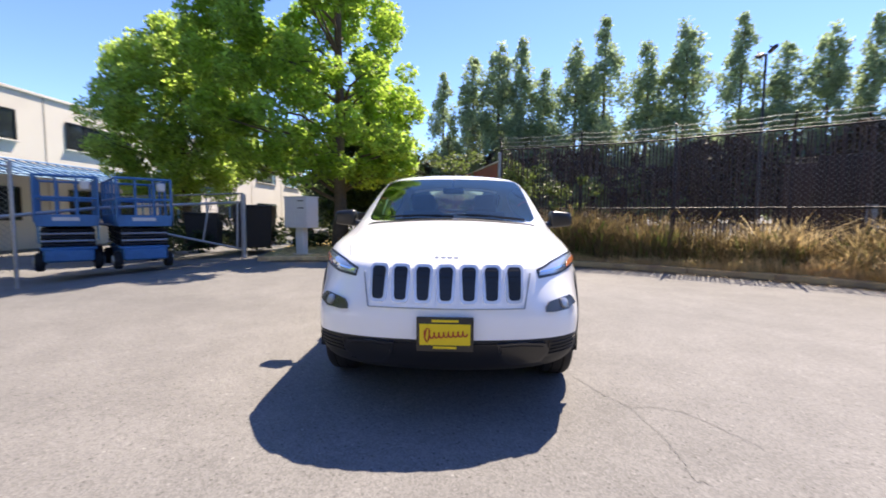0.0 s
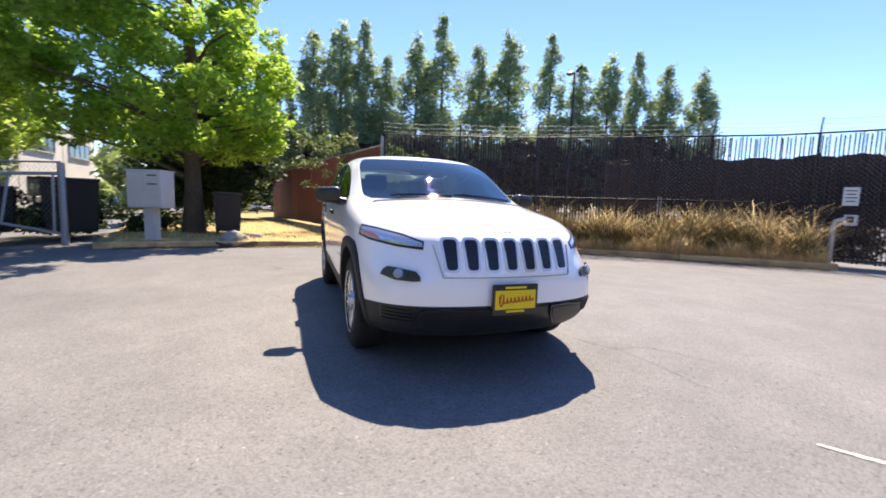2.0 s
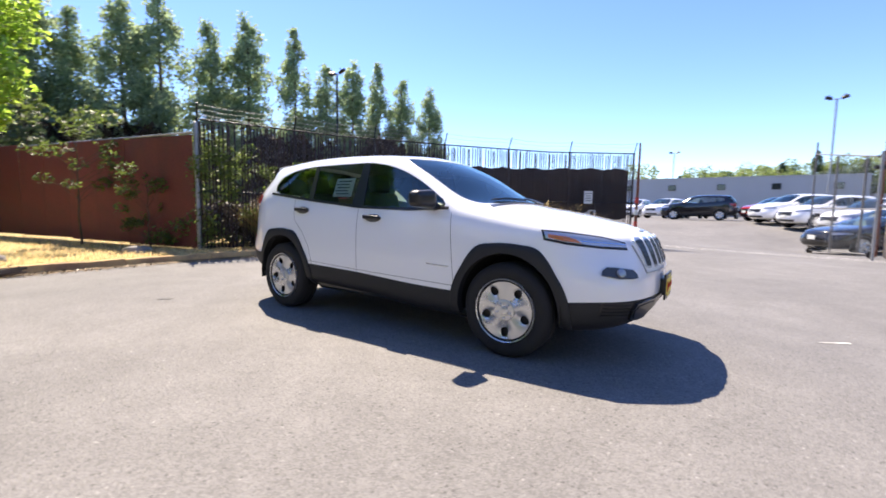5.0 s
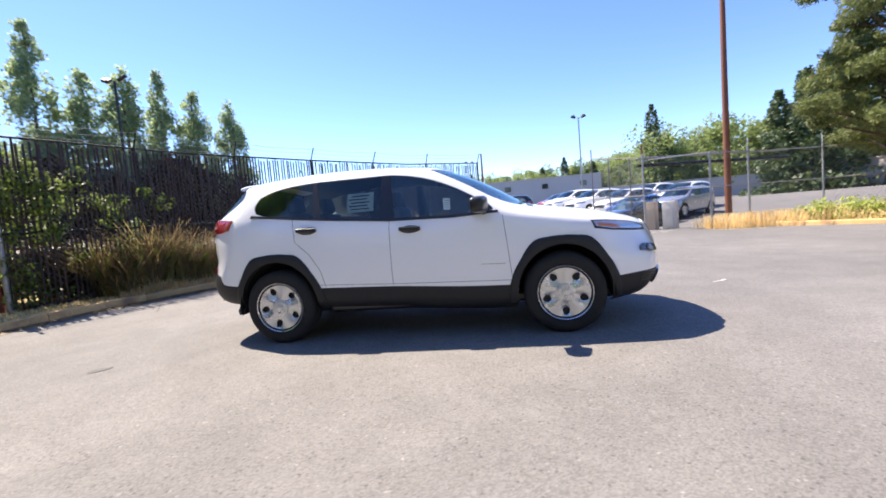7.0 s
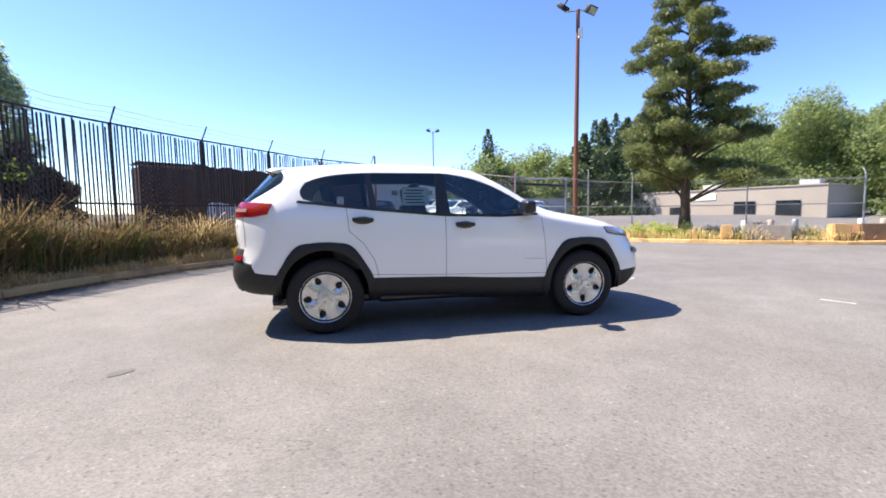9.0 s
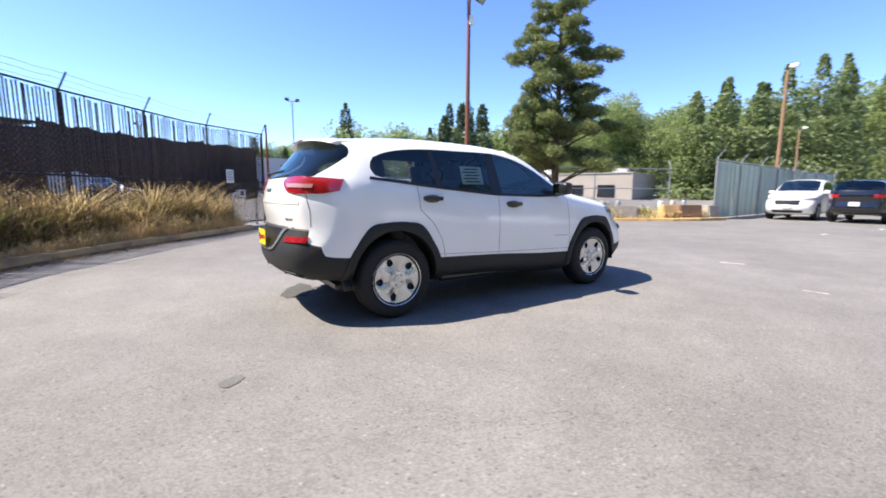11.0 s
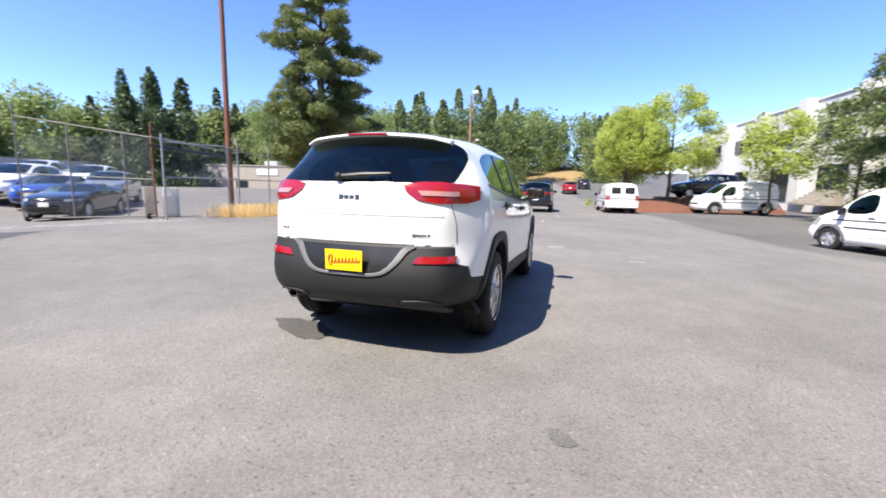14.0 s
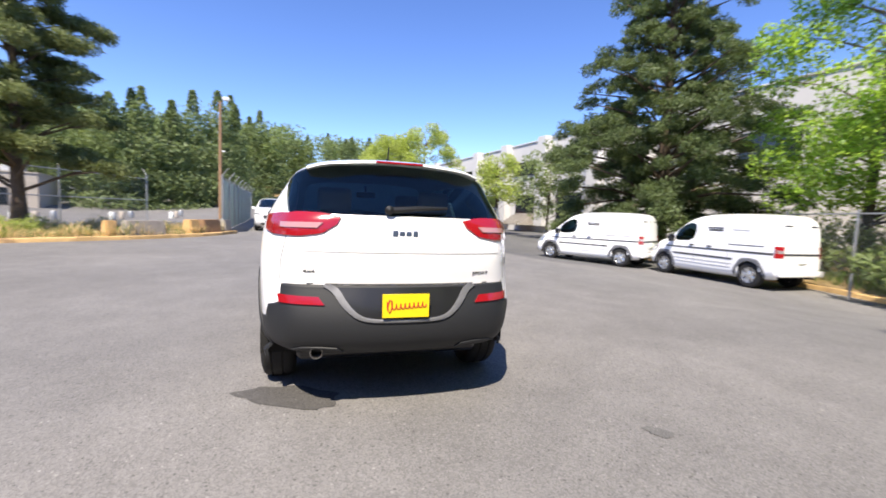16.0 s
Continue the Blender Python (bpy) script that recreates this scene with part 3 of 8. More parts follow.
for off, up in ((0.05, 0.09), (0.11, 0.19), (0.17, 0.29)):
    bm = bmesh.new()
    pts = []
    for q in range(73):
        p, d, nn = fence_at(fl * q / 72 * 0.999)
        p = p - nn * off
        pts.append((p.x, p.y, FENCE_TOP + up - 0.03 * abs(math.sin(q / 72 * math.pi * 6)) + 0.008 * math.sin(q * 1.7)))
    tube(bm, pts, 0.004, 4, False)
    part("barbed_wire", bm, GALV, fence)

def pipe(name, pts, r, parent, material=GALV, n=8, label=""):
    bm = bmesh.new()
    tube(bm, pts, r, n)
    return part(name, bm, material, parent, label)


# inner fence with dark shade cloth, a little behind the slatted one
inner = tagged(new("fence_inner"), "low inner fence hung with sagging dark brown shade cloth", "fence", kind="structure")
bm = bmesh.new()
prev = None
for q in range(61):
    s = 7.0 + (fl - 7.1) * q / 60
    p, d, nn = fence_at(s)
    p = p + nn * (1.0 - 0.75 * smoothstep(8.5, 11.5, s))
    foot = 1.55 - 0.65 * smoothstep(8.0, 10.5, s)
    sag = 0.03 * math.sin(q * 0.7) + 0.02 * math.sin(q * 2.3)
    ring = [bm.verts.new((p.x + nn.x * o, p.y + nn.y * o, z)) for o, z in ((0, foot - sag), (0, 2.60 + sag), (0.006, 2.60 + sag), (0.006, foot - sag))]
    if prev:
        for k in range(4):
            bm.faces.new((prev[k], prev[(k + 1) % 4], ring[(k + 1) % 4], ring[k]))
    else:
        bm.faces.new(ring)
    prev = ring
bm.faces.new(prev[::-1])
bmesh.ops.recalc_face_normals(bm, faces=bm.faces)
part("shade_cloth", bm, surf("dark brown shade cloth", (0.032, 0.027, 0.026), 0.9, var=0.3, big=1.5, fine=60, bump=0.3), inner)
for q in range(4):
    s = 7.05 + (fl - 7.2) * q / 3
    p, d, nn = fence_at(s)
    p = p + nn * (1.04 - 0.75 * smoothstep(8.5, 11.5, s))
    fence_post(inner, p.x, p.y, 2.64, 0.025, 0)

# storage box behind the fence, sign, thin striped post
c, d, nn = fence_at(8.2)
yaw = math.atan2(d.y, d.x)
store = thing("storage_box", "tall dark brown steel storage box with a thin roof", "storage box", pose(-6.35, 9.27, 0, 0, 0, 33.7))
bm = bmesh.new()
box(bm, (0, 0, 1.31), (1.58, 1.0, 2.58), None, 0.012)
part("body", bm, SLATM, store)
for x in (-0.74, 0.74):
    for y in (-0.45, 0.45):
        pipe("post", [(x, y, 2.55), (x, y, 2.70)], 0.02, store, DARKSTEEL, 8)
bm = bmesh.new()
box(bm, (0, 0, 2.715), (1.62, 1.06, 0.035), None, 0.006)
part("roof", bm, DARKSTEEL, store)
for x in (-0.4, 0.4):
    bm = bmesh.new()
    box(bm, (x, -0.508, 1.3), (0.74, 0.018, 2.4), None, 0.004)
    part("door", bm, SLATM, store)
c, d, nn = fence_at(fl - 1.55)
yaw = math.atan2(d.y, d.x)
q = c - nn * 0.06
sg = thing("notice_sign", "small white notice sign wired to the slatted fence", "sign", pose(q.x, q.y, 1.62, 0, 0, math.degrees(yaw)))
bm = bmesh.new()
box(bm, (0, 0, 0), (0.28, 0.008, 0.42), None, 0.002)
part("board", bm, PAPER, sg)
for k in range(4):
    bm = bmesh.new()
    box(bm, (0, -0.006, 0.13 - 0.08 * k), (0.20 - 0.04 * (k % 2), 0.004, 0.022))
    part("print_bar", bm, INK, sg)
mk = thing("marker_post", "thin leaning post with red and white bands at the fence's end", "post", pose(-0.03, 11.82, 0))
bm = bmesh.new()
tube(bm, [(0, 0, -0.1), (0.02, 0.0, 1.9), (0.02, 0.02, 3.45)], [0.05, 0.045, 0.03], 10)
part("pole", bm, RUST, mk)
for k in range(4):
    bm = bmesh.new()
    lathe(bm, [(0.056, 0), (0.056, 0.19)], 12, Matrix.Translation((0.004 + k * 0.003, 0, 0.25 + k * 0.4)))
    part("band", bm, surf("red band paint", (0.6, 0.05, 0.03), 0.5) if k % 2 else PAPER, mk)
kp = thing("keypad_post", "pale steel gate-control post with a keypad box", "control post", pose(-1.38, 10.30, 0.1, 0, 0, 20) @ Matrix.Scale(0.85, 4))
bm = bmesh.new()
tube(bm, [(0, 0, -0.1), (0, 0, 0.95), (0.05, 0, 1.12), (0.22, 0, 1.17)], 0.06, 12)
part("post", bm, BOXGREY, kp)
bm = bmesh.new()
box(bm, (0.33, 0, 1.15), (0.26, 0.20, 0.28), None, 0.02, 2)
bx = part("control_box", bm, BOXGREY, kp)
bm = bmesh.new()
box(bm, (0.33, -0.105, 1.17), (0.14, 0.012, 0.16), None, 0.003)
part("keypad", bm, BLACK, bx)

# ---------- red-brown fence running west from the corner ----------
red = tagged(new("fence_west"), "tall solid fence of red-brown painted boards, sun-faded", "fence", kind="structure")
RA, RB = FENCE_A + Vector((-0.1, -0.05)), Vector((-24.0, -2.45))
rl = (RB - RA).length
rd = (RB - RA).normalized()
bm = bmesh.new()
box(bm, (0, 0, 1.32), (1.214, 0.018, 2.62), None, 0.004)
RBOARD = finish("panel", bm, REDWALL)
rng = random.Random(4)
cnt = int(rl / 1.22)
for i in range(cnt):
    p = RA + rd * (0.61 + i * 1.22)
    ob = new("panel", RBOARD)
    ob.parent = red
    drop = 0.10 * smoothstep(0, 6, i * 1.22) - 0.25 * smoothstep(8, 17, i * 1.22)
    ob.matrix_basis = pose(p.x, p.y, 0.12 + drop * 0.6 + rng.uniform(-0.012, 0.012), rng.uniform(-0.8, 0.8), rng.uniform(-0.3, 0.3), math.degrees(math.atan2(rd.y, rd.x)) + rng.uniform(-0.6, 0.6))
bm = bmesh.new()
tube(bm, [(*RA, 2.80), (*RA.lerp(RB, 0.4), 2.78), (*RB, 2.66)], 0.024, 8)
part("rail", bm, GALV, red)
fence_post(red, FENCE_A.x - 0.02, FENCE_A.y - 0.03, 3.0, 0.045, 0, GALV)
bm = bmesh.new()
box(bm, (0, 0, 0), (0.16, 0.01, 0.26), pose(-12.0, 0.28, 1.95, 0, 0, 10), 0.002)
tagged(new("fence_notice", finish("fence_notice", bm, PAPER)), "small white notice fixed to the red fence", "sign")

# ---------- sliding gate, lamp pole, chain-link fences of the north lot ----------
gate = tagged(new("sliding_gate"), "long open sliding chain-link gate with a low wheel frame", "gate")
GA, GB = Vector((5.95, 12.3)), Vector((5.2, 17.9))


DULLGALV = surf("weathered galvanised pipe", (0.19, 0.185, 0.175), 0.65, 0.3, var=0.25, fine=30, bump=0.05)
for f, tall in ((0.0, 3.2), (0.2, 2.95), (0.6, 3.35), (1.0, 4.25)):
    p = GA.lerp(GB, f)
    z = ground_z(p.x, p.y)
    pipe("upright", [(p.x, p.y, z + 0.08), (p.x, p.y, z + tall)], 0.030, gate, RUST if f == 0 else DULLGALV)
for z0, z1 in ((0.12, 0.12), (1.35, 1.75), (2.75, 3.80)):
    pipe("rail", [(*GA, ground_z(*GA) + z0), (*GB, ground_z(*GB) + z1)], 0.022, gate, DULLGALV)
chain_link(GA, GB, -0.1, 2.75, gate, 0.08, 0.0035)
for f in (0.05, 0.97):
    p = GA.lerp(GB, f)
    bm = bmesh.new()
    lathe(bm, [(0.02, -0.03), (0.10, -0.03), (0.11, 0), (0.10, 0.03), (0.02, 0.03)], 14, pose(p.x, p.y, ground_z(p.x, p.y) + 0.11, 90, 0, 0))
    part("wheel", bm, DARKSTEEL, gate)

yard = tagged(new("fence_east"), "galvanised chain-link fence with rails and barbed-wire arms beside the lamp pole", "fence", kind="structure")
YP = [Vector(p) for p in ((5.75, 11.6), (7.6, 10.75), (9.4, 12.0), (12.4, 13.0), (17.2, 11.2), (22.0, 9.6))]
for i, p in enumerate(YP):
    fence_post(yard, p.x, p.y, 2.75 if i != 1 else 2.5, 0.035, 0, GALV, (0.1, 0.2) if i not in (0, 1) else None)
for a, b in zip(YP, YP[1:]):
    bm = bmesh.new()
    for z in (2.55, 1.4):
        tube(bm, [(*a, z), (*b, z)], 0.021, 8)
    part("rail", bm, GALV, yard)
    chain_link(a, b, 0.1, 2.55, yard, 0.11)
# raised track beam of the gate
pipe("track_beam", [(5.7, 12.0, 2.42), (12.2, 14.6, 2.42)], 0.06, yard, DARKSTEEL)
pipe("track_beam", [(5.7, 12.0, 2.70), (12.2, 14.6, 2.70)], 0.03, yard, GALV)

lamp = thing("street_lamp", "tall rust-brown steel lamp pole with two floodlights on a crossarm", "street lamp", pose(8.5, 11.55, 0))
pipe("pole", [(0, 0, -0.1), (0.02, 0.02, 5), (0.06, 0.05, 9.6)], [0.11, 0.095, 0.075], lamp, RUST, 14)
bm = bmesh.new()
lathe(bm, [(0.19, 0), (0.19, 0.03), (0.13, 0.05), (0.12, 0.3)], 14)
part("base_flange", bm, RUST, lamp)
pipe("crossarm", [(-0.45, 0.25, 9.55), (0.55, -0.15, 9.55)], 0.035, lamp, GALV)


def floodlight(parent, m):
    bm = bmesh.new()
    box(bm, (0, 0, 0), (0.50, 0.34, 0.20), m, 0.04, 2)
    head = part("floodlight", bm, DARKSTEEL, parent)
    bm = bmesh.new()
    box(bm, (0, 0, -0.11), (0.42, 0.27, 0.02), m, 0.005)
    part("lens", bm, CLEAR, head)
    bm = bmesh.new()
    tube(bm, [m @ Vector((0, 0, 0.08)), m @ Vector((0, 0, 0.30))], 0.03, 8)
    part("bracket", bm, DARKSTEEL, head)


floodlight(lamp, pose(-0.5, 0.28, 9.75, 40, 0, 30))
floodlight(lamp, pose(0.55, -0.15, 9.55, -50, 0, 20))
bm = bmesh.new()
box(bm, (0.1, -0.1, 8.6), (0.18, 0.14, 0.4), None, 0.02)
part("camera_box", bm, PAPER, lamp)
ct = thing("traffic_cabinet", "pair of pale and grey utility cabinets by the gate post", "utility cabinet", pose(6.55, 13.35, ground_z(6.8, 13.35), 0, 0, -35))
for x, mtl in ((0, surf("buff enamel", (0.5, 0.42, 0.33), 0.6)), (0.66, BOXGREY)):
    bm = bmesh.new()
    box(bm, (x, 0, 0.56), (0.36 + 0.2 * x, 0.36, 1.12 - 0.1 * x), None, 0.02, 2)
    bmesh.ops.recalc_face_normals(bm, faces=bm.faces)
    cb = part("cabinet_body", bm, mtl, ct)
    bm = bmesh.new()
    box(bm, (x, -0.19, 0.47), (0.28, 0.015, 0.7), None, 0.004)
    part("door", bm, mtl, cb)

# concrete blocks and timber planters on the island
for k, (x, y, sx, sy, sz, yw, mt, lab) in enumerate((
        (12.85, 6.6, 1.35, 0.5, 0.55, -38, CONCRETE, "long weathered grey concrete block behind the kerb"),
        (11.95, 7.3, 0.35, 0.4, 0.55, -40, KERBM, "small yellow-stained concrete block beside the long one"),
        (14.45, 5.5, 0.5, 0.5, 0.58, -28, KERBM, "yellow-painted concrete block behind the kerb"),
        (15.35, 5.1, 1.1, 0.6, 0.58, -22, WOODPOLE, "rough brown timber block behind the kerb"),
        (16.5, 4.75, 0.6, 0.6, 0.55, -15, CONCRETE, "pale concrete block at the green fence's end"))):
    bm = bmesh.new()
    prism(bm, [(-sx / 2, -sy / 2), (sx / 2, -sy / 2), (sx / 2, sy / 2), (-sx / 2, sy / 2)], -0.05, sz)
    for v in bm.verts:
        if v.co.z > 0.1:
            v.co.y *= 0.72
    bmesh.ops.bevel(bm, geom=list(bm.edges), offset=0.04, segments=2, affect="EDGES")
    ob = tagged(new("road_block", finish("road_block", bm, mt)), lab, "road block")
    ob.matrix_basis = pose(x, y, ground_z(x, y) + 0.08, 0, 0, yw)

# green slatted fence by the road
gfence = tagged(new("fence_road"), "pale green slatted chain-link fence receding along the road", "fence", kind="structure")
GREENSLAT = surf("pale green fence slat", (0.34, 0.42, 0.37), 0.6, var=0.15, spread=0.2)
QA, QB = Vector((17.2, 4.95)), Vector((41.0, 7.1))
bm = bmesh.new()
box(bm, (0, 0, 1.3), (0.09, 0.01, 2.5), None, 0.002)
GS = finish("slat", bm, GREENSLAT)
qd = (QB - QA).normalized()
for i in range(238):
    p = QA + qd * (0.1 * i + 0.05)
    ob = new("slat", GS)
    ob.parent = gfence
    ob.matrix_basis = pose(p.x, p.y, ground_z(p.x, p.y), 0, 0, math.degrees(math.atan2(qd.y, qd.x)) + random.Random(i).uniform(-12, 12))
for i in range(9):
    p = QA + qd * 3 * i
    fence_post(gfence, p.x, p.y - 0.06, 2.72, 0.04, None, GALV, (0, -0.25))
pipe("rail", [(*QA, 2.62), (*QB, 2.62)], 0.024, gfence)

# fence at the southern edge
sfence = tagged(new("fence_south"), "galvanised chain-link fence overgrown with weeds", "fence", kind="structure")
SP = [Vector(p) for p in ((4.6, -13.2), (2.1, -11.9), (-0.6, -10.9), (-3.4, -10.2))]
for p in SP:
    fence_post(sfence, p.x, p.y, 1.75, 0.03, -0.3, GALV)
for a, b in zip(SP, SP[1:]):
    bm = bmesh.new()
    tube(bm, [(*a, 1.70), (*b, 1.70)], 0.02, 8)
    part("rail", bm, GALV, sfence)
    chain_link(a, b, -0.25, 1.7, sfence, 0.09)


# ---------- buildings ----------
def window_unit(parent, x, z, w, h, m, mull=2, sill=True):
    """A framed window with its glass, divided by mullions; m is the wall's pose, x along the wall, z up, y out of the wall."""
    bm = bmesh.new()
    box(bm, (x, 0.02, z + h / 2), (w, 0.04, h), m)
    g = part("window", bm, DARKWIN, parent)
    bm = bmesh.new()
    fr = 0.06
    for bx, bz, sx, sz in ((x, z, w + fr, fr), (x, z + h, w + fr, fr), (x - w / 2, z + h / 2, fr, h + fr), (x + w / 2, z + h / 2, fr, h + fr)):
        box(bm, (bx, 0.05, bz), (sx, 0.06, sz), m)
    for k in range(1, mull + 1):
        box(bm, (x - w / 2 + w * k / (mull + 1), 0.047, z + h / 2), (fr * 0.7, 0.05, h - 0.02), m)
    part("frame", bm, BLACK, g)
    if sill:
        bm = bmesh.new()
        box(bm, (x, 0.09, z - 0.06), (w + 0.2, 0.16, 0.06), m, 0.008)
        part("sill", bm, STUCCO, g)
    return g


def building(label, m, w, d, h, wall, para=0.35, category="building"):
    """A flat-roofed block: front wall along local x, outside towards +y, with a parapet and a roof."""
    b = thing("building", label, category, m)
    for cx, cy, sx, sy in ((0, -0.15, w, 0.3), (0, -d + 0.15, w, 0.3), (-w / 2 + 0.15, -d / 2, 0.3, d - 0.6), (w / 2 - 0.15, -d / 2, 0.3, d - 0.6)):
        bm = bmesh.new()
        box(bm, (cx, cy, h / 2 - 0.5), (sx, sy, h + 1.0))
        part("wall", bm, wall, b)
    bm = bmesh.new()
    box(bm, (0, -d / 2, h - 0.45), (w - 0.62, d - 0.62, 0.2))
    part("roof", bm, ROOFM, b)
    bm = bmesh.new()
    box(bm, (0, -0.12, h + 0.05), (w + 0.12, 0.42, 0.12), None, 0.01)
    box(bm, (-w / 2 + 0.12, -d / 2, h + 0.053), (0.42, d - 0.5, 0.12), None, 0.01)
    box(bm, (w / 2 - 0.12, -d / 2, h + 0.053), (0.42, d - 0.5, 0.12), None, 0.01)
    part("coping", bm, wall, b)
    return b


I4 = Matrix.Identity(4)
# two-storey office with the blue awning
office = building("two-storey off-white stucco office with dark ribbon windows", pose(-24, -19.2, 0, 0, 0, 0), 44, 14, 6.5, STUCCO)
for wx in (-19.0, -12.6, -6.2, 0.2, 6.55, 12.95, 19.3):
    window_unit(office, wx, 4.35, 4.0, 1.25, I4, 3)
    window_unit(office, wx, 0.9, 4.0, 1.4, I4, 3)
for wx in (-16, -9.6, -3.2, 3.2, 9.6, 16):
    bm = bmesh.new()
    box(bm, (wx, 0.006, 3.3), (0.05, 0.03, 6.4))
    part("wall_joint", bm, TANWALL, office)
aw = thing("awning", "blue pipe awning frame with pale blue sheeting against the office", "awning", pose(-14, -19.1, 0))
for k in range(50):
    x = -11 + k * 0.45
    pipe("rafter", [(x, 0.05, 3.46), (x, 2.6, 2.66)], 0.03, aw, LIFTBLUE, 6)
for y, z in ((0.08, 3.5), (2.6, 2.7), (1.35, 3.09)):
    pipe("purlin", [(-11.2, y, z), (11.4, y, z)], 0.035, aw, LIFTBLUE, 6)
for k in range(9):
    pipe("leg", [(-11 + k * 2.76, 2.6, 0), (-11 + k * 2.76, 2.6, 2.55)], 0.04, aw, LIFTBLUE, 6)
bm = bmesh.new()
box(bm, (0, 0, 0), (22.2, 2.66, 0.015), pose(0.1, 1.32, 3.0, -17.4, 0, 0))
part("sheeting", bm, surf("pale blue sheeting", (0.22, 0.36, 0.50), 0.5, var=0.1), aw)

# warehouse beyond the north lot
hall_north = building("long low grey-white warehouse behind the parked cars", pose(-7.25, 72, 1.05, 0, 0, 180), 48.5, 20, 5.6, GREYWALL)
for k in range(7):
    window_unit(hall_north, -21.25 + k * 6.5, 3.8, 1.0, 0.8, I4, 0, False)
for k in range(9):
    bm = bmesh.new()
    box(bm, (-24 + k * 6, 0.02, 2.7), (0.12, 0.05, 5.4))
    part("pilaster", bm, GREYWALL, hall_north)
building("lower grey-white wing at the warehouse's end", pose(30.4, 72.5, 1.05, 0, 0, 180), 26, 16, 3.0, GREYWALL)

# tan workshop down beyond the pine
shop = building("low tan block workshop with dark openings and a white sign board", pose(37.29, 35.71, 0.3, 0, 0, 108), 24, 10, 3.1, TANWALL)
for wx, wz, ww, wh in ((-9.1, 0.35, 1.9, 1.4), (-5.4, 0.35, 1.9, 1.4), (1.8, 0.5, 1.3, 0.8)):
    window_unit(shop, wx, wz, ww, wh, I4, 1, False)
bm = bmesh.new()
box(bm, (-1.3, 0.03, 2.4), (2.6, 0.05, 0.75), None, 0.005)
part("sign_board", bm, PAPER, shop, "plain white sign board")
for x in (-10, -1):
    bm = bmesh.new()
    box(bm, (0, 0, 0.35), (1.6, 1.1, 0.7), pose(x, -2.5, 3.1), 0.04)
    part("roof_unit", bm, BOXGREY, shop)

# pale concrete building on the south side
hall = building("large pale concrete hall with stepped bays and dark entrances", pose(40.0, -17.3, 0.6, 0, 0, 6.6), 38, 22, 7.6, PALEWALL)
for k in range(6):
    x = -17.8 + k * 6.3
    bm = bmesh.new()
    box(bm, (x, 0.35, 3.9), (1.2, 0.7, 7.8), None, 0.02)
    part("pier", bm, PALEWALL, hall)
    window_unit(hall, x + 3.1, 4.7, 4.4, 1.2, I4, 3, False)
    window_unit(hall, x + 3.1, 0.2, 3.0, 2.6, I4, 1, False)
for k in range(6):
    bm = bmesh.new()
    box(bm, (-9, 1.9 - k * 0.3, (k + 1) * 0.09), (3.0, 0.30, 0.18 * (k + 1)), None, 0.01)
    part("step", bm, CONCRETE, hall)
wing = building("tall pale concrete hall end behind the big fir", pose(11.0, -24.5, 0.2, 0, 0, 8), 19, 14, 9.2, PALEWALL)
for k in range(4):
    window_unit(wing, -7.5 + k * 5, 5.0, 3.2, 1.6, I4, 2, False)

# raised terrace of the upper lot, its banks mulched
bm = bmesh.new()
prism(bm, [(27.0, -7.6), (37.5, -7.2), (37.5, -15.5), (27.4, -14.5)], -0.4, 0.9)
for v in bm.verts:
    if v.co.z > 0:
        v.co.x += 0.7 if v.co.x < 32 else -0.7
        v.co.y += -0.7 if v.co.y > -11 else 0.7
tagged(new("planting_bank", finish("planting_bank", bm, MULCH)), "mulched bank that carries the upper lot", "bank", kind="structure")
bm = bmesh.new()
prism(bm, [(27.9, -8.5), (36.6, -8.1), (36.6, -14.6), (28.3, -13.6)], 0.86, 0.905)
tagged(new("pavement", finish("pavement", bm, PATCH)), "dark asphalt of the raised upper lot", "pavement", kind="structure")

# ---------- cars: a shell from a cage of rows wrapped round the body, smoothed, then split into its panels ----------
WRAP_Y = (0.0, 0.28, 0.50, 0.68, 0.80)
REAR_Y = (0.0, 0.33, 0.655, 0.735, 0.826)


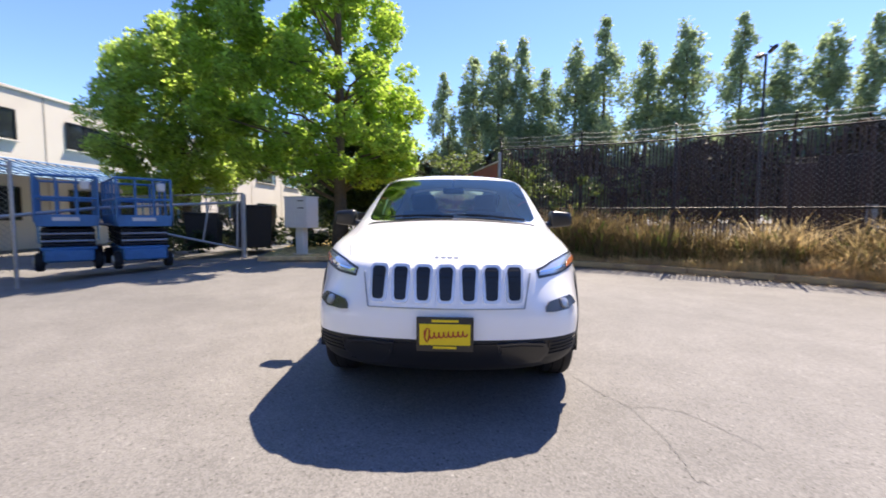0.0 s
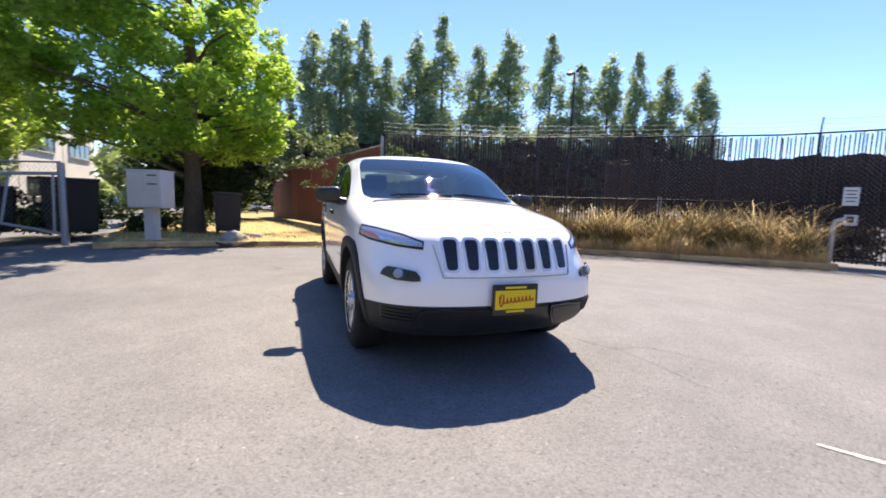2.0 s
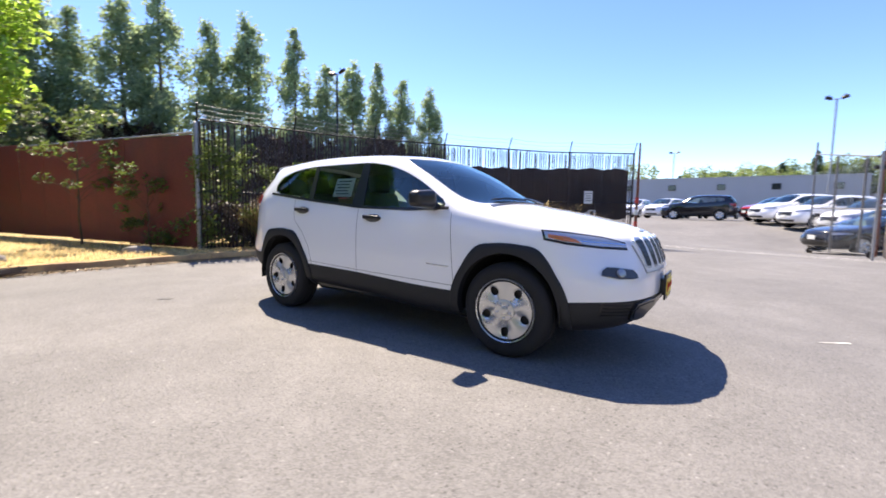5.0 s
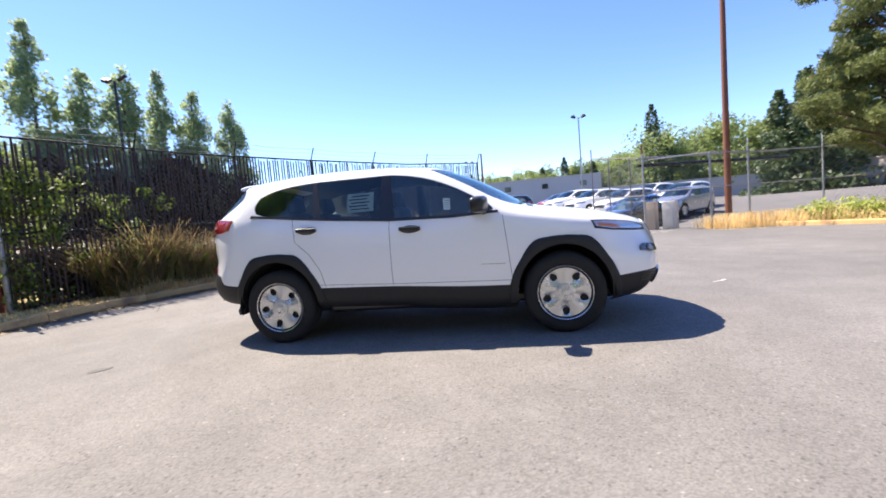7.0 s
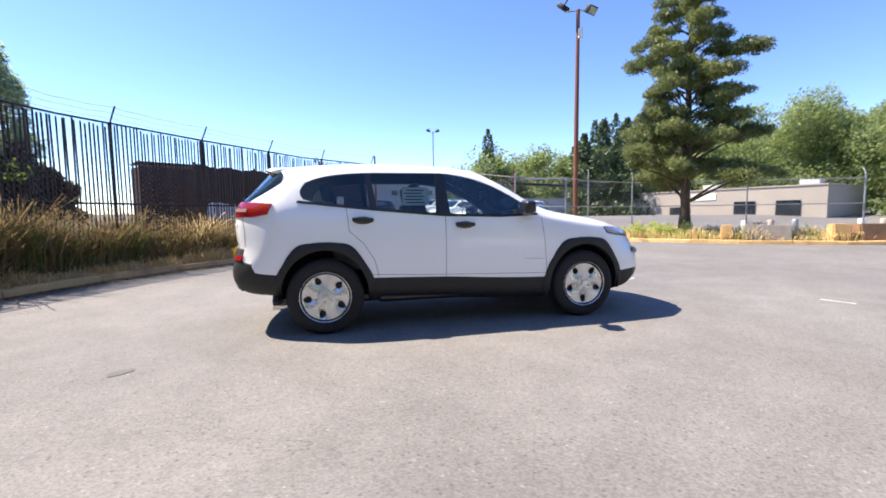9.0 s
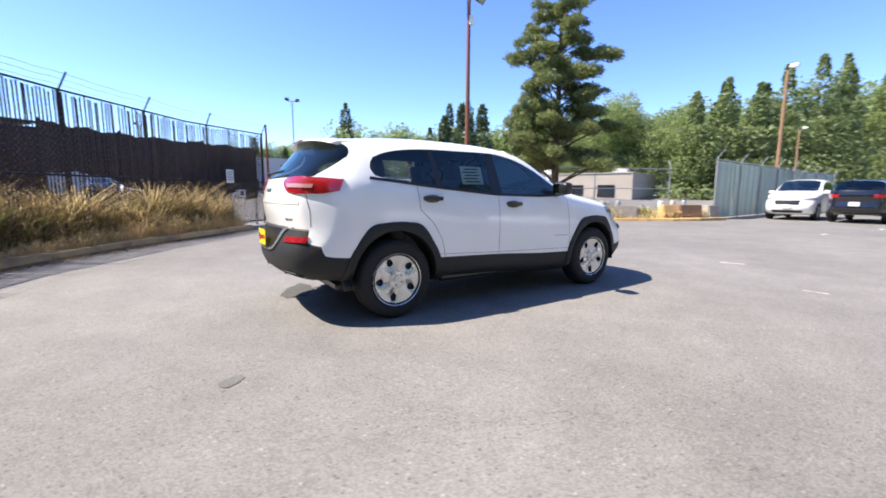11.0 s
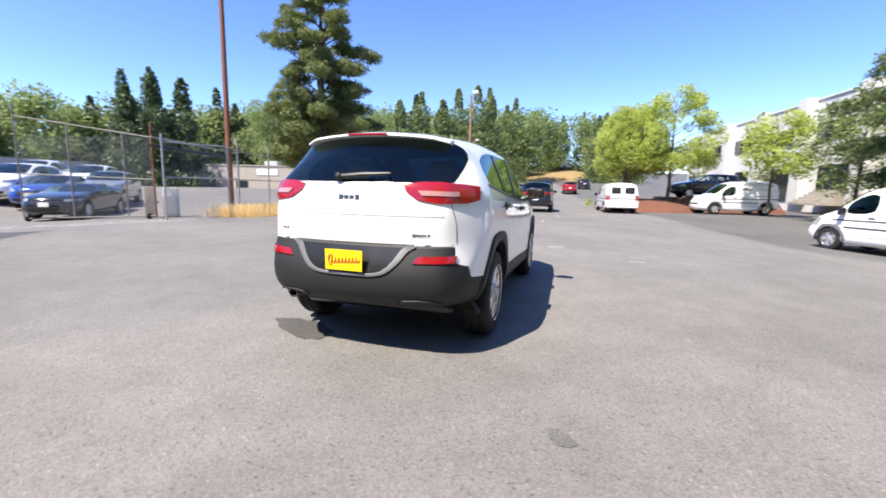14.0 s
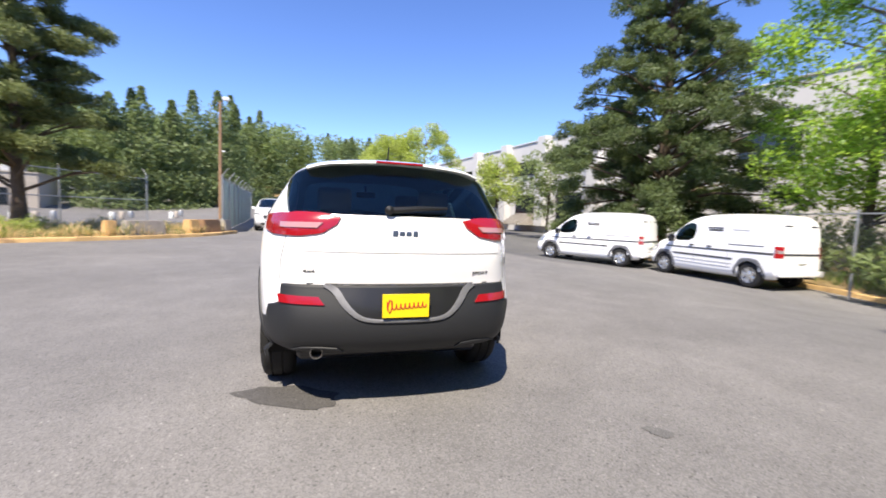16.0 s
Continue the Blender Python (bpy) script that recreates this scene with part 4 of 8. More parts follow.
def shell(front, rear, drops, stations, tags, half_rows, level=3, sharp=()):
    """front, rear: (x, z) of rows 0..7 at the centre line. drops: how far the rows fall back round the front and rear corners.
    stations: (x, clad_z, roof columns from belt to centre line). half_rows: half widths of rows 0..6.
    tags(kind, a, b): the panel to which a face belongs. Returns the smoothed mesh, its panels in material_index."""
    n = len(stations)
    V, F, T, index = [], [], [], {}

    def vert(p):
        V.append(p)
        return len(V) - 1

    cols = []
    wy = [y * half_rows[4] / 0.915 for y in WRAP_Y]
    for s in range(5):
        cols.append([vert((front[j][0] - drops[0][s] * (0.70 if j < 5 else 1.0), wy[s] * (1.045 if j < 5 and s > 2 else 1.0) * (half_rows[min(j, 6)] / half_rows[4]), front[j][1] + drops[2][s] * (j >= 6))) for j in range(8)])
    for x, clad, cl in stations:
        kx, ky, kz = cl[0]
        col = []
        zs = [clad - 0.24, clad - 0.18, clad - 0.07, clad, clad + (kz - clad) * 0.30, clad + (kz - clad) * 0.58, clad + (kz - clad) * 0.85]
        for j in range(7):
            f = max(0, (j - 3) / 4)
            col.append(vert((x + (kx - x) * f, half_rows[j] * (ky / 0.868) ** 0.5, zs[j])))
        col.append(vert((kx, ky, kz)))
        cols.append(col)
    for s in (4, 3, 2, 1, 0):
        cols.append([vert((rear[j][0] + drops[1][s], REAR_Y[s] * half_rows[4] / 0.915 * (half_rows[min(j, 6)] / half_rows[4]) * (1.0 if j < 6 else 0.97), rear[j][1])) for j in range(8)])
    nc = len(cols)
    for c in range(nc - 1):
        for j in range(7):
            F.append((cols[c][j], cols[c + 1][j], cols[c + 1][j + 1], cols[c][j + 1]))
            T.append(tags("side", c, j))
    rows = [[cols[s][7] for s in range(5)]]
    for i, (x, clad, cl) in enumerate(stations):
        rows.append([vert(cl[4 - v]) for v in range(4)] + [cols[5 + i][7]])
    rows.append([cols[nc - 1 - s][7] for s in range(5)])
    for r in range(len(rows) - 1):
        for v in range(4):
            F.append((rows[r][v], rows[r][v + 1], rows[r + 1][v + 1], rows[r + 1][v]))
            T.append(tags("top", r, v))
    # the other half
    m = len(V)
    twin = [i if abs(V[i][1]) < 1e-6 else None for i in range(m)]
    for i in range(m):
        if twin[i] is None:
            twin[i] = vert((V[i][0], -V[i][1], V[i][2]))
    for f, t in list(zip(F, T)):
        F.append(tuple(twin[k] for k in f)[::-1])
        T.append(t + 100 if t in (8, 9, 3, 4, 5) else t)
    me = bpy.data.meshes.new("cage")
    me.from_pydata(V, [], F)
    for k in range(120):
        me.materials.append(None)
    for p, t in zip(me.polygons, T):
        p.material_index = t
    bm = bmesh.new()
    bm.from_mesh(me)
    bmesh.ops.remove_doubles(bm, verts=bm.verts, dist=1e-5)
    bmesh.ops.recalc_face_normals(bm, faces=bm.faces)
    cr = bm.edges.layers.float.new("crease_edge")
    for e in bm.edges:
        if len(e.link_faces) == 2:
            a, b = (f.material_index % 100 for f in e.link_faces)
            if a != b:
                e[cr] = max((w for pair, w in sharp if set(pair) == {a, b}), default=0.0)
                for pair, w in sharp:
                    if pair[1] is None and pair[0] in (a, b):
                        e[cr] = max(e[cr], w)
    bm.to_mesh(me)
    bm.free()
    ob = new("cage", me)
    md = ob.modifiers.new("smooth", "SUBSURF")
    md.levels = md.render_levels = level
    dg = bpy.context.evaluated_depsgraph_get()
    out = bpy.data.meshes.new_from_object(ob.evaluated_get(dg))
    bpy.data.objects.remove(ob)
    bpy.data.meshes.remove(me)
    return out


def panels(me, wheels=(), radius=0.42, tall=1.05):
    """The smoothed shell's faces by panel, without those inside the wheel arches."""
    co = np.empty(len(me.vertices) * 3)
    me.vertices.foreach_get("co", co)
    co = co.reshape(-1, 3)
    out = {}
    for p in me.polygons:
        vs = list(p.vertices)
        c = co[vs].mean(0)
        if abs(c[1]) > 0.45 and any((c[0] - wx) ** 2 + ((c[2] - wz) / tall) ** 2 < radius ** 2 for wx, wz in wheels):
            continue
        out.setdefault(p.material_index, []).append(vs)
    # normals shared by all painted panels, so that no seam shows in the gloss
    nor = np.zeros_like(co)
    for t, fs in out.items():
        if t % 100 in (0, 1, 8, 9, 10, 11):
            for f in fs:
                nn = np.cross(co[f[2]] - co[f[0]], co[f[-1]] - co[f[1]])
                nor[f] += nn
    nor /= np.linalg.norm(nor, axis=1)[:, None] + 1e-12
    meshes = {}
    for t, fs in out.items():
        ids = sorted({v for f in fs for v in f})
        back = {v: k for k, v in enumerate(ids)}
        meshes[t] = (co[ids], [[back[v] for v in f] for f in fs], nor[ids] if t % 100 in (0, 1, 8, 9, 10, 11) else None)
    return meshes


def panel_part(name, data, material, parent, label="", thick=0.012, inner=None):
    me = bpy.data.meshes.new(name)
    co, fs, nor = data
    me.materials.append(material)
    if nor is not None and thick:
        # a painted outer skin and a lining inside it
        n = len(co)
        fs = fs + [[v + n for v in f[::-1]] for f in fs]
        co, nor = np.concatenate([co, co - nor * thick]), np.concatenate([nor, -nor])
        me.materials.append(inner or material)
    me.from_pydata(co.tolist(), [], fs)
    me.polygons.foreach_set("use_smooth", [True] * len(me.polygons))
    if nor is not None:
        if thick:
            me.polygons.foreach_set("material_index", [0] * (len(fs) // 2) + [1] * (len(fs) // 2))
        me.normals_split_custom_set_from_vertices(nor.tolist())
    ob = new(name, me)
    ob.parent = parent
    if thick and nor is None:
        if inner:
            me.materials.append(inner)
        md = ob.modifiers.new("thickness", "SOLIDIFY")
        md.thickness, md.offset, md.material_offset = thick, -1, 1 if inner else 0
        md.material_offset_rim = 0
    if label:
        tagged(ob, label)
    return ob


class Skin:
    """Lays details on a shell: points cast on it along a way, and lifted off it."""

    def __init__(self, me):
        from mathutils.bvhtree import BVHTree
        self.tree = BVHTree.FromPolygons([v.co.copy() for v in me.vertices], [list(p.vertices) for p in me.polygons])

    def at(self, p, way, lift=0.004):
        way = Vector(way).normalized()
        hit, nor, i, d = self.tree.ray_cast(Vector(p) - way * 3, way)
        if hit is None:
            hit, nor, i, d = self.tree.find_nearest(Vector(p))
        if nor.dot(way) > 0:
            nor = -nor
        return hit + nor * lift, nor

    def strip(self, bm, lower, upper, way, lift=0.006, cols=12, rows=3, thick=0.006, dome=0.0):
        """A patch between two edges, each a polyline of points in space, laid on the shell with a rim down to it."""
        def along(pts, u):
            L = [0]
            for a, b in zip(pts, pts[1:]):
                L.append(L[-1] + (Vector(b) - Vector(a)).length)
            s = u * L[-1]
            for k in range(len(pts) - 1):
                if s <= L[k + 1] + 1e-9:
                    return Vector(pts[k]).lerp(Vector(pts[k + 1]), (s - L[k]) / max(1e-9, L[k + 1] - L[k]))
            return Vector(pts[-1])
        g = []
        for i in range(cols + 1):
            a, b = along(lower, i / cols), along(upper, i / cols)
            line = []
            for k in range(rows + 1):
                f = k / rows
                bulge = dome * math.sin(math.pi * f) * math.sin(math.pi * i / cols)
                p, nn = self.at(a.lerp(b, f), way, lift + bulge)
                line.append((bm.verts.new(p), nn))
            g.append(line)
        for i in range(cols):
            for k in range(rows):
                bm.faces.new((g[i][k][0], g[i + 1][k][0], g[i + 1][k + 1][0], g[i][k + 1][0]))
        ring = [g[i][0] for i in range(cols + 1)] + [g[cols][k] for k in range(1, rows + 1)] + [g[i][rows] for i in range(cols - 1, -1, -1)] + [g[0][k] for k in range(rows - 1, 0, -1)]
        low = [bm.verts.new(v.co - nn * thick) for v, nn in ring]
        for k in range(len(ring)):
            q = (k + 1) % len(ring)
            bm.faces.new((ring[k][0], low[k], low[q], ring[q][0]))
        bmesh.ops.recalc_face_normals(bm, faces=bm.faces)

    def shape(self, bm, outline, way, lift=0.006, thick=0.006):
        """A flat piece with a curved outline, laid on the shell point by point, with a rim down to it."""
        P = [self.at(p, way, lift) for p in outline]
        top = [bm.verts.new(p) for p, nn in P]
        low = [bm.verts.new(p - nn * (lift + thick)) for p, nn in P]
        mid = bm.verts.new(self.at(sum((Vector(p) for p in outline), Vector()) / len(outline), way, lift)[0])
        for k in range(len(top)):
            q = (k + 1) % len(top)
            bm.faces.new((mid, top[k], top[q]))
            bm.faces.new((top[k], low[k], low[q], top[q]))
        bmesh.ops.recalc_face_normals(bm, faces=bm.faces)

    def line(self, bm, pts, way, width=0.006, lift=0.0015, steps=10):
        """A thin dark joint laid along a polyline."""
        P = []
        for a, b in zip(pts, pts[1:]):
            for k in range(steps):
                P.append(self.at(Vector(a).lerp(Vector(b), k / steps), way, lift))
        P.append(self.at(pts[-1], way, lift))
        prev = None
        for i, (p, nn) in enumerate(P):
            d = (P[min(i + 1, len(P) - 1)][0] - P[max(i - 1, 0)][0]).normalized()
            s = d.cross(nn).normalized() * width / 2
            cur = (bm.verts.new(p + s), bm.verts.new(p - s))
            if prev:
                bm.faces.new((prev[0], prev[1], cur[1], cur[0]))
            prev = cur


def arch(bm, skin, wx, wz, r0, r1, side, a0=-22, a1=202, tall=1.05, lift=0.016):
    """The moulded lip round a wheel arch: a band laid on the shell, rolled in at both edges."""
    steps = 40
    rows = []
    for i in range(steps + 1):
        a = radians(a0 + (a1 - a0) * i / steps)
        row = []
        # outer edge flattened on top, with shoulders
        re = r1 * float(np.interp(abs(math.degrees(a) - 90), (0, 14, 24, 31, 40, 52, 70, 90), (0.985, 1.0, 1.045, 1.05, 1.015, 0.975, 0.985, 1.0)))
        for r, l in ((r0, -0.06), (r0, lift * 0.8), ((r0 + re) / 2, lift), (re - 0.012, lift), (re, lift * 0.55), (re + 0.002, -0.01)):
            p = Vector((wx + r * math.cos(a), side * 2, wz + r * tall * math.sin(a)))
            q, nn = skin.at((p.x, side, max(p.z, 0.27)), (0, -side, 0), 0)
            y = min(abs(q.y), 0.93)
            row.append(bm.verts.new((p.x, side * (max(y, 0.80) + l), p.z)))
        rows.append(row)
    for u, w in zip(rows, rows[1:]):
        for k in range(len(u) - 1):
            bm.faces.new((u[k], u[k + 1], w[k + 1], w[k]))
    bmesh.ops.recalc_face_normals(bm, faces=bm.faces)


def wheel_well(bm, wx, wz, r, side):
    n = 20
    a0, a1 = radians(-8), radians(188)
    rows = []
    for i in range(n + 1):
        a = a0 + (a1 - a0) * i / n
        rows.append([bm.verts.new((wx + r * math.cos(a), side * y, wz + r * 1.04 * math.sin(a))) for y in (0.52, 0.885)])
    for u, w in zip(rows, rows[1:]):
        bm.faces.new((u[0], u[1], w[1], w[0]))
    bm.faces.new([u[0] for u in rows])


def tyre_mesh(r, rim, w, n=48):
    bm = bmesh.new()
    lathe(bm, [(rim, -w / 2 + 0.012), (rim + 0.012, -w / 2), (r - 0.055, -w / 2 - 0.008), (r - 0.018, -w / 2 + 0.006), (r - 0.002, -w / 2 + 0.03), (r, -0.045), (r - 0.008, -0.040), (r - 0.008, -0.032), (r, -0.027), (r, 0.027), (r - 0.008, 0.032), (r - 0.008, 0.040), (r, 0.045), (r - 0.002, w / 2 - 0.03), (r - 0.018, w / 2 - 0.006), (r - 0.055, w / 2 + 0.008), (rim + 0.012, w / 2), (rim, w / 2 - 0.012)], n, None, True)
    bmesh.ops.recalc_face_normals(bm, faces=bm.faces)
    return finish("tyre", bm, RUBBER)


def holed_disc(bm, R, h, holes, fine=24, nr=14):
    """A pressed wheel cover: a dished disc with a ring of pear-shaped holes, the broad webs between them raised."""
    na = fine * holes
    pitch = 2 * math.pi / holes
    hr, hw, hh = R * 0.755, R * 0.135, R * 0.165

    def inside(x, y):
        """Signed measure against the nearest hole, and that hole's angle."""
        a = math.atan2(y, x)
        k = round(a / pitch - 0.5) + 0.5
        c, s = math.cos(k * pitch), math.sin(k * pitch)
        u, v = x * c + y * s - hr, -x * s + y * c
        return (u / hh) ** 2 + (v / (hw * (1 - 0.25 * u / hh))) ** 2, c, s, u, v

    grid = []
    for i in range(nr + 1):
        r = 0.05 + (R - 0.05) * i / nr
        ring = []
        for k in range(na):
            a = 2 * math.pi * k / na
            x, y = r * math.cos(a), r * math.sin(a)
            web = 0.5 + 0.5 * math.cos(a * holes)
            f = i / nr
            z = h - 0.004 - 0.016 * math.sin(math.pi * f) * (1 - 0.75 * web) + 0.004 * web * math.sin(math.pi * f)
            d, c, s, u, v = inside(x, y)
            if 0.55 < d < 1.45:
                q = d ** -0.5
                x, y = (hr + u * q) * c - v * q * s, (hr + u * q) * s + v * q * c
                z -= 0.004
            ring.append(bm.verts.new((x, y, z)))
        grid.append(ring)
    for i in range(nr):
        for k in range(na):
            q = (grid[i][k], grid[i][(k + 1) % na], grid[i + 1][(k + 1) % na], grid[i + 1][k])
            c = sum((v.co for v in q), Vector()) / 4
            if inside(c.x, c.y)[0] > 0.93:
                bm.faces.new(q)


def wheel_set(parent, wx, y, wz, r, side, detail=True, spokes=5, rim=0.236, w=0.215, turn=0.0):
    """A wheel with tyre, rim dish, spokes, centre cap and nuts; it faces side."""
    wheel = new("wheel")
    wheel.parent = parent
    wheel.matrix_basis = pose(wx, y, wz) @ Matrix.Rotation(radians(-90 if side > 0 else 90), 4, "X") @ Matrix.Rotation(turn, 4, "Z")
    key = ("tyre", r, rim)
    if key not in MESHES:
        near = r == 0.358
        MESHES[key] = tyre_mesh(r, rim, w, 48 if near else 24)
        bm = bmesh.new()
        lathe(bm, [(rim + 0.004, w / 2 - 0.002), (rim + 0.002, w / 2 + 0.006), (rim - 0.012, w / 2 + 0.004), (rim - 0.022, w / 2 - 0.008), (rim - 0.03, w / 2 - 0.045), (0.06, w / 2 - 0.06), (0.001, w / 2 - 0.06)], 40, None, False, False)
        lathe(bm, [(rim - 0.01, -w / 2 + 0.02), (0.03, -w / 2 + 0.02)], 24)
        MESHES["dish", r, rim] = finish("dish", bm, DARKSTEEL)
        bm = bmesh.new()
        lathe(bm, [(rim - 0.020, w / 2 - 0.012), (rim - 0.006, w / 2 + 0.004), (rim + 0.003, w / 2 + 0.010), (rim + 0.005, w / 2 + 0.002), (rim + 0.002, w / 2 - 0.02), (rim - 0.02, w / 2 - 0.03)], 48, None, True)
        holed_disc(bm, rim - 0.014, w / 2, spokes, *((24, 14) if near else (10, 7)))
        bmesh.ops.recalc_face_normals(bm, faces=bm.faces)
        MESHES["spokes", r, rim] = finish("cover", bm, STEEL)
        bm = bmesh.new()
        lathe(bm, [(0.085, w / 2 - 0.03), (0.080, w / 2 + 0.002), (0.066, w / 2 + 0.006), (0.036, w / 2 + 0.004), (0.034, w / 2 + 0.014), (0.02, w / 2 + 0.018), (0.001, w / 2 + 0.018)], 30)
        for s in range(5):
            a = 2 * math.pi * (s + 0.5) / 5
            lathe(bm, [(0.011, w / 2), (0.011, w / 2 + 0.018), (0.006, w / 2 + 0.022), (0.0005, w / 2 + 0.022)], 6, Matrix.Translation((0.054 * math.cos(a), 0.054 * math.sin(a), 0)))
        bmesh.ops.recalc_face_normals(bm, faces=bm.faces)
        MESHES["cap", r, rim] = finish("centre_cap", bm, STEEL)
    for nm, k in (("tyre", key), ("dish", ("dish", r, rim)), ("cover", ("spokes", r, rim)), ("centre_cap", ("cap", r, rim))):
        ob = new(nm, MESHES[k])
        ob.parent = wheel
    return wheel


MESHES = {}
AXLE_F, AXLE_R, HUB_Z = 1.335, -1.365, 0.36

JF = [(2.02, 0.235), (2.17, 0.285), (2.245, 0.40), (2.275, 0.50), (2.285, 0.645), (2.240, 0.79), (2.195, 0.905), (2.125, 0.958)]
JR = [(-2.05, 0.36), (-2.20, 0.385), (-2.295, 0.48), (-2.31, 0.60), (-2.285, 0.70), (-2.235, 0.83), (-2.282, 1.065), (-2.205, 1.255)]
JDROP = ((0, 0.022, 0.075, 0.20, 0.40), (0, 0.012, 0.075, 0.155, 0.285), (0, 0, -0.003, -0.01, 0.0))
NOSE_ST = [
    (1.64, 0.46, [(1.62, 0.845, 0.995), (1.66, 0.70, 1.045), (1.70, 0.50, 1.058), (1.72, 0.27, 1.066), (1.73, 0, 1.07)]),
    (1.335, 0.455, [(1.335, 0.858, 1.045), (1.335, 0.715, 1.092), (1.34, 0.52, 1.112), (1.36, 0.28, 1.122), (1.37, 0, 1.127)]),
    (1.03, 0.455, [(0.98, 0.866, 1.09), (1.00, 0.785, 1.128), (1.00, 0.735, 1.150), (1.07, 0.36, 1.172), (1.10, 0, 1.176)]),
    (0.87, 0.455, [(0.79, 0.868, 1.116), (0.76, 0.830, 1.165), (0.79, 0.735, 1.220), (0.90, 0.37, 1.266), (0.93, 0, 1.274)]),
]
CABIN_ST = [
    (0.45, 0.465, [(0.42, 0.872, 1.103), (0.43, 0.765, 1.380), (0.46, 0.698, 1.436), (0.56, 0.36, 1.482), (0.59, 0, 1.490)]),
    (0.05, 0.492, [(0.08, 0.876, 1.106), (0.10, 0.738, 1.512), (0.13, 0.665, 1.580), (0.20, 0.36, 1.612), (0.22, 0, 1.620)]),
    (-0.20, 0.508, [(-0.19, 0.878, 1.118), (-0.20, 0.728, 1.550), (-0.20, 0.645, 1.630), (-0.18, 0.34, 1.662), (-0.17, 0, 1.670)]),
    (-0.86, 0.525, [(-0.87, 0.872, 1.178), (-0.90, 0.722, 1.548), (-0.90, 0.635, 1.642), (-0.90, 0.34, 1.680), (-0.90, 0, 1.688)]),
]
TAIL_ST = [
    (-1.08, 0.53, [(-1.16, 0.868, 1.210), (-1.25, 0.722, 1.535), (-1.25, 0.630, 1.630), (-1.25, 0.34, 1.668), (-1.25, 0, 1.676)]),
    (-1.50, 0.56, [(-1.62, 0.850, 1.262), (-1.56, 0.742, 1.455), (-1.60, 0.628, 1.604), (-1.60, 0.33, 1.644), (-1.60, 0, 1.652)]),
    (-1.78, 0.585, [(-1.78, 0.832, 1.266), (-1.68, 0.735, 1.455), (-1.73, 0.660, 1.572), (-1.86, 0.33, 1.618), (-1.89, 0, 1.626)]),
]
JST = NOSE_ST + CABIN_ST + TAIL_ST
JHALF = (0.74, 0.880, 0.900, 0.907, 0.915, 0.918, 0.900)


def suv_tags(kind, a, b):
    """Panel numbers: 0 body, 1 hood, 2 windscreen, 3 to 5 side windows, 6 rear window, 7 cladding, 8 front door, 9 rear door, 10 tailgate, 11 roof."""
    last = 5 + 11 + 4
    if kind == "side":
        if b < 3:
            return 7
        if (a == 16 and b < 4) or (a > 16 and b < 5):
            return 7
        if 8 <= a < 11:
            return 8
        if 11 <= a < 13:
            return 9
        if a >= last - 3 and b >= 5:
            return 10
        return 0
    if a <= 2 and b < 3:
        return 1
    if 3 <= a < 6 and b < 2:
        return 2
    if b == 3 and 4 <= a < 7:
        return 3
    if b == 3 and a == 7:
        return 4
    if b == 3 and 8 <= a < 10:
        return 5
    if a == 11 and b < 3:
        return 6
    if a >= 6 and b < 2:
        return 11
    return 0


SHARP = [((3, None), 0.75), ((4, None), 0.75), ((5, None), 0.75), ((2, None), 0.7), ((6, None), 0.85), ((7, None), 0.7), ((10, 0), 0.3)]


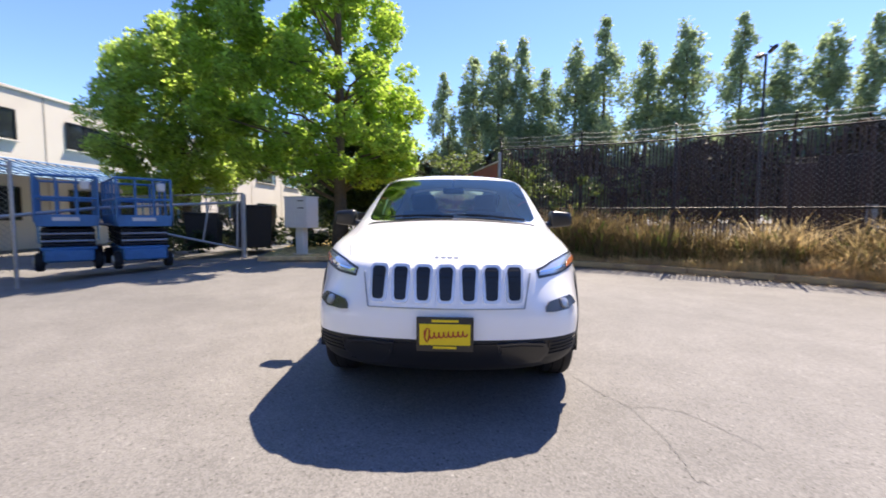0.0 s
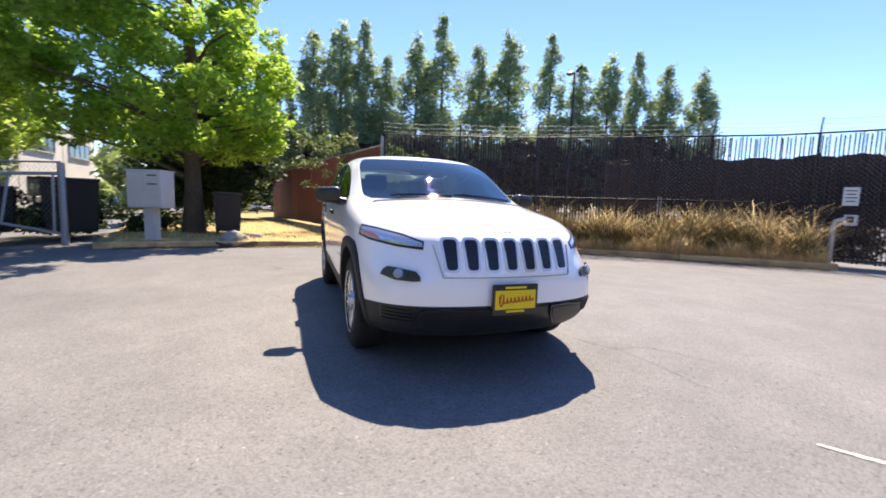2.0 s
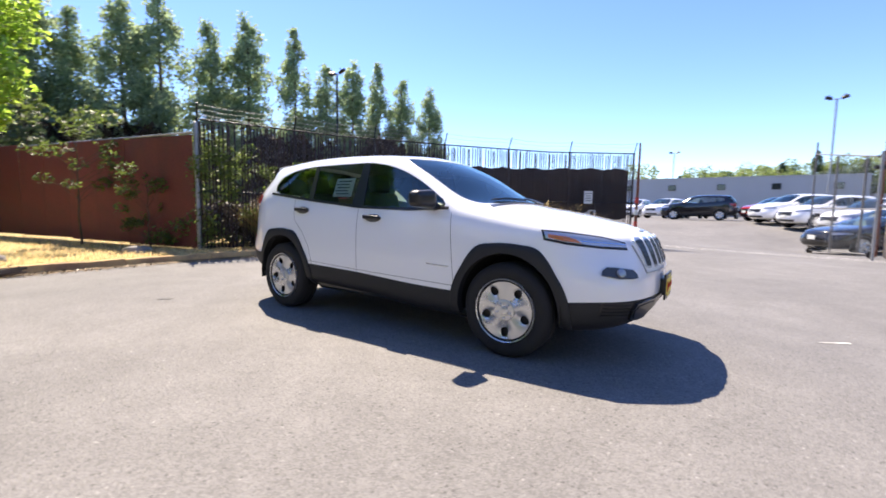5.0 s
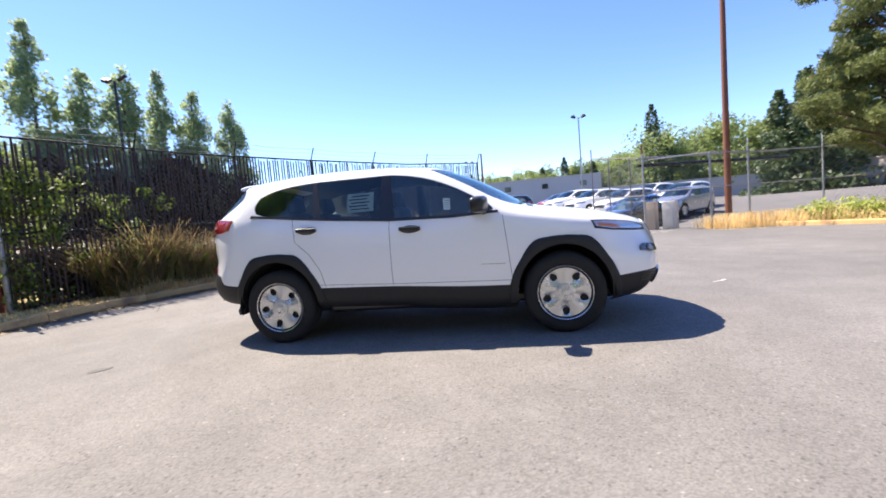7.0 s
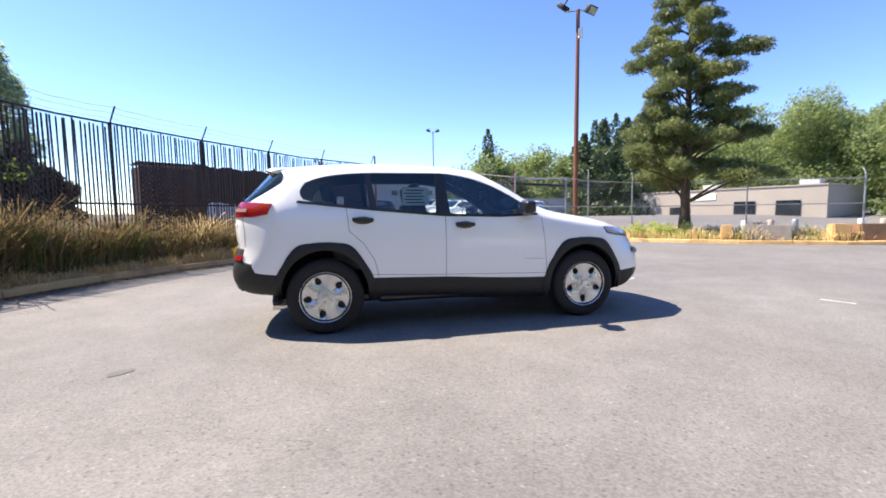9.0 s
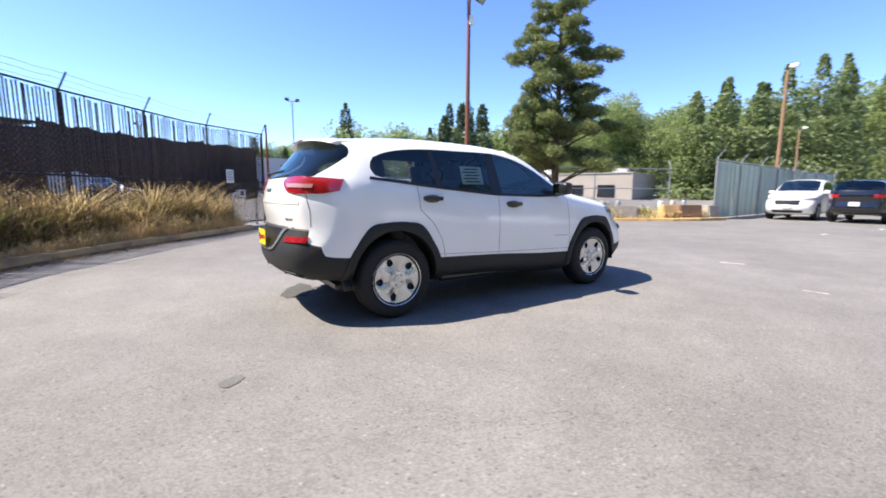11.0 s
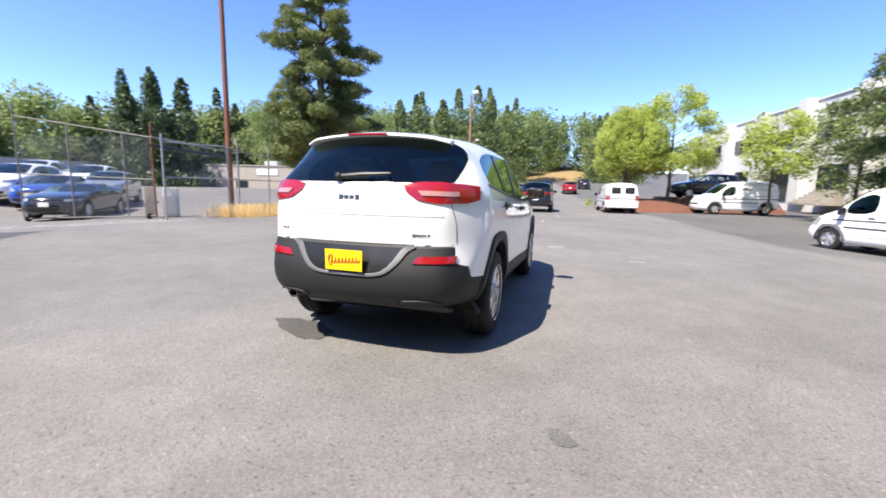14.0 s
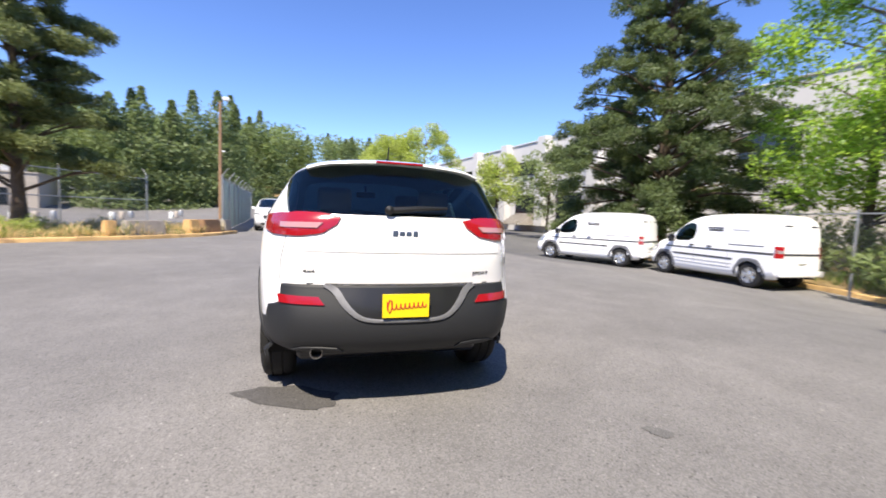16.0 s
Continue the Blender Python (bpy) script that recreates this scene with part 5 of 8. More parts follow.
def interior(parent, m=Matrix.Identity(4), wide=1.0, belt=1.0):
    """Seats with headrests, dashboard, steering wheel and floor."""
    bm = bmesh.new()
    box(bm, (0, 0, 0.40), (1.76, 1.40 * wide, 0.10), m, 0.03)
    box(bm, (-0.35, 0, 0.402), (3.0, 1.0 * wide, 0.09), m, 0.03)
    box(bm, (-1.75, 0, 0.75), (0.7, 1.0 * wide, 0.10), m, 0.03)
    for s in (-1, 1):
        box(bm, (0.0, s * 0.80 * wide, 0.72), (1.76, 0.05, 0.68), m, 0.02)
        box(bm, (-1.08, s * 0.80 * wide, 0.96), (0.38, 0.05, 0.20), m, 0.02)
    part("cabin_floor", bm, CABIN, parent)
    bm = bmesh.new()
    box(bm, (0.78, 0, 0.93), (0.50, 1.44 * wide, 0.30), m @ pose(0, 0, 0, 0, 0, 0), 0.08, 3)
    box(bm, (0.62, -0.02, 0.75), (0.30, 0.34, 0.5), m, 0.05, 2)
    part("dashboard", bm, CABIN, parent)
    bm = bmesh.new()
    pts = [(0.36 + 0.07 * math.sin(a) , 0.37 + 0.185 * math.cos(a), 0.98 + 0.17 * math.sin(a)) for a in [2 * math.pi * k / 20 for k in range(21)]]
    tube(bm, [m @ Vector(p) for p in pts], 0.015, 8, False)
    for k in (3, 10, 17):
        tube(bm, [m @ Vector(pts[k]), m @ Vector((0.39, 0.37, 0.98))], 0.014, 6)
    tube(bm, [m @ Vector((0.38, 0.37, 0.98)), m @ Vector((0.62, 0.37, 0.90))], 0.04, 8)
    part("steering_wheel", bm, BLACK, parent)
    for x, y, w in ((-0.05, 0.37, 0.5), (-0.05, -0.37, 0.5), (-0.98, 0.40, 0.52), (-0.98, -0.40, 0.52)):
        bm = bmesh.new()
        box(bm, (x + 0.05, y, 0.66), (0.52, w, 0.18), m, 0.06, 3)
        box(bm, (0, 0, 0.30), (0.15, w * 0.94, 0.64), m @ pose(x - 0.22, y, 0.66, 0, -14, 0), 0.06, 3)
        part("seat", bm, FABRIC, parent)
        bm = bmesh.new()
        box(bm, (0, 0, 0.72), (0.10, 0.26, 0.19), m @ pose(x - 0.22, y, 0.66, 0, -12, 0), 0.045, 3)
        for q in (-0.06, 0.06):
            tube(bm, [m @ (pose(x - 0.22, y, 0.66, 0, -13, 0) @ Vector((0, q, 0.58))), m @ (pose(x - 0.22, y, 0.66, 0, -13, 0) @ Vector((0, q, 0.68)))], 0.007, 6)
        part("headrest", bm, FABRIC, parent)


def build_suv():
    car = thing("car", "white compact SUV with dark grey cladding, steel wheels, dealer plates", "car")
    me = shell(JF, JR, JDROP, JST, suv_tags, JHALF, 3, SHARP)
    skin = Skin(me)
    P = panels(me, ((AXLE_F, HUB_Z), (AXLE_R, HUB_Z + 0.015)), 0.437, 1.06)
    body = panel_part("body", P[0], WHITE, car, "", 0.012, CABIN)
    panel_part("hood", P[1], WHITE, car)
    panel_part("roof", P[11], WHITE, car, "", 0.012, CABIN)
    clad = panel_part("cladding", P[7], TRIM, car, "dark grey plastic bumper and sill cladding", 0.012)
    doors = {}
    for t, nm in ((8, "front_door"), (108, "front_door"), (9, "rear_door"), (109, "rear_door")):
        doors[t] = panel_part(nm, P[t], WHITE, car, "", 0.012, CABIN)
    gatep = panel_part("tailgate", P[10], WHITE, car, "", 0.012, CABIN)
    for t, nm, mt in ((2, "windscreen", WINDSCREEN), (3, "door_window", GLASS), (103, "door_window", GLASS), (4, "rear_door_window", PRIVACY), (104, "rear_door_window", PRIVACY), (5, "quarter_window", PRIVACY), (105, "quarter_window", PRIVACY), (6, "rear_window", BACKLIGHT)):
        panel_part(nm, P[t], mt, car, "", 0)
    interior(car)
    # underside
    bm = bmesh.new()
    box(bm, (0, 0, 0.30), (3.7, 1.30, 0.10), None, 0.03)
    box(bm, (0, 0, 0.33), (1.75, 1.66, 0.12), None, 0.03)
    part("underbody", bm, BLACK, car)
    for wx in (AXLE_F, AXLE_R):
        for s in (-1, 1):
            bm = bmesh.new()
            arch(bm, skin, wx, HUB_Z + (0.015 if wx < 0 else 0), 0.405, 0.482, s, -9, 189, 1.06)
            part("wheel_arch_trim", bm, TRIM, car)
            bm = bmesh.new()
            wheel_well(bm, wx, HUB_Z, 0.425, s)
            part("wheel_well", bm, surf("black felt wheel liner", (0.008, 0.008, 0.008), 0.95, bump=0.1), car)
            wheel_set(car, wx, s * 0.785, HUB_Z, 0.358, s, turn=0.3 if wx > 0 else 0.1)
    # joints between panels
    for s in (-1, 1):
        w = (0, -s, 0)
        for pts in ([(0.84, s, 1.08), (0.87, s, 0.75), (0.89, s, 0.50)], [(-0.195, s, 1.11), (-0.20, s, 0.50)], [(-1.15, s, 1.20), (-1.13, s, 0.98), (-1.00, s, 0.86), (-0.90, s, 0.70), (-0.86, s, 0.53)]):
            bm = bmesh.new()
            skin.line(bm, pts, w, 0.0045)
            part("door_joint", bm, JOINT, car)
        bm = bmesh.new()
        skin.line(bm, [(-0.95, s, 0.56), (-0.2, s, 0.53), (0.9, s, 0.50)], w, 0.004)
        part("sill_joint", bm, JOINT, car)
        # black band under and round the side windows
        bm = bmesh.new()
        skin.strip(bm, [(0.80, s, 1.105), (0.4, s, 1.090), (-0.2, s, 1.105), (-0.87, s, 1.166), (-1.60, s, 1.245)], [(0.80, s, 1.125), (0.4, s, 1.114), (-0.2, s, 1.130), (-0.87, s, 1.191), (-1.59, s, 1.268)], w, 0.008, 40, 1)
        part("belt_moulding", bm, BLACK, car)
        for lo, up in (([(-0.14, s, 1.12), (-0.29, s, 1.13)], [(-0.18, s, 1.53), (-0.265, s, 1.535)]), ([(-0.86, s, 1.18), (-0.93, s, 1.19)], [(-0.92, s, 1.53), (-0.97, s, 1.53)])):
            bm = bmesh.new()
            skin.strip(bm, lo, up, w, 0.006, 2, 12)
            part("pillar_trim", bm, BLACK, car)
        # door handles: a bar over a flat dark oval that paints the recess's shade
        for hx, hz, dr in ((0.0, 1.02, 8), (-1.0, 1.08, 9)):
            p, nn = skin.at((hx, s, hz), w, 0.0)
            bm = bmesh.new()
            skin.shape(bm, [(hx + 0.095 * math.cos(a), s, hz - 0.002 + 0.036 * math.sin(a)) for a in [2 * math.pi * k / 20 for k in range(20)]], w, 0.002, 0.001)
            part("handle_recess", bm, JOINT, doors[dr if s > 0 else dr + 100])
            bm = bmesh.new()
            box(bm, (0, 0, 0), (0.20, 0.030, 0.038), Matrix.Translation(p + nn * 0.026) @ Matrix.Rotation(radians(2.5), 4, "Y"), 0.012, 3)
            for q in (-0.08, 0.08):
                box(bm, (q, 0, 0), (0.03, 0.05, 0.026), Matrix.Translation(p + nn * 0.008) @ Matrix.Rotation(radians(2.5), 4, "Y"), 0.008, 2)
            part("door_handle", bm, BLACK, doors[dr if s > 0 else dr + 100])
        # mirror
        bm = bmesh.new()
        vs = box(bm, (0, 0, 0), (0.15, 0.21, 0.16), None, 0.055, 4)
        for v in bm.verts:
            k = (v.co.y * s + 0.105) / 0.21
            v.co.z *= 1 - 0.22 * k
            v.co.x = v.co.x * (1 - 0.25 * k) - 0.03 * k
        bmesh.ops.transform(bm, matrix=pose(0.655, s * 1.005, 1.185), verts=bm.verts)
        mir = part("door_mirror", bm, BLACK, car)
        bm = bmesh.new()
        tube(bm, [(0.68, s * 0.84, 1.12), (0.665, s * 0.93, 1.14)], 0.035, 8)
        part("mirror_arm", bm, BLACK, mir)
        bm = bmesh.new()
        box(bm, (0, 0, 0), (0.006, 0.16, 0.11), pose(0.578, s * 0.99, 1.185, 0, 0, s * -4), 0.002)
        part("mirror_glass", bm, CHROME, mir)
        # headlight: thin lens wrapping the corner, amber end, dark rim
        way = Vector((-0.75, -s * 0.66, -0.05))
        lo = [(1.665, s * 0.90, 0.916), (1.80, s * 0.85, 0.888), (2.00, s * 0.71, 0.864), (2.12, s * 0.575, 0.854)]
        up = [(1.66, s * 0.90, 0.962), (1.80, s * 0.84, 0.952), (2.00, s * 0.69, 0.920), (2.11, s * 0.575, 0.880)]
        bm = bmesh.new()
        skin.strip(bm, [(x - 0.02 * (k == 0) + 0.012 * (k == 3), y, z - 0.014) for k, (x, y, z) in enumerate(lo)], [(x - 0.02 * (k == 0) + 0.012 * (k == 3), y, z + 0.012) for k, (x, y, z) in enumerate(up)], way, 0.004, 18, 4, 0.006)
        hl = part("headlight", bm, BLACK, car)
        bm = bmesh.new()
        skin.strip(bm, lo, up, way, 0.009, 18, 4, 0.004, 0.004)
        part("lens", bm, CLEAR, hl)
        bm = bmesh.new()
        skin.strip(bm, [(1.69, s * 0.90, 0.918), (1.80, s * 0.85, 0.896), (1.88, s * 0.80, 0.884)], [(1.69, s * 0.90, 0.942), (1.80, s * 0.845, 0.926), (1.85, s * 0.815, 0.908)], way, 0.014, 8, 3, 0.004)
        part("turn_signal", bm, AMBER, hl)
        bm = bmesh.new()
        skin.strip(bm, [(1.88, s * 0.80, 0.893), (2.10, s * 0.57, 0.866)], [(1.88, s * 0.80, 0.903), (2.10, s * 0.57, 0.876)], way, 0.014, 12, 1, 0.004)
        part("light_bar", bm, CHROME, hl)
        # fog lamp in its dark recess
        fw = Vector((-0.9, -s * 0.44, 0))
        bm = bmesh.new()
        skin.shape(bm, [(2.05, s * y, z) for y, z in ((0.815, 0.674), (0.70, 0.652), (0.57, 0.648), (0.520, 0.653), (0.525, 0.680), (0.555, 0.706), (0.68, 0.720), (0.765, 0.724), (0.80, 0.704))], fw, 0.016, 0.012)
        fg = part("fog_lamp", bm, surf("smoked lamp lens", (0.055, 0.052, 0.050), 0.25, 0.3, bump=0, coat=0.6), car)
        p, nn = skin.at((2.1, s * 0.70, 0.688), fw, 0.018)
        bm = bmesh.new()
        lathe(bm, [(0.033, -0.01), (0.031, 0.006), (0.020, 0.010), (0.001, 0.012)], 18, Matrix.Translation(p) @ nn.to_track_quat("Z", "Y").to_matrix().to_4x4())
        part("lamp_glass", bm, gloss("grey lamp reflector", (0.42, 0.43, 0.44), 0.25, 0.5, 0.6), fg)
        # louvred intake in the lower corner
        bm = bmesh.new()
        skin.strip(bm, [(2.05, s * 0.82, 0.40), (2.20, s * 0.63, 0.375)], [(2.05, s * 0.82, 0.495), (2.20, s * 0.63, 0.485)], fw, 0.004, 6, 3, 0.003)
        lv = part("side_intake", bm, BLACK, car)
        for k in range(4):
            z = 0.40 + 0.024 * k
            bm = bmesh.new()
            skin.strip(bm, [(2.06, s * 0.81, z), (2.19, s * 0.64, z - 0.008)], [(2.06, s * 0.81, z + 0.009), (2.19, s * 0.64, z + 0.001)], fw, 0.012, 6, 1, 0.008)
            part("louvre", bm, TRIM, lv)
        # tail lamps wrapping the rear corner
        tw = Vector((0.72, -s * 0.69, 0))
        lo = [(-1.86, s * 0.84, 1.145), (-2.0, s * 0.80, 1.122), (-2.15, s * 0.62, 1.120), (-2.20, s * 0.50, 1.140), (-2.20, s * 0.415, 1.196)]
        up = [(-1.83, s * 0.84, 1.238), (-2.0, s * 0.79, 1.252), (-2.12, s * 0.62, 1.260), (-2.18, s * 0.50, 1.258), (-2.20, s * 0.405, 1.238)]
        bm = bmesh.new()
        skin.strip(bm, lo, up, tw, 0.012, 20, 5, 0.02, 0.008)
        tl = part("tail_lamp", bm, REDLENS, car)
        bm = bmesh.new()
        skin.strip(bm, [(-2.05, s * 0.73, 1.166), (-2.19, s * 0.53, 1.168)], [(-2.05, s * 0.74, 1.196), (-2.19, s * 0.50, 1.200)], tw, 0.024, 12, 1, 0.006)
        part("reversing_lens", bm, gloss("pink lamp lens", (0.42, 0.22, 0.22), 0.12, 0, 0.9), tl)
        # low reflector
        bm = bmesh.new()
        skin.strip(bm, [(-2.2, s * 0.735, 0.718), (-2.3, s * 0.475, 0.714)], [(-2.2, s * 0.745, 0.766), (-2.3, s * 0.51, 0.760)], (1, 0, 0), 0.010, 10, 3, 0.012)
        part("reflector", bm, REDLENS, car)
        # side badge bar
        bm = bmesh.new()
        skin.strip(bm, [(0.62, s, 0.655), (0.84, s, 0.648)], [(0.62, s, 0.662), (0.84, s, 0.655)], w, 0.003, 4, 1, 0.002)
        part("side_badge", bm, STEEL, car)
    BRIGHT = gloss("bright silver trim", (0.84, 0.85, 0.86), 0.2, 0.35, 0.5)
    # windscreen header: the painted front edge of the roof
    bm = bmesh.new()
    skin.strip(bm, [(0.34 - 0.20 * (k / 8) ** 2, 0.70 * k / 8, 2.2) for k in range(-8, 9)], [(0.20 - 0.12 * (k / 8) ** 2, 0.67 * k / 8, 2.2) for k in range(-8, 9)], (0, 0, -1), 0.004, 24, 3, 0.004)
    part("roof_edge", bm, WHITE, car)
    # grille: frame edged by grey strips painting its shadow line, seven slots each with a bright surround
    fwd = (-1, 0, 0)
    bm = bmesh.new()
    skin.strip(bm, [(2.3, -0.43, 0.682), (2.3, 0.43, 0.682)], [(2.3, -0.475, 0.895), (2.3, 0.475, 0.895)], fwd, 0.005, 24, 4, 0.006)
    gr = part("grille", bm, WHITE, car)
    bm = bmesh.new()
    skin.strip(bm, [(2.3, -0.45, 0.676), (2.3, 0.45, 0.676)], [(2.3, -0.45, 0.681), (2.3, 0.45, 0.681)], fwd, 0.008, 24, 1, 0.008)
    for sd in (-1, 1):
        skin.strip(bm, [(2.3, sd * 0.450, 0.681), (2.3, sd * 0.490, 0.87)], [(2.3, sd * 0.455, 0.681), (2.3, sd * 0.495, 0.87)], fwd, 0.008, 8, 1, 0.008)
    part("grille_edge", bm, gloss("grey shadow line", (0.36, 0.37, 0.38), 0.4, 0, 0.2), gr)
    for k in range(7):
        y = (k - 3) * 0.131
        t = 1 - 0.04 * abs(k - 3)
        for nm, mt, gx, gz, lift in (("slot_surround", BRIGHT, 0.016, 0.015, 0.012), ("slot", BLACK, 0.0, 0.0, 0.015)):
            bm = bmesh.new()
            ring = []
            for cy, cz, a0, half in ((1, 1, 0, 0.040), (-1, 1, 90, 0.040), (-1, -1, 180, 0.033), (1, -1, 270, 0.033)):
                rr = 0.020 + gx * 0.5
                for j in range(5):
                    a = radians(a0 + 22.5 * j)
                    ring.append((2.3, y + cy * (half + gx - rr) + rr * math.cos(a), (0.811 + cz * (0.089 + gz - rr)) + rr * math.sin(a)))
            # extra points along the long sides keep it on the curve of the nose
            full = []
            for a, b in zip(ring, ring[1:] + ring[:1]):
                full.append(a)
                if abs(a[2] - b[2]) > 0.05:
                    full += [tuple(Vector(a).lerp(Vector(b), f)) for f in (0.25, 0.5, 0.75)]
            skin.shape(bm, full, fwd, lift, 0.006)
            ob = part(nm, bm, mt, gr)
        for q in range(5):
            bm = bmesh.new()
            z = 0.745 + q * 0.034
            skin.strip(bm, [(2.3, y - 0.030, z), (2.3, y + 0.030, z)], [(2.3, y - 0.030, z + 0.006), (2.3, y + 0.030, z + 0.006)], fwd, 0.0155, 2, 1, 0.002)
            part("mesh_bar", bm, TRIM, ob)
    # nose emblem: plain bright bars, no letters
    for k, w_ in enumerate((0.026, 0.030, 0.030, 0.030)):
        bm = bmesh.new()
        p, nn = skin.at((2.09, -0.057 + 0.038 * k, 1.2), (0, 0, -1), 0.004)
        box(bm, (0, 0, 0), (0.03, w_, 0.006), Matrix.Translation(p) @ Matrix.Rotation(radians(25), 4, "Y"), 0.002)
        part("emblem_bar", bm, STEEL, car)
        bm = bmesh.new()
        pr, nn = skin.at((-2.6, -0.063 + 0.042 * k, 1.152), (1, 0, 0), 0.004)
        box(bm, (0, 0, 0), (0.008, w_ + 0.004, 0.040 if k in (0, 3) else 0.03), Matrix.Translation(pr), 0.003)
        part("emblem_bar", bm, surf("blue-grey emblem metal", (0.10, 0.14, 0.22), 0.3, 0.5, bump=0), gatep)
    # lower front: dark centre intake with two lower slots
    bm = bmesh.new()
    skin.strip(bm, [(2.3, -0.42, 0.325), (2.3, 0.42, 0.325)], [(2.3, -0.50, 0.478), (2.3, 0.50, 0.478)], fwd, 0.006, 20, 4, 0.006)
    li = part("lower_intake", bm, BLACK, car)
    for s in (-1, 1):
        for nm, mt, g, lf in (("scoop_rim", gloss("satin black trim", (0.022, 0.022, 0.024), 0.3, 0.1, 0.4), 0.016, 0.022), ("scoop", BLACK, 0.0, 0.026)):
            bm = bmesh.new()
            skin.shape(bm, [(2.3, s * y, z) for y, z in ((0.31 - g, 0.470 + g), (0.44, 0.476 + g), (0.56 + g, 0.462 + g), (0.585 + g, 0.43), (0.545 + g, 0.375 - g), (0.45, 0.362 - g), (0.375 - g, 0.366 - g), (0.325 - g, 0.42))], fwd, lf, 0.006)
            part(nm, bm, mt, li)
    # plates
    def plate(x, z, w, h, turn, parent, frame_w):
        pl = new("licence_plate")
        pl.parent = parent
        pl.matrix_basis = pose(x, 0, z, 0, 0, turn)
        if frame_w:
            bm = bmesh.new()
            box(bm, (0, 0, 0), (0.016, w + frame_w, h + frame_w + 0.01), None, 0.005, 2)
            part("plate_frame", bm, BLACK, pl)
        bm = bmesh.new()
        box(bm, (0.009, 0, 0), (0.004, w, h - 0.03 * bool(frame_w)), None, 0.001)
        part("plate_sheet", bm, YELLOW, pl)
        # a slanting handwritten flourish, no letters
        bm = bmesh.new()
        pts = []
        for k in range(61):
            f = k / 60
            up = (0.034 if f < 0.16 else 0.017) * math.sin(f * 2 * math.pi * 9)
            pts.append((0.0125, -w * 0.42 + w * 0.84 * f + 0.006 * math.cos(f * 2 * math.pi * 9), -0.008 + 0.016 * f + up))
        tube(bm, pts, 0.0042, 5)
        tube(bm, [(0.0125, -w * 0.40, -0.018), (0.0125, -w * 0.36, 0.036), (0.0125, -w * 0.30, 0.030)], 0.004, 5)
        part("script_line", bm, REDINK, pl)
        if frame_w:
            for bz, bw in ((h / 2 + 0.002, 0.15), (-h / 2 + 0.002, 0.13)):
                bm = bmesh.new()
                box(bm, (0.010, 0, bz), (0.003, bw, 0.013))
                part("print_bar", bm, YELLOW, pl)
        return pl
    plate(2.305, 0.545, 0.285, 0.150, 0, car, 0.035)
    bm = bmesh.new()
    box(bm, (2.285, 0, 0.545), (0.04, 0.24, 0.12), None, 0.01)
    part("plate_bracket", bm, BLACK, car)
    plate(-2.316, 0.722, 0.288, 0.144, 180, car, 0)
    # rear bumper: black plate bay with a grey lip, towing covers, exhaust
    bk = (1, 0, 0)
    bm = bmesh.new()
    half = rounded([(0.0, 0.612), (0.20, 0.617), (0.30, 0.645), (0.38, 0.715), (0.43, 0.785), (0.485, 0.822)], 4)
    smile = [(-2.4, -p.x, p.y) for p in half[::-1]] + [(-2.4, p.x, p.y) for p in half[1:]]
    cols = [smile[k] for k in range(2, len(smile) - 2)]
    skin.strip(bm, cols, [(-2.4, y, 0.818) for x, y, z in cols], bk, 0.007, 30, 5, 0.006)
    part("plate_bay", bm, BLACK, car)
    bm = bmesh.new()
    skin.strip(bm, smile, [(x, y * (1 - 0.09 * min(1, abs(y) / 0.38)), z + 0.020) for x, y, z in smile], bk, 0.012, 40, 2, 0.010, 0.004)
    part("bumper_lip", bm, surf("satin grey trim", (0.17, 0.172, 0.18), 0.42, 0.35, bump=0), car)
    # pocket edge along the lower valance
    for s in (-1, 1):
        bm = bmesh.new()
        tube(bm, [skin.at((-2.4, s * y, z), bk, 0.006)[0] for y, z in ((0.36, 0.42), (0.40, 0.447), (0.50, 0.455), (0.60, 0.45), (0.66, 0.43))], 0.007, 6)
        part("valance_edge", bm, TRIM, car)
    bm = bmesh.new()
    lathe(bm, [(0.030, 0.0), (0.040, 0.0), (0.040, 0.16), (0.038, 0.165), (0.033, 0.165), (0.030, 0.1)], 22, pose(-2.03, 0.52, 0.412, 0, -90, 0), True)
    part("exhaust_tip", bm, surf("sooty steel", (0.22, 0.215, 0.21), 0.32, 0.85, bump=0), car)
    bm = bmesh.new()
    tube(bm, [(-2.12, 0.52, 0.405), (-1.9, 0.52, 0.40), (-1.6, 0.45, 0.36)], 0.028, 10)
    part("exhaust_pipe", bm, DARKSTEEL, car)
    # spoiler lip with the third brake light, rear wiper
    bm = bmesh.new()
    sp = [(-1.70, -0.60, 1.572), (-1.78, -0.46, 1.602), (-1.82, -0.2, 1.622), (-1.83, 0, 1.626), (-1.82, 0.2, 1.622), (-1.78, 0.46, 1.602), (-1.70, 0.60, 1.572)]
    rings = []
    for x, y, z in rounded(sp, 4):
        rings.append([bm.verts.new((x + dx, y, z + dz)) for dx, dz in ((0.10, 0.012), (-0.06, 0.008), (-0.13, -0.008), (-0.135, -0.020), (-0.10, -0.030), (0.06, -0.02))])
    for u, v in zip(rings, rings[1:]):
        for k in range(6):
            bm.faces.new((u[k], u[(k + 1) % 6], v[(k + 1) % 6], v[k]))
    bm.faces.new(rings[0][::-1]), bm.faces.new(rings[-1])
    bmesh.ops.recalc_face_normals(bm, faces=bm.faces)
    spo = part("spoiler", bm, WHITE, car)
    bm = bmesh.new()
    box(bm, (-1.966, 0, 1.610), (0.012, 0.32, 0.016), None, 0.003)
    part("brake_light", bm, REDLENS, spo)
    bm = bmesh.new()
    a, b = skin.at((-2.4, 0.10, 1.275), bk, 0.03)[0], skin.at((-2.4, -0.28, 1.30), bk, 0.03)[0]
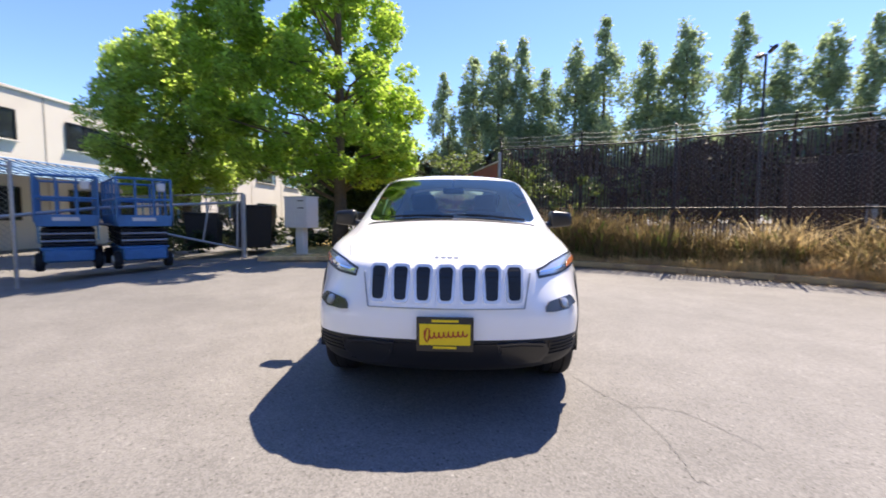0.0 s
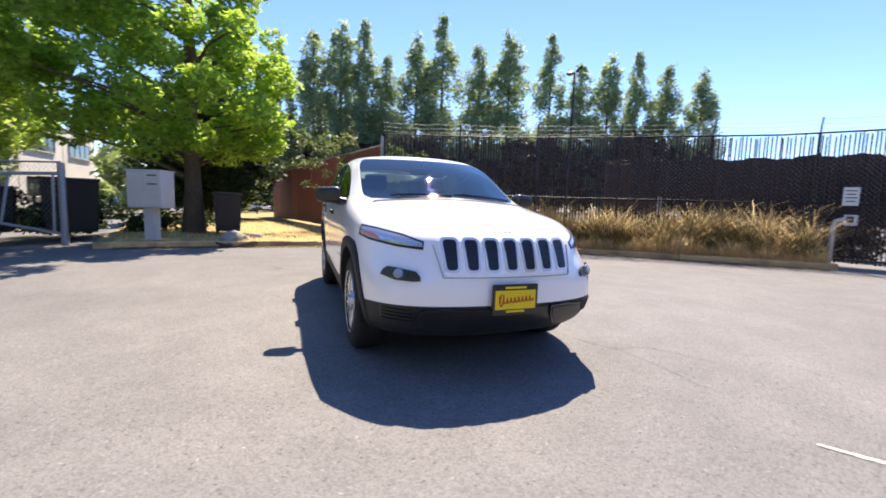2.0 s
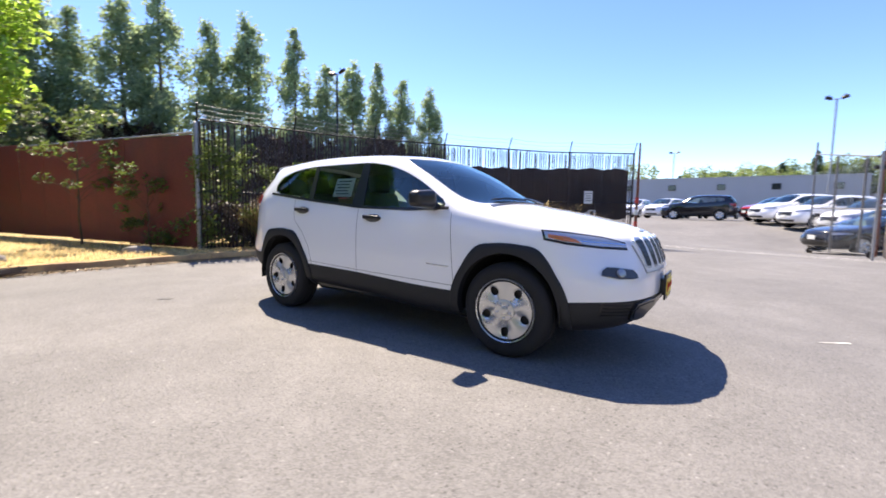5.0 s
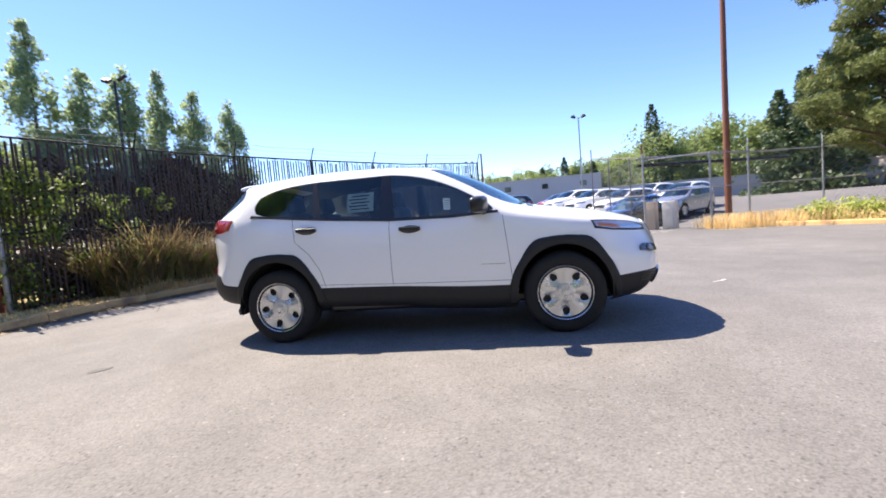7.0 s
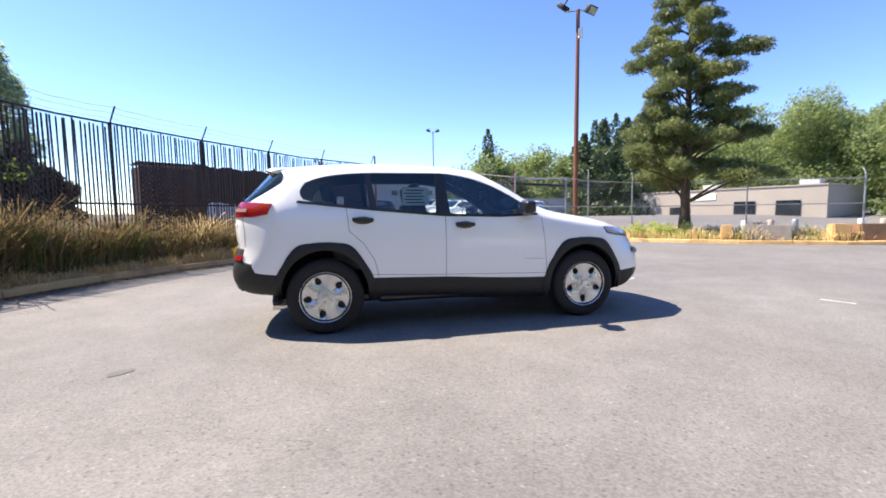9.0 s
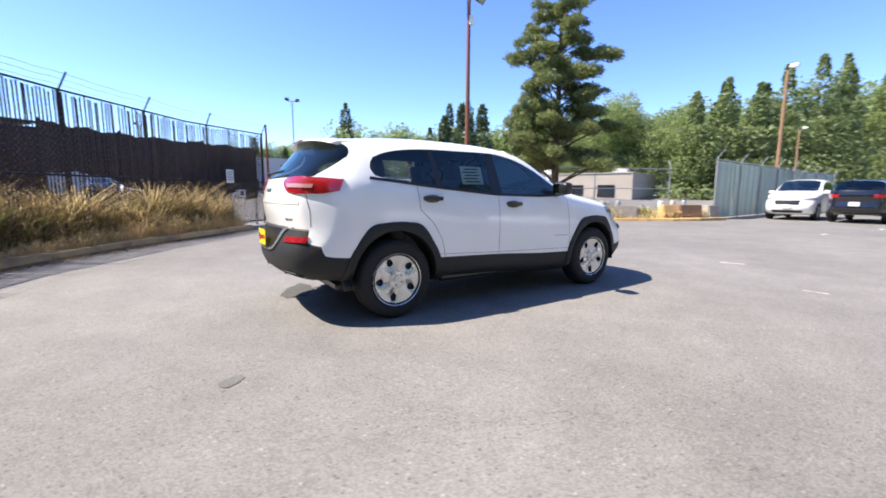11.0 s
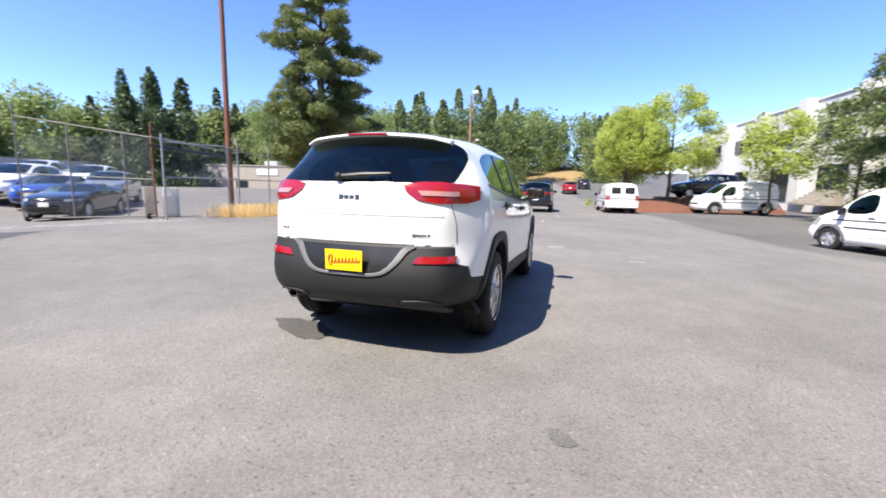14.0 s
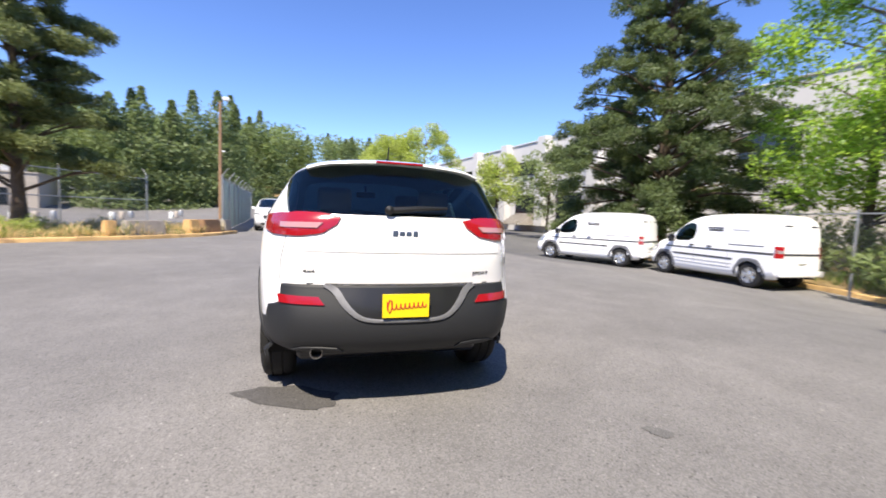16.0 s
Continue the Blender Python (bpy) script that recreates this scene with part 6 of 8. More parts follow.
    tube(bm, [a, a.lerp(b, 0.5) + Vector((-0.012, 0, 0.004)), b], [0.02, 0.017, 0.009], 8)
    lathe(bm, [(0.03, 0), (0.028, 0.02), (0.001, 0.03)], 14, Matrix.Translation(a) @ Matrix.Rotation(radians(-90), 4, "Y"))
    part("rear_wiper", bm, BLACK, car)
    # front wipers at the foot of the windscreen
    for y0, y1 in ((0.62, 0.05), (0.02, -0.52)):
        bm = bmesh.new()
        pts = []
        for k in range(7):
            y = y0 + (y1 - y0) * k / 6
            pts.append(skin.at((1.068 - 0.09 * abs(y) - 0.02 * k / 6, y, 2.0), (0, 0, -1), 0.018)[0])
        tube(bm, pts, [0.011] * 6 + [0.006], 6)
        part("wiper", bm, BLACK, car)
    bm = bmesh.new()
    skin.strip(bm, [(1.12, -0.69, 1.6), (1.12, 0.69, 1.6)], [(1.07, -0.66, 1.6), (1.07, 0.66, 1.6)], (0, 0, -1), 0.005, 30, 1, 0.006)
    part("cowl", bm, BLACK, car)
    # hood shut lines
    bm = bmesh.new()
    for s in (-1, 1):
        skin.line(bm, [(1.05, s * 0.765, 1.3), (1.335, s * 0.715, 1.3), (1.66, s * 0.70, 1.3), (1.95, s * 0.62, 1.3)], (0, 0, -1), 0.0035)
    part("hood_joint", bm, JOINT, car)
    # tailgate joints and lettering
    bm = bmesh.new()
    for s in (-1, 1):
        skin.line(bm, [(-2.4, s * 0.70, 1.13), (-2.4, s * 0.735, 0.98), (-2.4, s * 0.74, 0.85)], bk, 0.006)
    skin.line(bm, [(-2.4, -0.72, 0.838), (-2.4, 0.72, 0.838)], bk, 0.008)
    part("tailgate_joint", bm, JOINT, car)
    for body_text, y, z, h in (("4x4", 0.57, 0.915, 0.020), ("SPORT", -0.52, 0.905, 0.017)):
        p, nn = skin.at((-2.6, y, z), bk, 0.0015)
        ob = new("lettering", text_mesh(body_text, h, surf("grey badge metal", (0.16, 0.16, 0.17), 0.35, 0.6, bump=0)))
        ob.parent = gatep
        ax_x = Vector((0, 0, 1)).cross(nn).normalized()
        ax_y = nn.cross(ax_x)
        ob.matrix_basis = Matrix.Translation(p) @ Matrix((ax_x, ax_y, nn)).transposed().to_4x4() @ Matrix.Diagonal((1.75, 1, 1, 1))
    # pressed ledge across the tailgate
    bm = bmesh.new()
    skin.strip(bm, [(-2.4, -0.66, 1.035), (-2.4, 0.66, 1.035)], [(-2.4, -0.66, 1.058), (-2.4, 0.66, 1.058)], bk, 0.004, 30, 2, 0.004, 0.002)
    part("ledge", bm, WHITE, gatep)
    # window sticker, tinted band, inside mirror
    p, nn = skin.at((-0.48, -1, 1.31), (0, 1, 0), -0.012)
    bm = bmesh.new()
    box(bm, (0, 0, 0), (0.26, 0.003, 0.19), Matrix.Translation(p) @ Matrix.Rotation(math.atan2(nn.z, -nn.y) , 4, "X").inverted())
    stc = part("price_sticker", bm, surf("printed sticker paper", (0.90, 0.94, 0.88), 0.7, var=0.1, bump=0), car, "printed white price sticker inside the rear side window")
    for k in range(5):
        bm = bmesh.new()
        box(bm, (-0.02 * (k % 2), -0.003, 0.065 - 0.033 * k), (0.18, 0.002, 0.010), Matrix.Translation(p) @ Matrix.Rotation(math.atan2(nn.z, -nn.y), 4, "X").inverted())
        part("print_bar", bm, INK, stc)
    bm = bmesh.new()
    box(bm, (0.18, 0, 1.47), (0.04, 0.22, 0.07), None, 0.02, 2)
    tube(bm, [(0.20, 0, 1.50), (0.26, 0, 1.57)], 0.012, 6)
    part("rear_view_mirror", bm, BLACK, car)
    # sticker at the top of the windscreen, antenna
    bm = bmesh.new()
    skin.strip(bm, [(0.20, 0.47, 2), (0.24, 0.36, 2)], [(0.17, 0.47, 2), (0.21, 0.36, 2)], (0, 0, -1), 0.003, 2, 1, 0.002)
    part("windscreen_sticker", bm, PAPER, car)
    bm = bmesh.new()
    lathe(bm, [(0.035, 0), (0.02, 0.03), (0.008, 0.05), (0.004, 0.14), (0.001, 0.145)], 10, Matrix.Translation((-1.4, 0, 1.66)) @ Matrix.Rotation(radians(-25), 4, "Y"))
    part("antenna", bm, BLACK, car)
    return car


build_suv()

# ---------- parked vehicles ----------
def simple_parts(car, P, paint, wheels, r, rim, skin, lamps, track=0.77, clad=None, cabin=True, glass=None, front=None):
    """The panels, wheels and lamps that every parked vehicle has."""
    glass = glass or PRIVACY
    names = {0: "body", 1: "hood", 11: "roof", 8: "front_door", 108: "front_door", 9: "rear_door", 109: "rear_door", 10: "tailgate", 7: "cladding", 2: "windscreen", 3: "door_window", 103: "door_window", 4: "rear_door_window", 104: "rear_door_window", 5: "quarter_window", 105: "quarter_window", 6: "rear_window"}
    for t, data in P.items():
        isglass = t % 100 in (2, 3, 4, 5, 6)
        panel_part(names[t], data, ((front or GLASS) if t in (2, 3, 103) else glass) if isglass else ((clad or paint) if t == 7 else paint), car, "", 0)
    bm = bmesh.new()
    box(bm, (-0.2, 0, 0.52), (3.4, 1.35, 0.4), None, 0.05)
    if cabin:
        for x in (0.0, -0.95):
            for y in (-0.37, 0.37):
                box(bm, (x - 0.15, y, 0.98), (0.16, 0.46, 0.62), None, 0.05, 2)
                box(bm, (x - 0.2, y, 1.34), (0.10, 0.24, 0.16), None, 0.04, 2)
    part("cabin", bm, CABIN, car)
    for wx in wheels:
        for s in (-1, 1):
            wheel_set(car, wx, s * track, r, r, s, rim=rim)
            bm = bmesh.new()
            wheel_well(bm, wx, r, r + 0.05, s)
            part("wheel_well", bm, BLACK, car)
    for nm, mt, lo, up, way in lamps:
        for s in (-1, 1):
            bm = bmesh.new()
            fl = lambda q: [(x, y * s, z) for x, y, z in q]
            skin.strip(bm, fl(lo), fl(up), (way[0], way[1] * s, way[2]), 0.008, 8, 2, 0.008)
            part(nm, bm, mt, car)


def parked_suv(label, paint, m, long=1.0, high=1.0, low_roof=0.0, clad=None, fastback=0.0):
    """A parked car from the same kind of shell, longer, taller or lower. fastback: slopes the rear of the roof."""
    car = thing("car", label, "car", m, "cars parked in the lots")

    def fx(x, y, z):
        zz = z * high
        if z > 1.15:
            zz -= low_roof * (z - 1.15) / 0.5
            if x < -0.3:
                zz -= fastback * 0.16 * ((-0.3 - x) / 1.5) ** 2
                x = x + fastback * 0.35 * min(1, (-0.3 - x) / 1.2) * min(1, (z - 1.15) / 0.3)
        return (x * long, y, zz)
    fr = [(x * long, z * high) for x, z in JF]
    rr = [(x * long, (z - 0.10 * fastback * (z > 1.0)) * high) for x, z in JR]
    st = [(x * long, c, [fx(*p) for p in cl]) for x, c, cl in JST]
    me = shell(fr, rr, JDROP, st, suv_tags, JHALF, 2, SHARP)
    skin = Skin(me)
    P = panels(me, ((AXLE_F * long, 0.36), (AXLE_R * long, 0.36)), 0.40)
    L = long
    lamps = [
        ("headlight", CLEAR, [(1.68 * L, 0.88, 0.82 * high), (2.12 * L, 0.52, 0.78 * high)], [(1.68 * L, 0.88, 0.90 * high), (2.12 * L, 0.52, 0.88 * high)], (-0.75, -0.66, 0)),
        ("tail_lamp", REDLENS, [(-1.9 * L, 0.84, 0.98 * high), (-2.2 * L, 0.48, 0.98 * high)], [(-1.9 * L, 0.84, 1.10 * high), (-2.2 * L, 0.48, 1.10 * high)], (0.72, -0.69, 0)),
        ("grille", BLACK, [(2.3 * L, 0.0, 0.62 * high), (2.3 * L, 0.42, 0.62 * high)], [(2.3 * L, 0.0, 0.80 * high), (2.3 * L, 0.45, 0.80 * high)], (-1, 0, 0)),
        ("lower_grille", BLACK, [(2.3 * L, 0.0, 0.33), (2.3 * L, 0.5, 0.33)], [(2.3 * L, 0.0, 0.44), (2.3 * L, 0.55, 0.44)], (-1, 0, 0)),
    ]
    simple_parts(car, P, paint, (AXLE_F * L, AXLE_R * L), 0.36, 0.24, skin, lamps, 0.79, clad)
    for s in (-1, 1):
        bm = bmesh.new()
        box(bm, (0.66 * L, s * 0.98, 1.13 * high), (0.15, 0.2, 0.14), None, 0.04, 2)
        part("door_mirror", bm, paint, car)
        for hx in (0.0, -1.0):
            p, nn = skin.at((hx * L, s, 0.99 * high), (0, -s, 0), 0.015)
            bm = bmesh.new()
            box(bm, (0, 0, 0), (0.18, 0.03, 0.03), Matrix.Translation(p), 0.008)
            part("door_handle", bm, paint, car)
    for x, sgn in ((2.31 * L, 1), (-2.32 * L, -1)):
        bm = bmesh.new()
        box(bm, (x, 0, 0.60 if sgn > 0 else 0.75), (0.02, 0.31, 0.155), None, 0.004)
        part("licence_plate", bm, PAPER, car)
    return car


NAVY = gloss("black car paint", (0.012, 0.013, 0.018), 0.15, 0.2, 0.9)
CHARCOAL = gloss("charcoal car paint", (0.03, 0.032, 0.04), 0.2, 0.4, 0.8)
CARRED = gloss("red car paint", (0.35, 0.015, 0.02), 0.2, 0.2, 0.8)
CARBLUE = gloss("blue car paint", (0.02, 0.06, 0.30), 0.2, 0.3, 0.8)
SILVER = gloss("silver car paint", (0.45, 0.46, 0.47), 0.25, 0.6, 0.6)


def on_ground(x, y, yaw, dz=0.0):
    return pose(x, y, ground_z(x, y) + dz, 0, 0, yaw)


# north lot, seen past the gate: a slanting row and a far row
white_suv = parked_suv("white mid-size SUV parked nose out in the fenced lot", WHITE, on_ground(6.8, 26.0, -145), 1.03, 1.04)
copy_thing(white_suv, on_ground(5.6, 28.3, -145))
copy_thing(white_suv, on_ground(-2.2, 37.5, -112))
sedan = parked_suv("black sedan parked behind the sliding gate", NAVY, on_ground(7.15, 18.05, -145), 1.08, 0.90, 0.10, None, 1.0)
parked_suv("blue hatchback parked beside the black sedan", CARBLUE, on_ground(8.2, 21.3, -143), 0.92, 0.92, 0.06, None, 0.4)
parked_suv("silver crossover parked in the fenced lot", SILVER, on_ground(10.7, 21.4, -140), 1.0, 1.0)
parked_suv("black SUV parked across the fenced lot", NAVY, on_ground(0.6, 31.0, 178), 1.02, 1.03, 0, TRIM)
parked_suv("red crossover parked in the far row", CARRED, on_ground(5.1, 31.2, -145), 0.98, 0.98, 0.03)
dark_far = parked_suv("dark blue hatchback parked in the far row", CHARCOAL, on_ground(-1.0, 41.5, -110), 0.92, 0.95, 0.05, None, 0.5)
for x, y, yw in ((1.8, 43.5, -110), (7.5, 37.5, -112), (-8.0, 44.0, -100)):
    copy_thing(dark_far, on_ground(x, y, yw))
for x, y, yw in ((8.2, 23.7, -145), (10.9, 27.4, -140), (-5.0, 40.0, -100), (12.2, 25.0, -140)):
    copy_thing(white_suv, on_ground(x, y, yw))
# along the road to the east
parked_suv("white SUV with dark glass parked by the green slatted fence", WHITE, on_ground(21.5, 3.1, 184), 1.0, 1.08)
parked_suv("black SUV stopped on the road with red tail lamps", NAVY, on_ground(21.3, 0.83, 2), 1.0, 1.02)
parked_suv("black SUV parked on the raised lot under the yellow-green trees", NAVY, pose(31.2, -10.4, 0.905, 0, 0, 100), 1.03, 1.05)
parked_suv("small red car parked far along the road", CARRED, on_ground(55, -0.2, 5), 0.95, 0.95)
for x, y, yw in ((60, 3.2, 5), (66, -2.0, 8), (48, 5.0, 4)):
    copy_thing(dark_far, on_ground(x, y, yw))
# small far traffic beyond the red fence
copy_thing(white_suv, on_ground(-36.0, -6.0, 60))
copy_thing(dark_far, on_ground(-31.0, -13.5, 20))

# ---------- delivery vans ----------
VF = [(2.05, 0.24), (2.16, 0.30), (2.21, 0.42), (2.22, 0.52), (2.20, 0.68), (2.15, 0.82), (2.08, 0.95), (1.95, 1.02)]
VR = [(-2.25, 0.36), (-2.34, 0.40), (-2.36, 0.50), (-2.35, 0.60), (-2.345, 0.75), (-2.34, 0.95), (-2.335, 1.10), (-2.32, 1.20)]
VDROP = ((0, 0.03, 0.09, 0.20, 0.36), (0, 0.0, 0.01, 0.03, 0.09), (0, 0, 0, 0, 0))
VAN_NOSE = [
    (1.66, 0.46, [(1.60, 0.80, 1.04), (1.62, 0.68, 1.09), (1.64, 0.50, 1.12), (1.66, 0.27, 1.13), (1.67, 0, 1.135)]),
    (1.36, 0.46, [(1.34, 0.83, 1.08), (1.30, 0.77, 1.15), (1.28, 0.70, 1.20), (1.36, 0.36, 1.23), (1.38, 0, 1.235)]),
    (1.00, 0.46, [(1.00, 0.845, 1.10), (0.94, 0.785, 1.42), (0.92, 0.69, 1.50), (0.99, 0.36, 1.54), (1.01, 0, 1.545)]),
    (0.62, 0.46, [(0.62, 0.855, 1.11), (0.56, 0.77, 1.68), (0.52, 0.655, 1.79), (0.58, 0.34, 1.84), (0.60, 0, 1.85)]),
]
VAN_BOX = [
    (0.20, 0.46, [(0.20, 0.86, 1.13), (0.19, 0.775, 1.74), (0.18, 0.64, 1.90), (0.18, 0.33, 1.96), (0.18, 0, 1.97)]),
    (-0.60, 0.46, [(-0.60, 0.865, 1.16), (-0.60, 0.80, 1.76), (-0.60, 0.65, 1.945), (-0.60, 0.33, 2.00), (-0.60, 0, 2.01)]),
    (-1.55, 0.48, [(-1.55, 0.865, 1.18), (-1.55, 0.80, 1.76), (-1.55, 0.65, 1.94), (-1.55, 0.33, 1.995), (-1.55, 0, 2.005)]),
    (-2.16, 0.52, [(-2.16, 0.86, 1.20), (-2.15, 0.79, 1.73), (-2.15, 0.64, 1.90), (-2.16, 0.33, 1.96), (-2.16, 0, 1.97)]),
    (-2.27, 0.56, [(-2.26, 0.845, 1.20), (-2.23, 0.77, 1.68), (-2.23, 0.60, 1.84), (-2.25, 0.33, 1.88), (-2.25, 0, 1.89)]),
]
VST = VAN_NOSE + VAN_BOX
VHALF = (0.70, 0.84, 0.875, 0.885, 0.892, 0.895, 0.885)


def van_tags(kind, a, b):
    if kind == "side":
        if b < 2 or (b < 3 and (a < 5 or a >= 12)):
            return 7
        if 6 <= a < 9 and b >= 3:
            return 8
        if a >= 15 and b >= 3:
            return 10
        return 0
    if a <= 1 and b < 3:
        return 1
    if 2 <= a < 4 and b < 2:
        return 2
    if b == 3 and 3 <= a < 5:
        return 3
    if a >= 5 and a < 9 and b < 2:
        return 11
    if a == 9 and b < 3:
        return 10
    return 0


VANTRIM = surf("weathered grey strip plastic", (0.055, 0.058, 0.066), 0.6, var=0.2, fine=60, bump=0.05)
VANRIB = surf("pale grey pressed rib", (0.46, 0.47, 0.49), 0.5, var=0.1, fine=40, bump=0.03)
VANARCH = surf("mid grey arch plastic", (0.15, 0.155, 0.17), 0.6, var=0.15, fine=60, bump=0.05)
VANGLASS = pane("green-tinted van glass", (0.60, 0.78, 0.70), 0.0, 1.4)


def delivery_van(label, m, wheelbase=2.91):
    van = thing("van", label, "van", m, "white delivery vans")
    me = shell(VF, VR, VDROP, VST, van_tags, VHALF, 2, SHARP + [((10, 0), 0.6), ((11, 0), 0.2)])
    skin = Skin(me)
    xf, xr = 1.33, 1.33 - wheelbase
    P = panels(me, ((xf, 0.34), (xr, 0.34)), 0.37)
    lamps = [
        ("headlight", CLEAR, [(1.75, 0.86, 0.72), (2.08, 0.58, 0.70)], [(1.62, 0.86, 0.98), (2.05, 0.55, 0.86)], (-0.75, -0.66, 0)),
        ("tail_lamp", REDLENS, [(-2.24, 0.90, 0.86), (-2.4, 0.74, 0.86)], [(-2.24, 0.90, 1.16), (-2.4, 0.74, 1.16)], (0.72, -0.69, 0)),
        ("grille", BLACK, [(2.3, 0.0, 0.58), (2.3, 0.5, 0.58)], [(2.3, 0.0, 0.68), (2.3, 0.52, 0.68)], (-1, 0, 0)),
        ("lamp_band", CLEAR, [(-2.24, 0.91, 0.98), (-2.4, 0.75, 0.98)], [(-2.24, 0.91, 1.06), (-2.4, 0.75, 1.06)], (0.72, -0.69, 0)),
        ("rub_strip", VANTRIM, [(0.95, 1, 0.70), (-1.10, 1, 0.70)], [(0.95, 1, 0.75), (-1.10, 1, 0.75)], (0, -1, 0)),
        ("sill_rib", VANRIB, [(0.95, 1, 0.58), (-1.08, 1, 0.58)], [(0.95, 1, 0.60), (-1.08, 1, 0.60)], (0, -1, 0)),
        ("sill_rib", VANRIB, [(0.92, 1, 0.48), (-1.05, 1, 0.48)], [(0.92, 1, 0.50), (-1.05, 1, 0.50)], (0, -1, 0)),
        ("sliding_rail", VANTRIM, [(-0.95, 1, 1.11), (-1.95, 1, 1.12)], [(-0.95, 1, 1.135), (-1.95, 1, 1.145)], (0, -1, 0)),
        ("waist_strip", VANTRIM, [(1.75, 1, 0.90), (-2.2, 1, 0.93)], [(1.75, 1, 0.935), (-2.2, 1, 0.985)], (0, -1, 0)),
        ("rear_strip", VANTRIM, [(-2.6, 0.02, 0.93), (-2.6, 0.72, 0.93)], [(-2.6, 0.02, 0.985), (-2.6, 0.72, 0.985)], (1, 0, 0)),
        ("step_pad", VANTRIM, [(-2.6, 0.02, 0.52), (-2.6, 0.74, 0.52)], [(-2.6, 0.02, 0.56), (-2.6, 0.74, 0.56)], (1, 0, 0)),
        ("print_bar", INK, [(-0.25, 1, 1.47), (-0.72, 1, 1.47)], [(-0.25, 1, 1.52), (-0.72, 1, 1.52)], (0, -1, 0)),
        ("print_bar", VANTRIM, [(-0.20, 1, 1.54), (-0.72, 1, 1.54)], [(-0.20, 1, 1.58), (-0.72, 1, 1.58)], (0, -1, 0)),
        ("print_bar", VANRIB, [(-1.0, 1, 1.51), (-1.5, 1, 1.51)], [(-1.0, 1, 1.55), (-1.5, 1, 1.55)], (0, -1, 0)),
        ("print_bar", VANTRIM, [(-2.6, 0.35, 1.66), (-2.6, 0.62, 1.66)], [(-2.6, 0.35, 1.70), (-2.6, 0.62, 1.70)], (1, 0, 0)),
    ]
    simple_parts(van, P, WHITE, (xf, xr), 0.34, 0.205, skin, lamps, 0.75, WHITE, True, None, VANGLASS)
    for s in (-1, 1):
        for wx in (xf, xr):
            bm = bmesh.new()
            arch(bm, skin, wx, 0.34, 0.365, 0.455, s, 0, 180, 1.02, 0.016)
            part("wheel_arch_trim", bm, VANARCH, van)
        bm = bmesh.new()
        box(bm, (0.98, s * 0.98, 1.18), (0.14, 0.18, 0.22), None, 0.04, 2)
        part("door_mirror", bm, BLACK, van)
        for hx in (0.28, -0.35):
            p, nn = skin.at((hx, s, 1.02), (0, -s, 0), 0.015)
            bm = bmesh.new()
            box(bm, (0, 0, 0), (0.17, 0.03, 0.035), Matrix.Translation(p), 0.008)
            part("door_handle", bm, BLACK, van)
        for pts in ([(0.15, s, 1.70), (0.18, s, 0.5)], [(-0.95, s, 1.70), (-0.95, s, 0.5)], [(1.05, s, 1.05), (1.0, s, 0.5)]):
            bm = bmesh.new()
            skin.line(bm, pts, (0, -s, 0), 0.008, 0.002)
            part("door_joint", bm, JOINT, van)
    bm = bmesh.new()
    box(bm, (-2.36, 0, 0.80), (0.02, 0.31, 0.155), None, 0.004)
    part("licence_plate", bm, PAPER, van)
    bm = bmesh.new()
    skin.line(bm, [(-2.6, 0, 1.75), (-2.6, 0, 0.62)], (1, 0, 0), 0.012, 0.002)
    part("door_joint", bm, BLACK, van)
    bm = bmesh.new()
    box(bm, (-2.33, 0, 0.47), (0.12, 1.66, 0.16), None, 0.03, 2)
    part("bumper", bm, WHITE, van)
    return van


def between(fw, rw, z, base):
    """The pose of a van from the places of its front and rear wheel."""
    d = Vector((fw[0] - rw[0], fw[1] - rw[1]))
    yaw = math.degrees(math.atan2(d.y, d.x))
    c = Vector(fw) - d.normalized() * 1.33
    side = Vector((d.y, -d.x)).normalized() * base
    return pose(c.x + side.x, c.y + side.y, z, 0, 0, yaw)


van = delivery_van("white delivery van with dark rub strips parked at the kerb", between((10.75, -8.85), (8.2, -10.2), -0.38, 0.75))
copy_thing(van, between((6.75, -10.9), (3.85, -10.95), -0.40, 0.75) @ Matrix.Diagonal((1, 1, 1.03, 1)))
copy_thing(van, between((24.3, -9.3), (25.0, -12.1), ground_z(24.6, -10.6), 0.75))
# old minivan by the mulch island
mv = delivery_van("white full-size van with two square rear windows by the mulch bed", on_ground(23.4, -3.65, 6) @ Matrix.Diagonal((1, 1, 0.88, 1)))
for y in (-0.36, 0.36):
    bm = bmesh.new()
    box(bm, (-2.29, y, 1.47), (0.10, 0.50, 0.42), Matrix.Identity(4), 0.05, 2)
    part("rear_window", bm, DARKWIN, mv)

# ---------- west side: mail cabinet, gate, lifts, bins ----------
mail = thing("mail_cabinet", "off-white pedestal mail cabinet with small locked doors", "mailbox", pose(-6.95, -4.35, 0.11, 0, 0, -22))
bm = bmesh.new()
box(bm, (0, 0, 1.16), (0.46, 0.80, 0.82), None, 0.012, 2)
box(bm, (0, 0, 1.59), (0.50, 0.84, 0.04), None, 0.01)
cab = part("cabinet", bm, BOXGREY, mail)
bm = bmesh.new()
box(bm, (0, 0, 0.38), (0.20, 0.26, 0.76), None, 0.01)
box(bm, (0, 0, 0.015), (0.32, 0.38, 0.03), None, 0.005)
part("pedestal", bm, BOXGREY, mail)
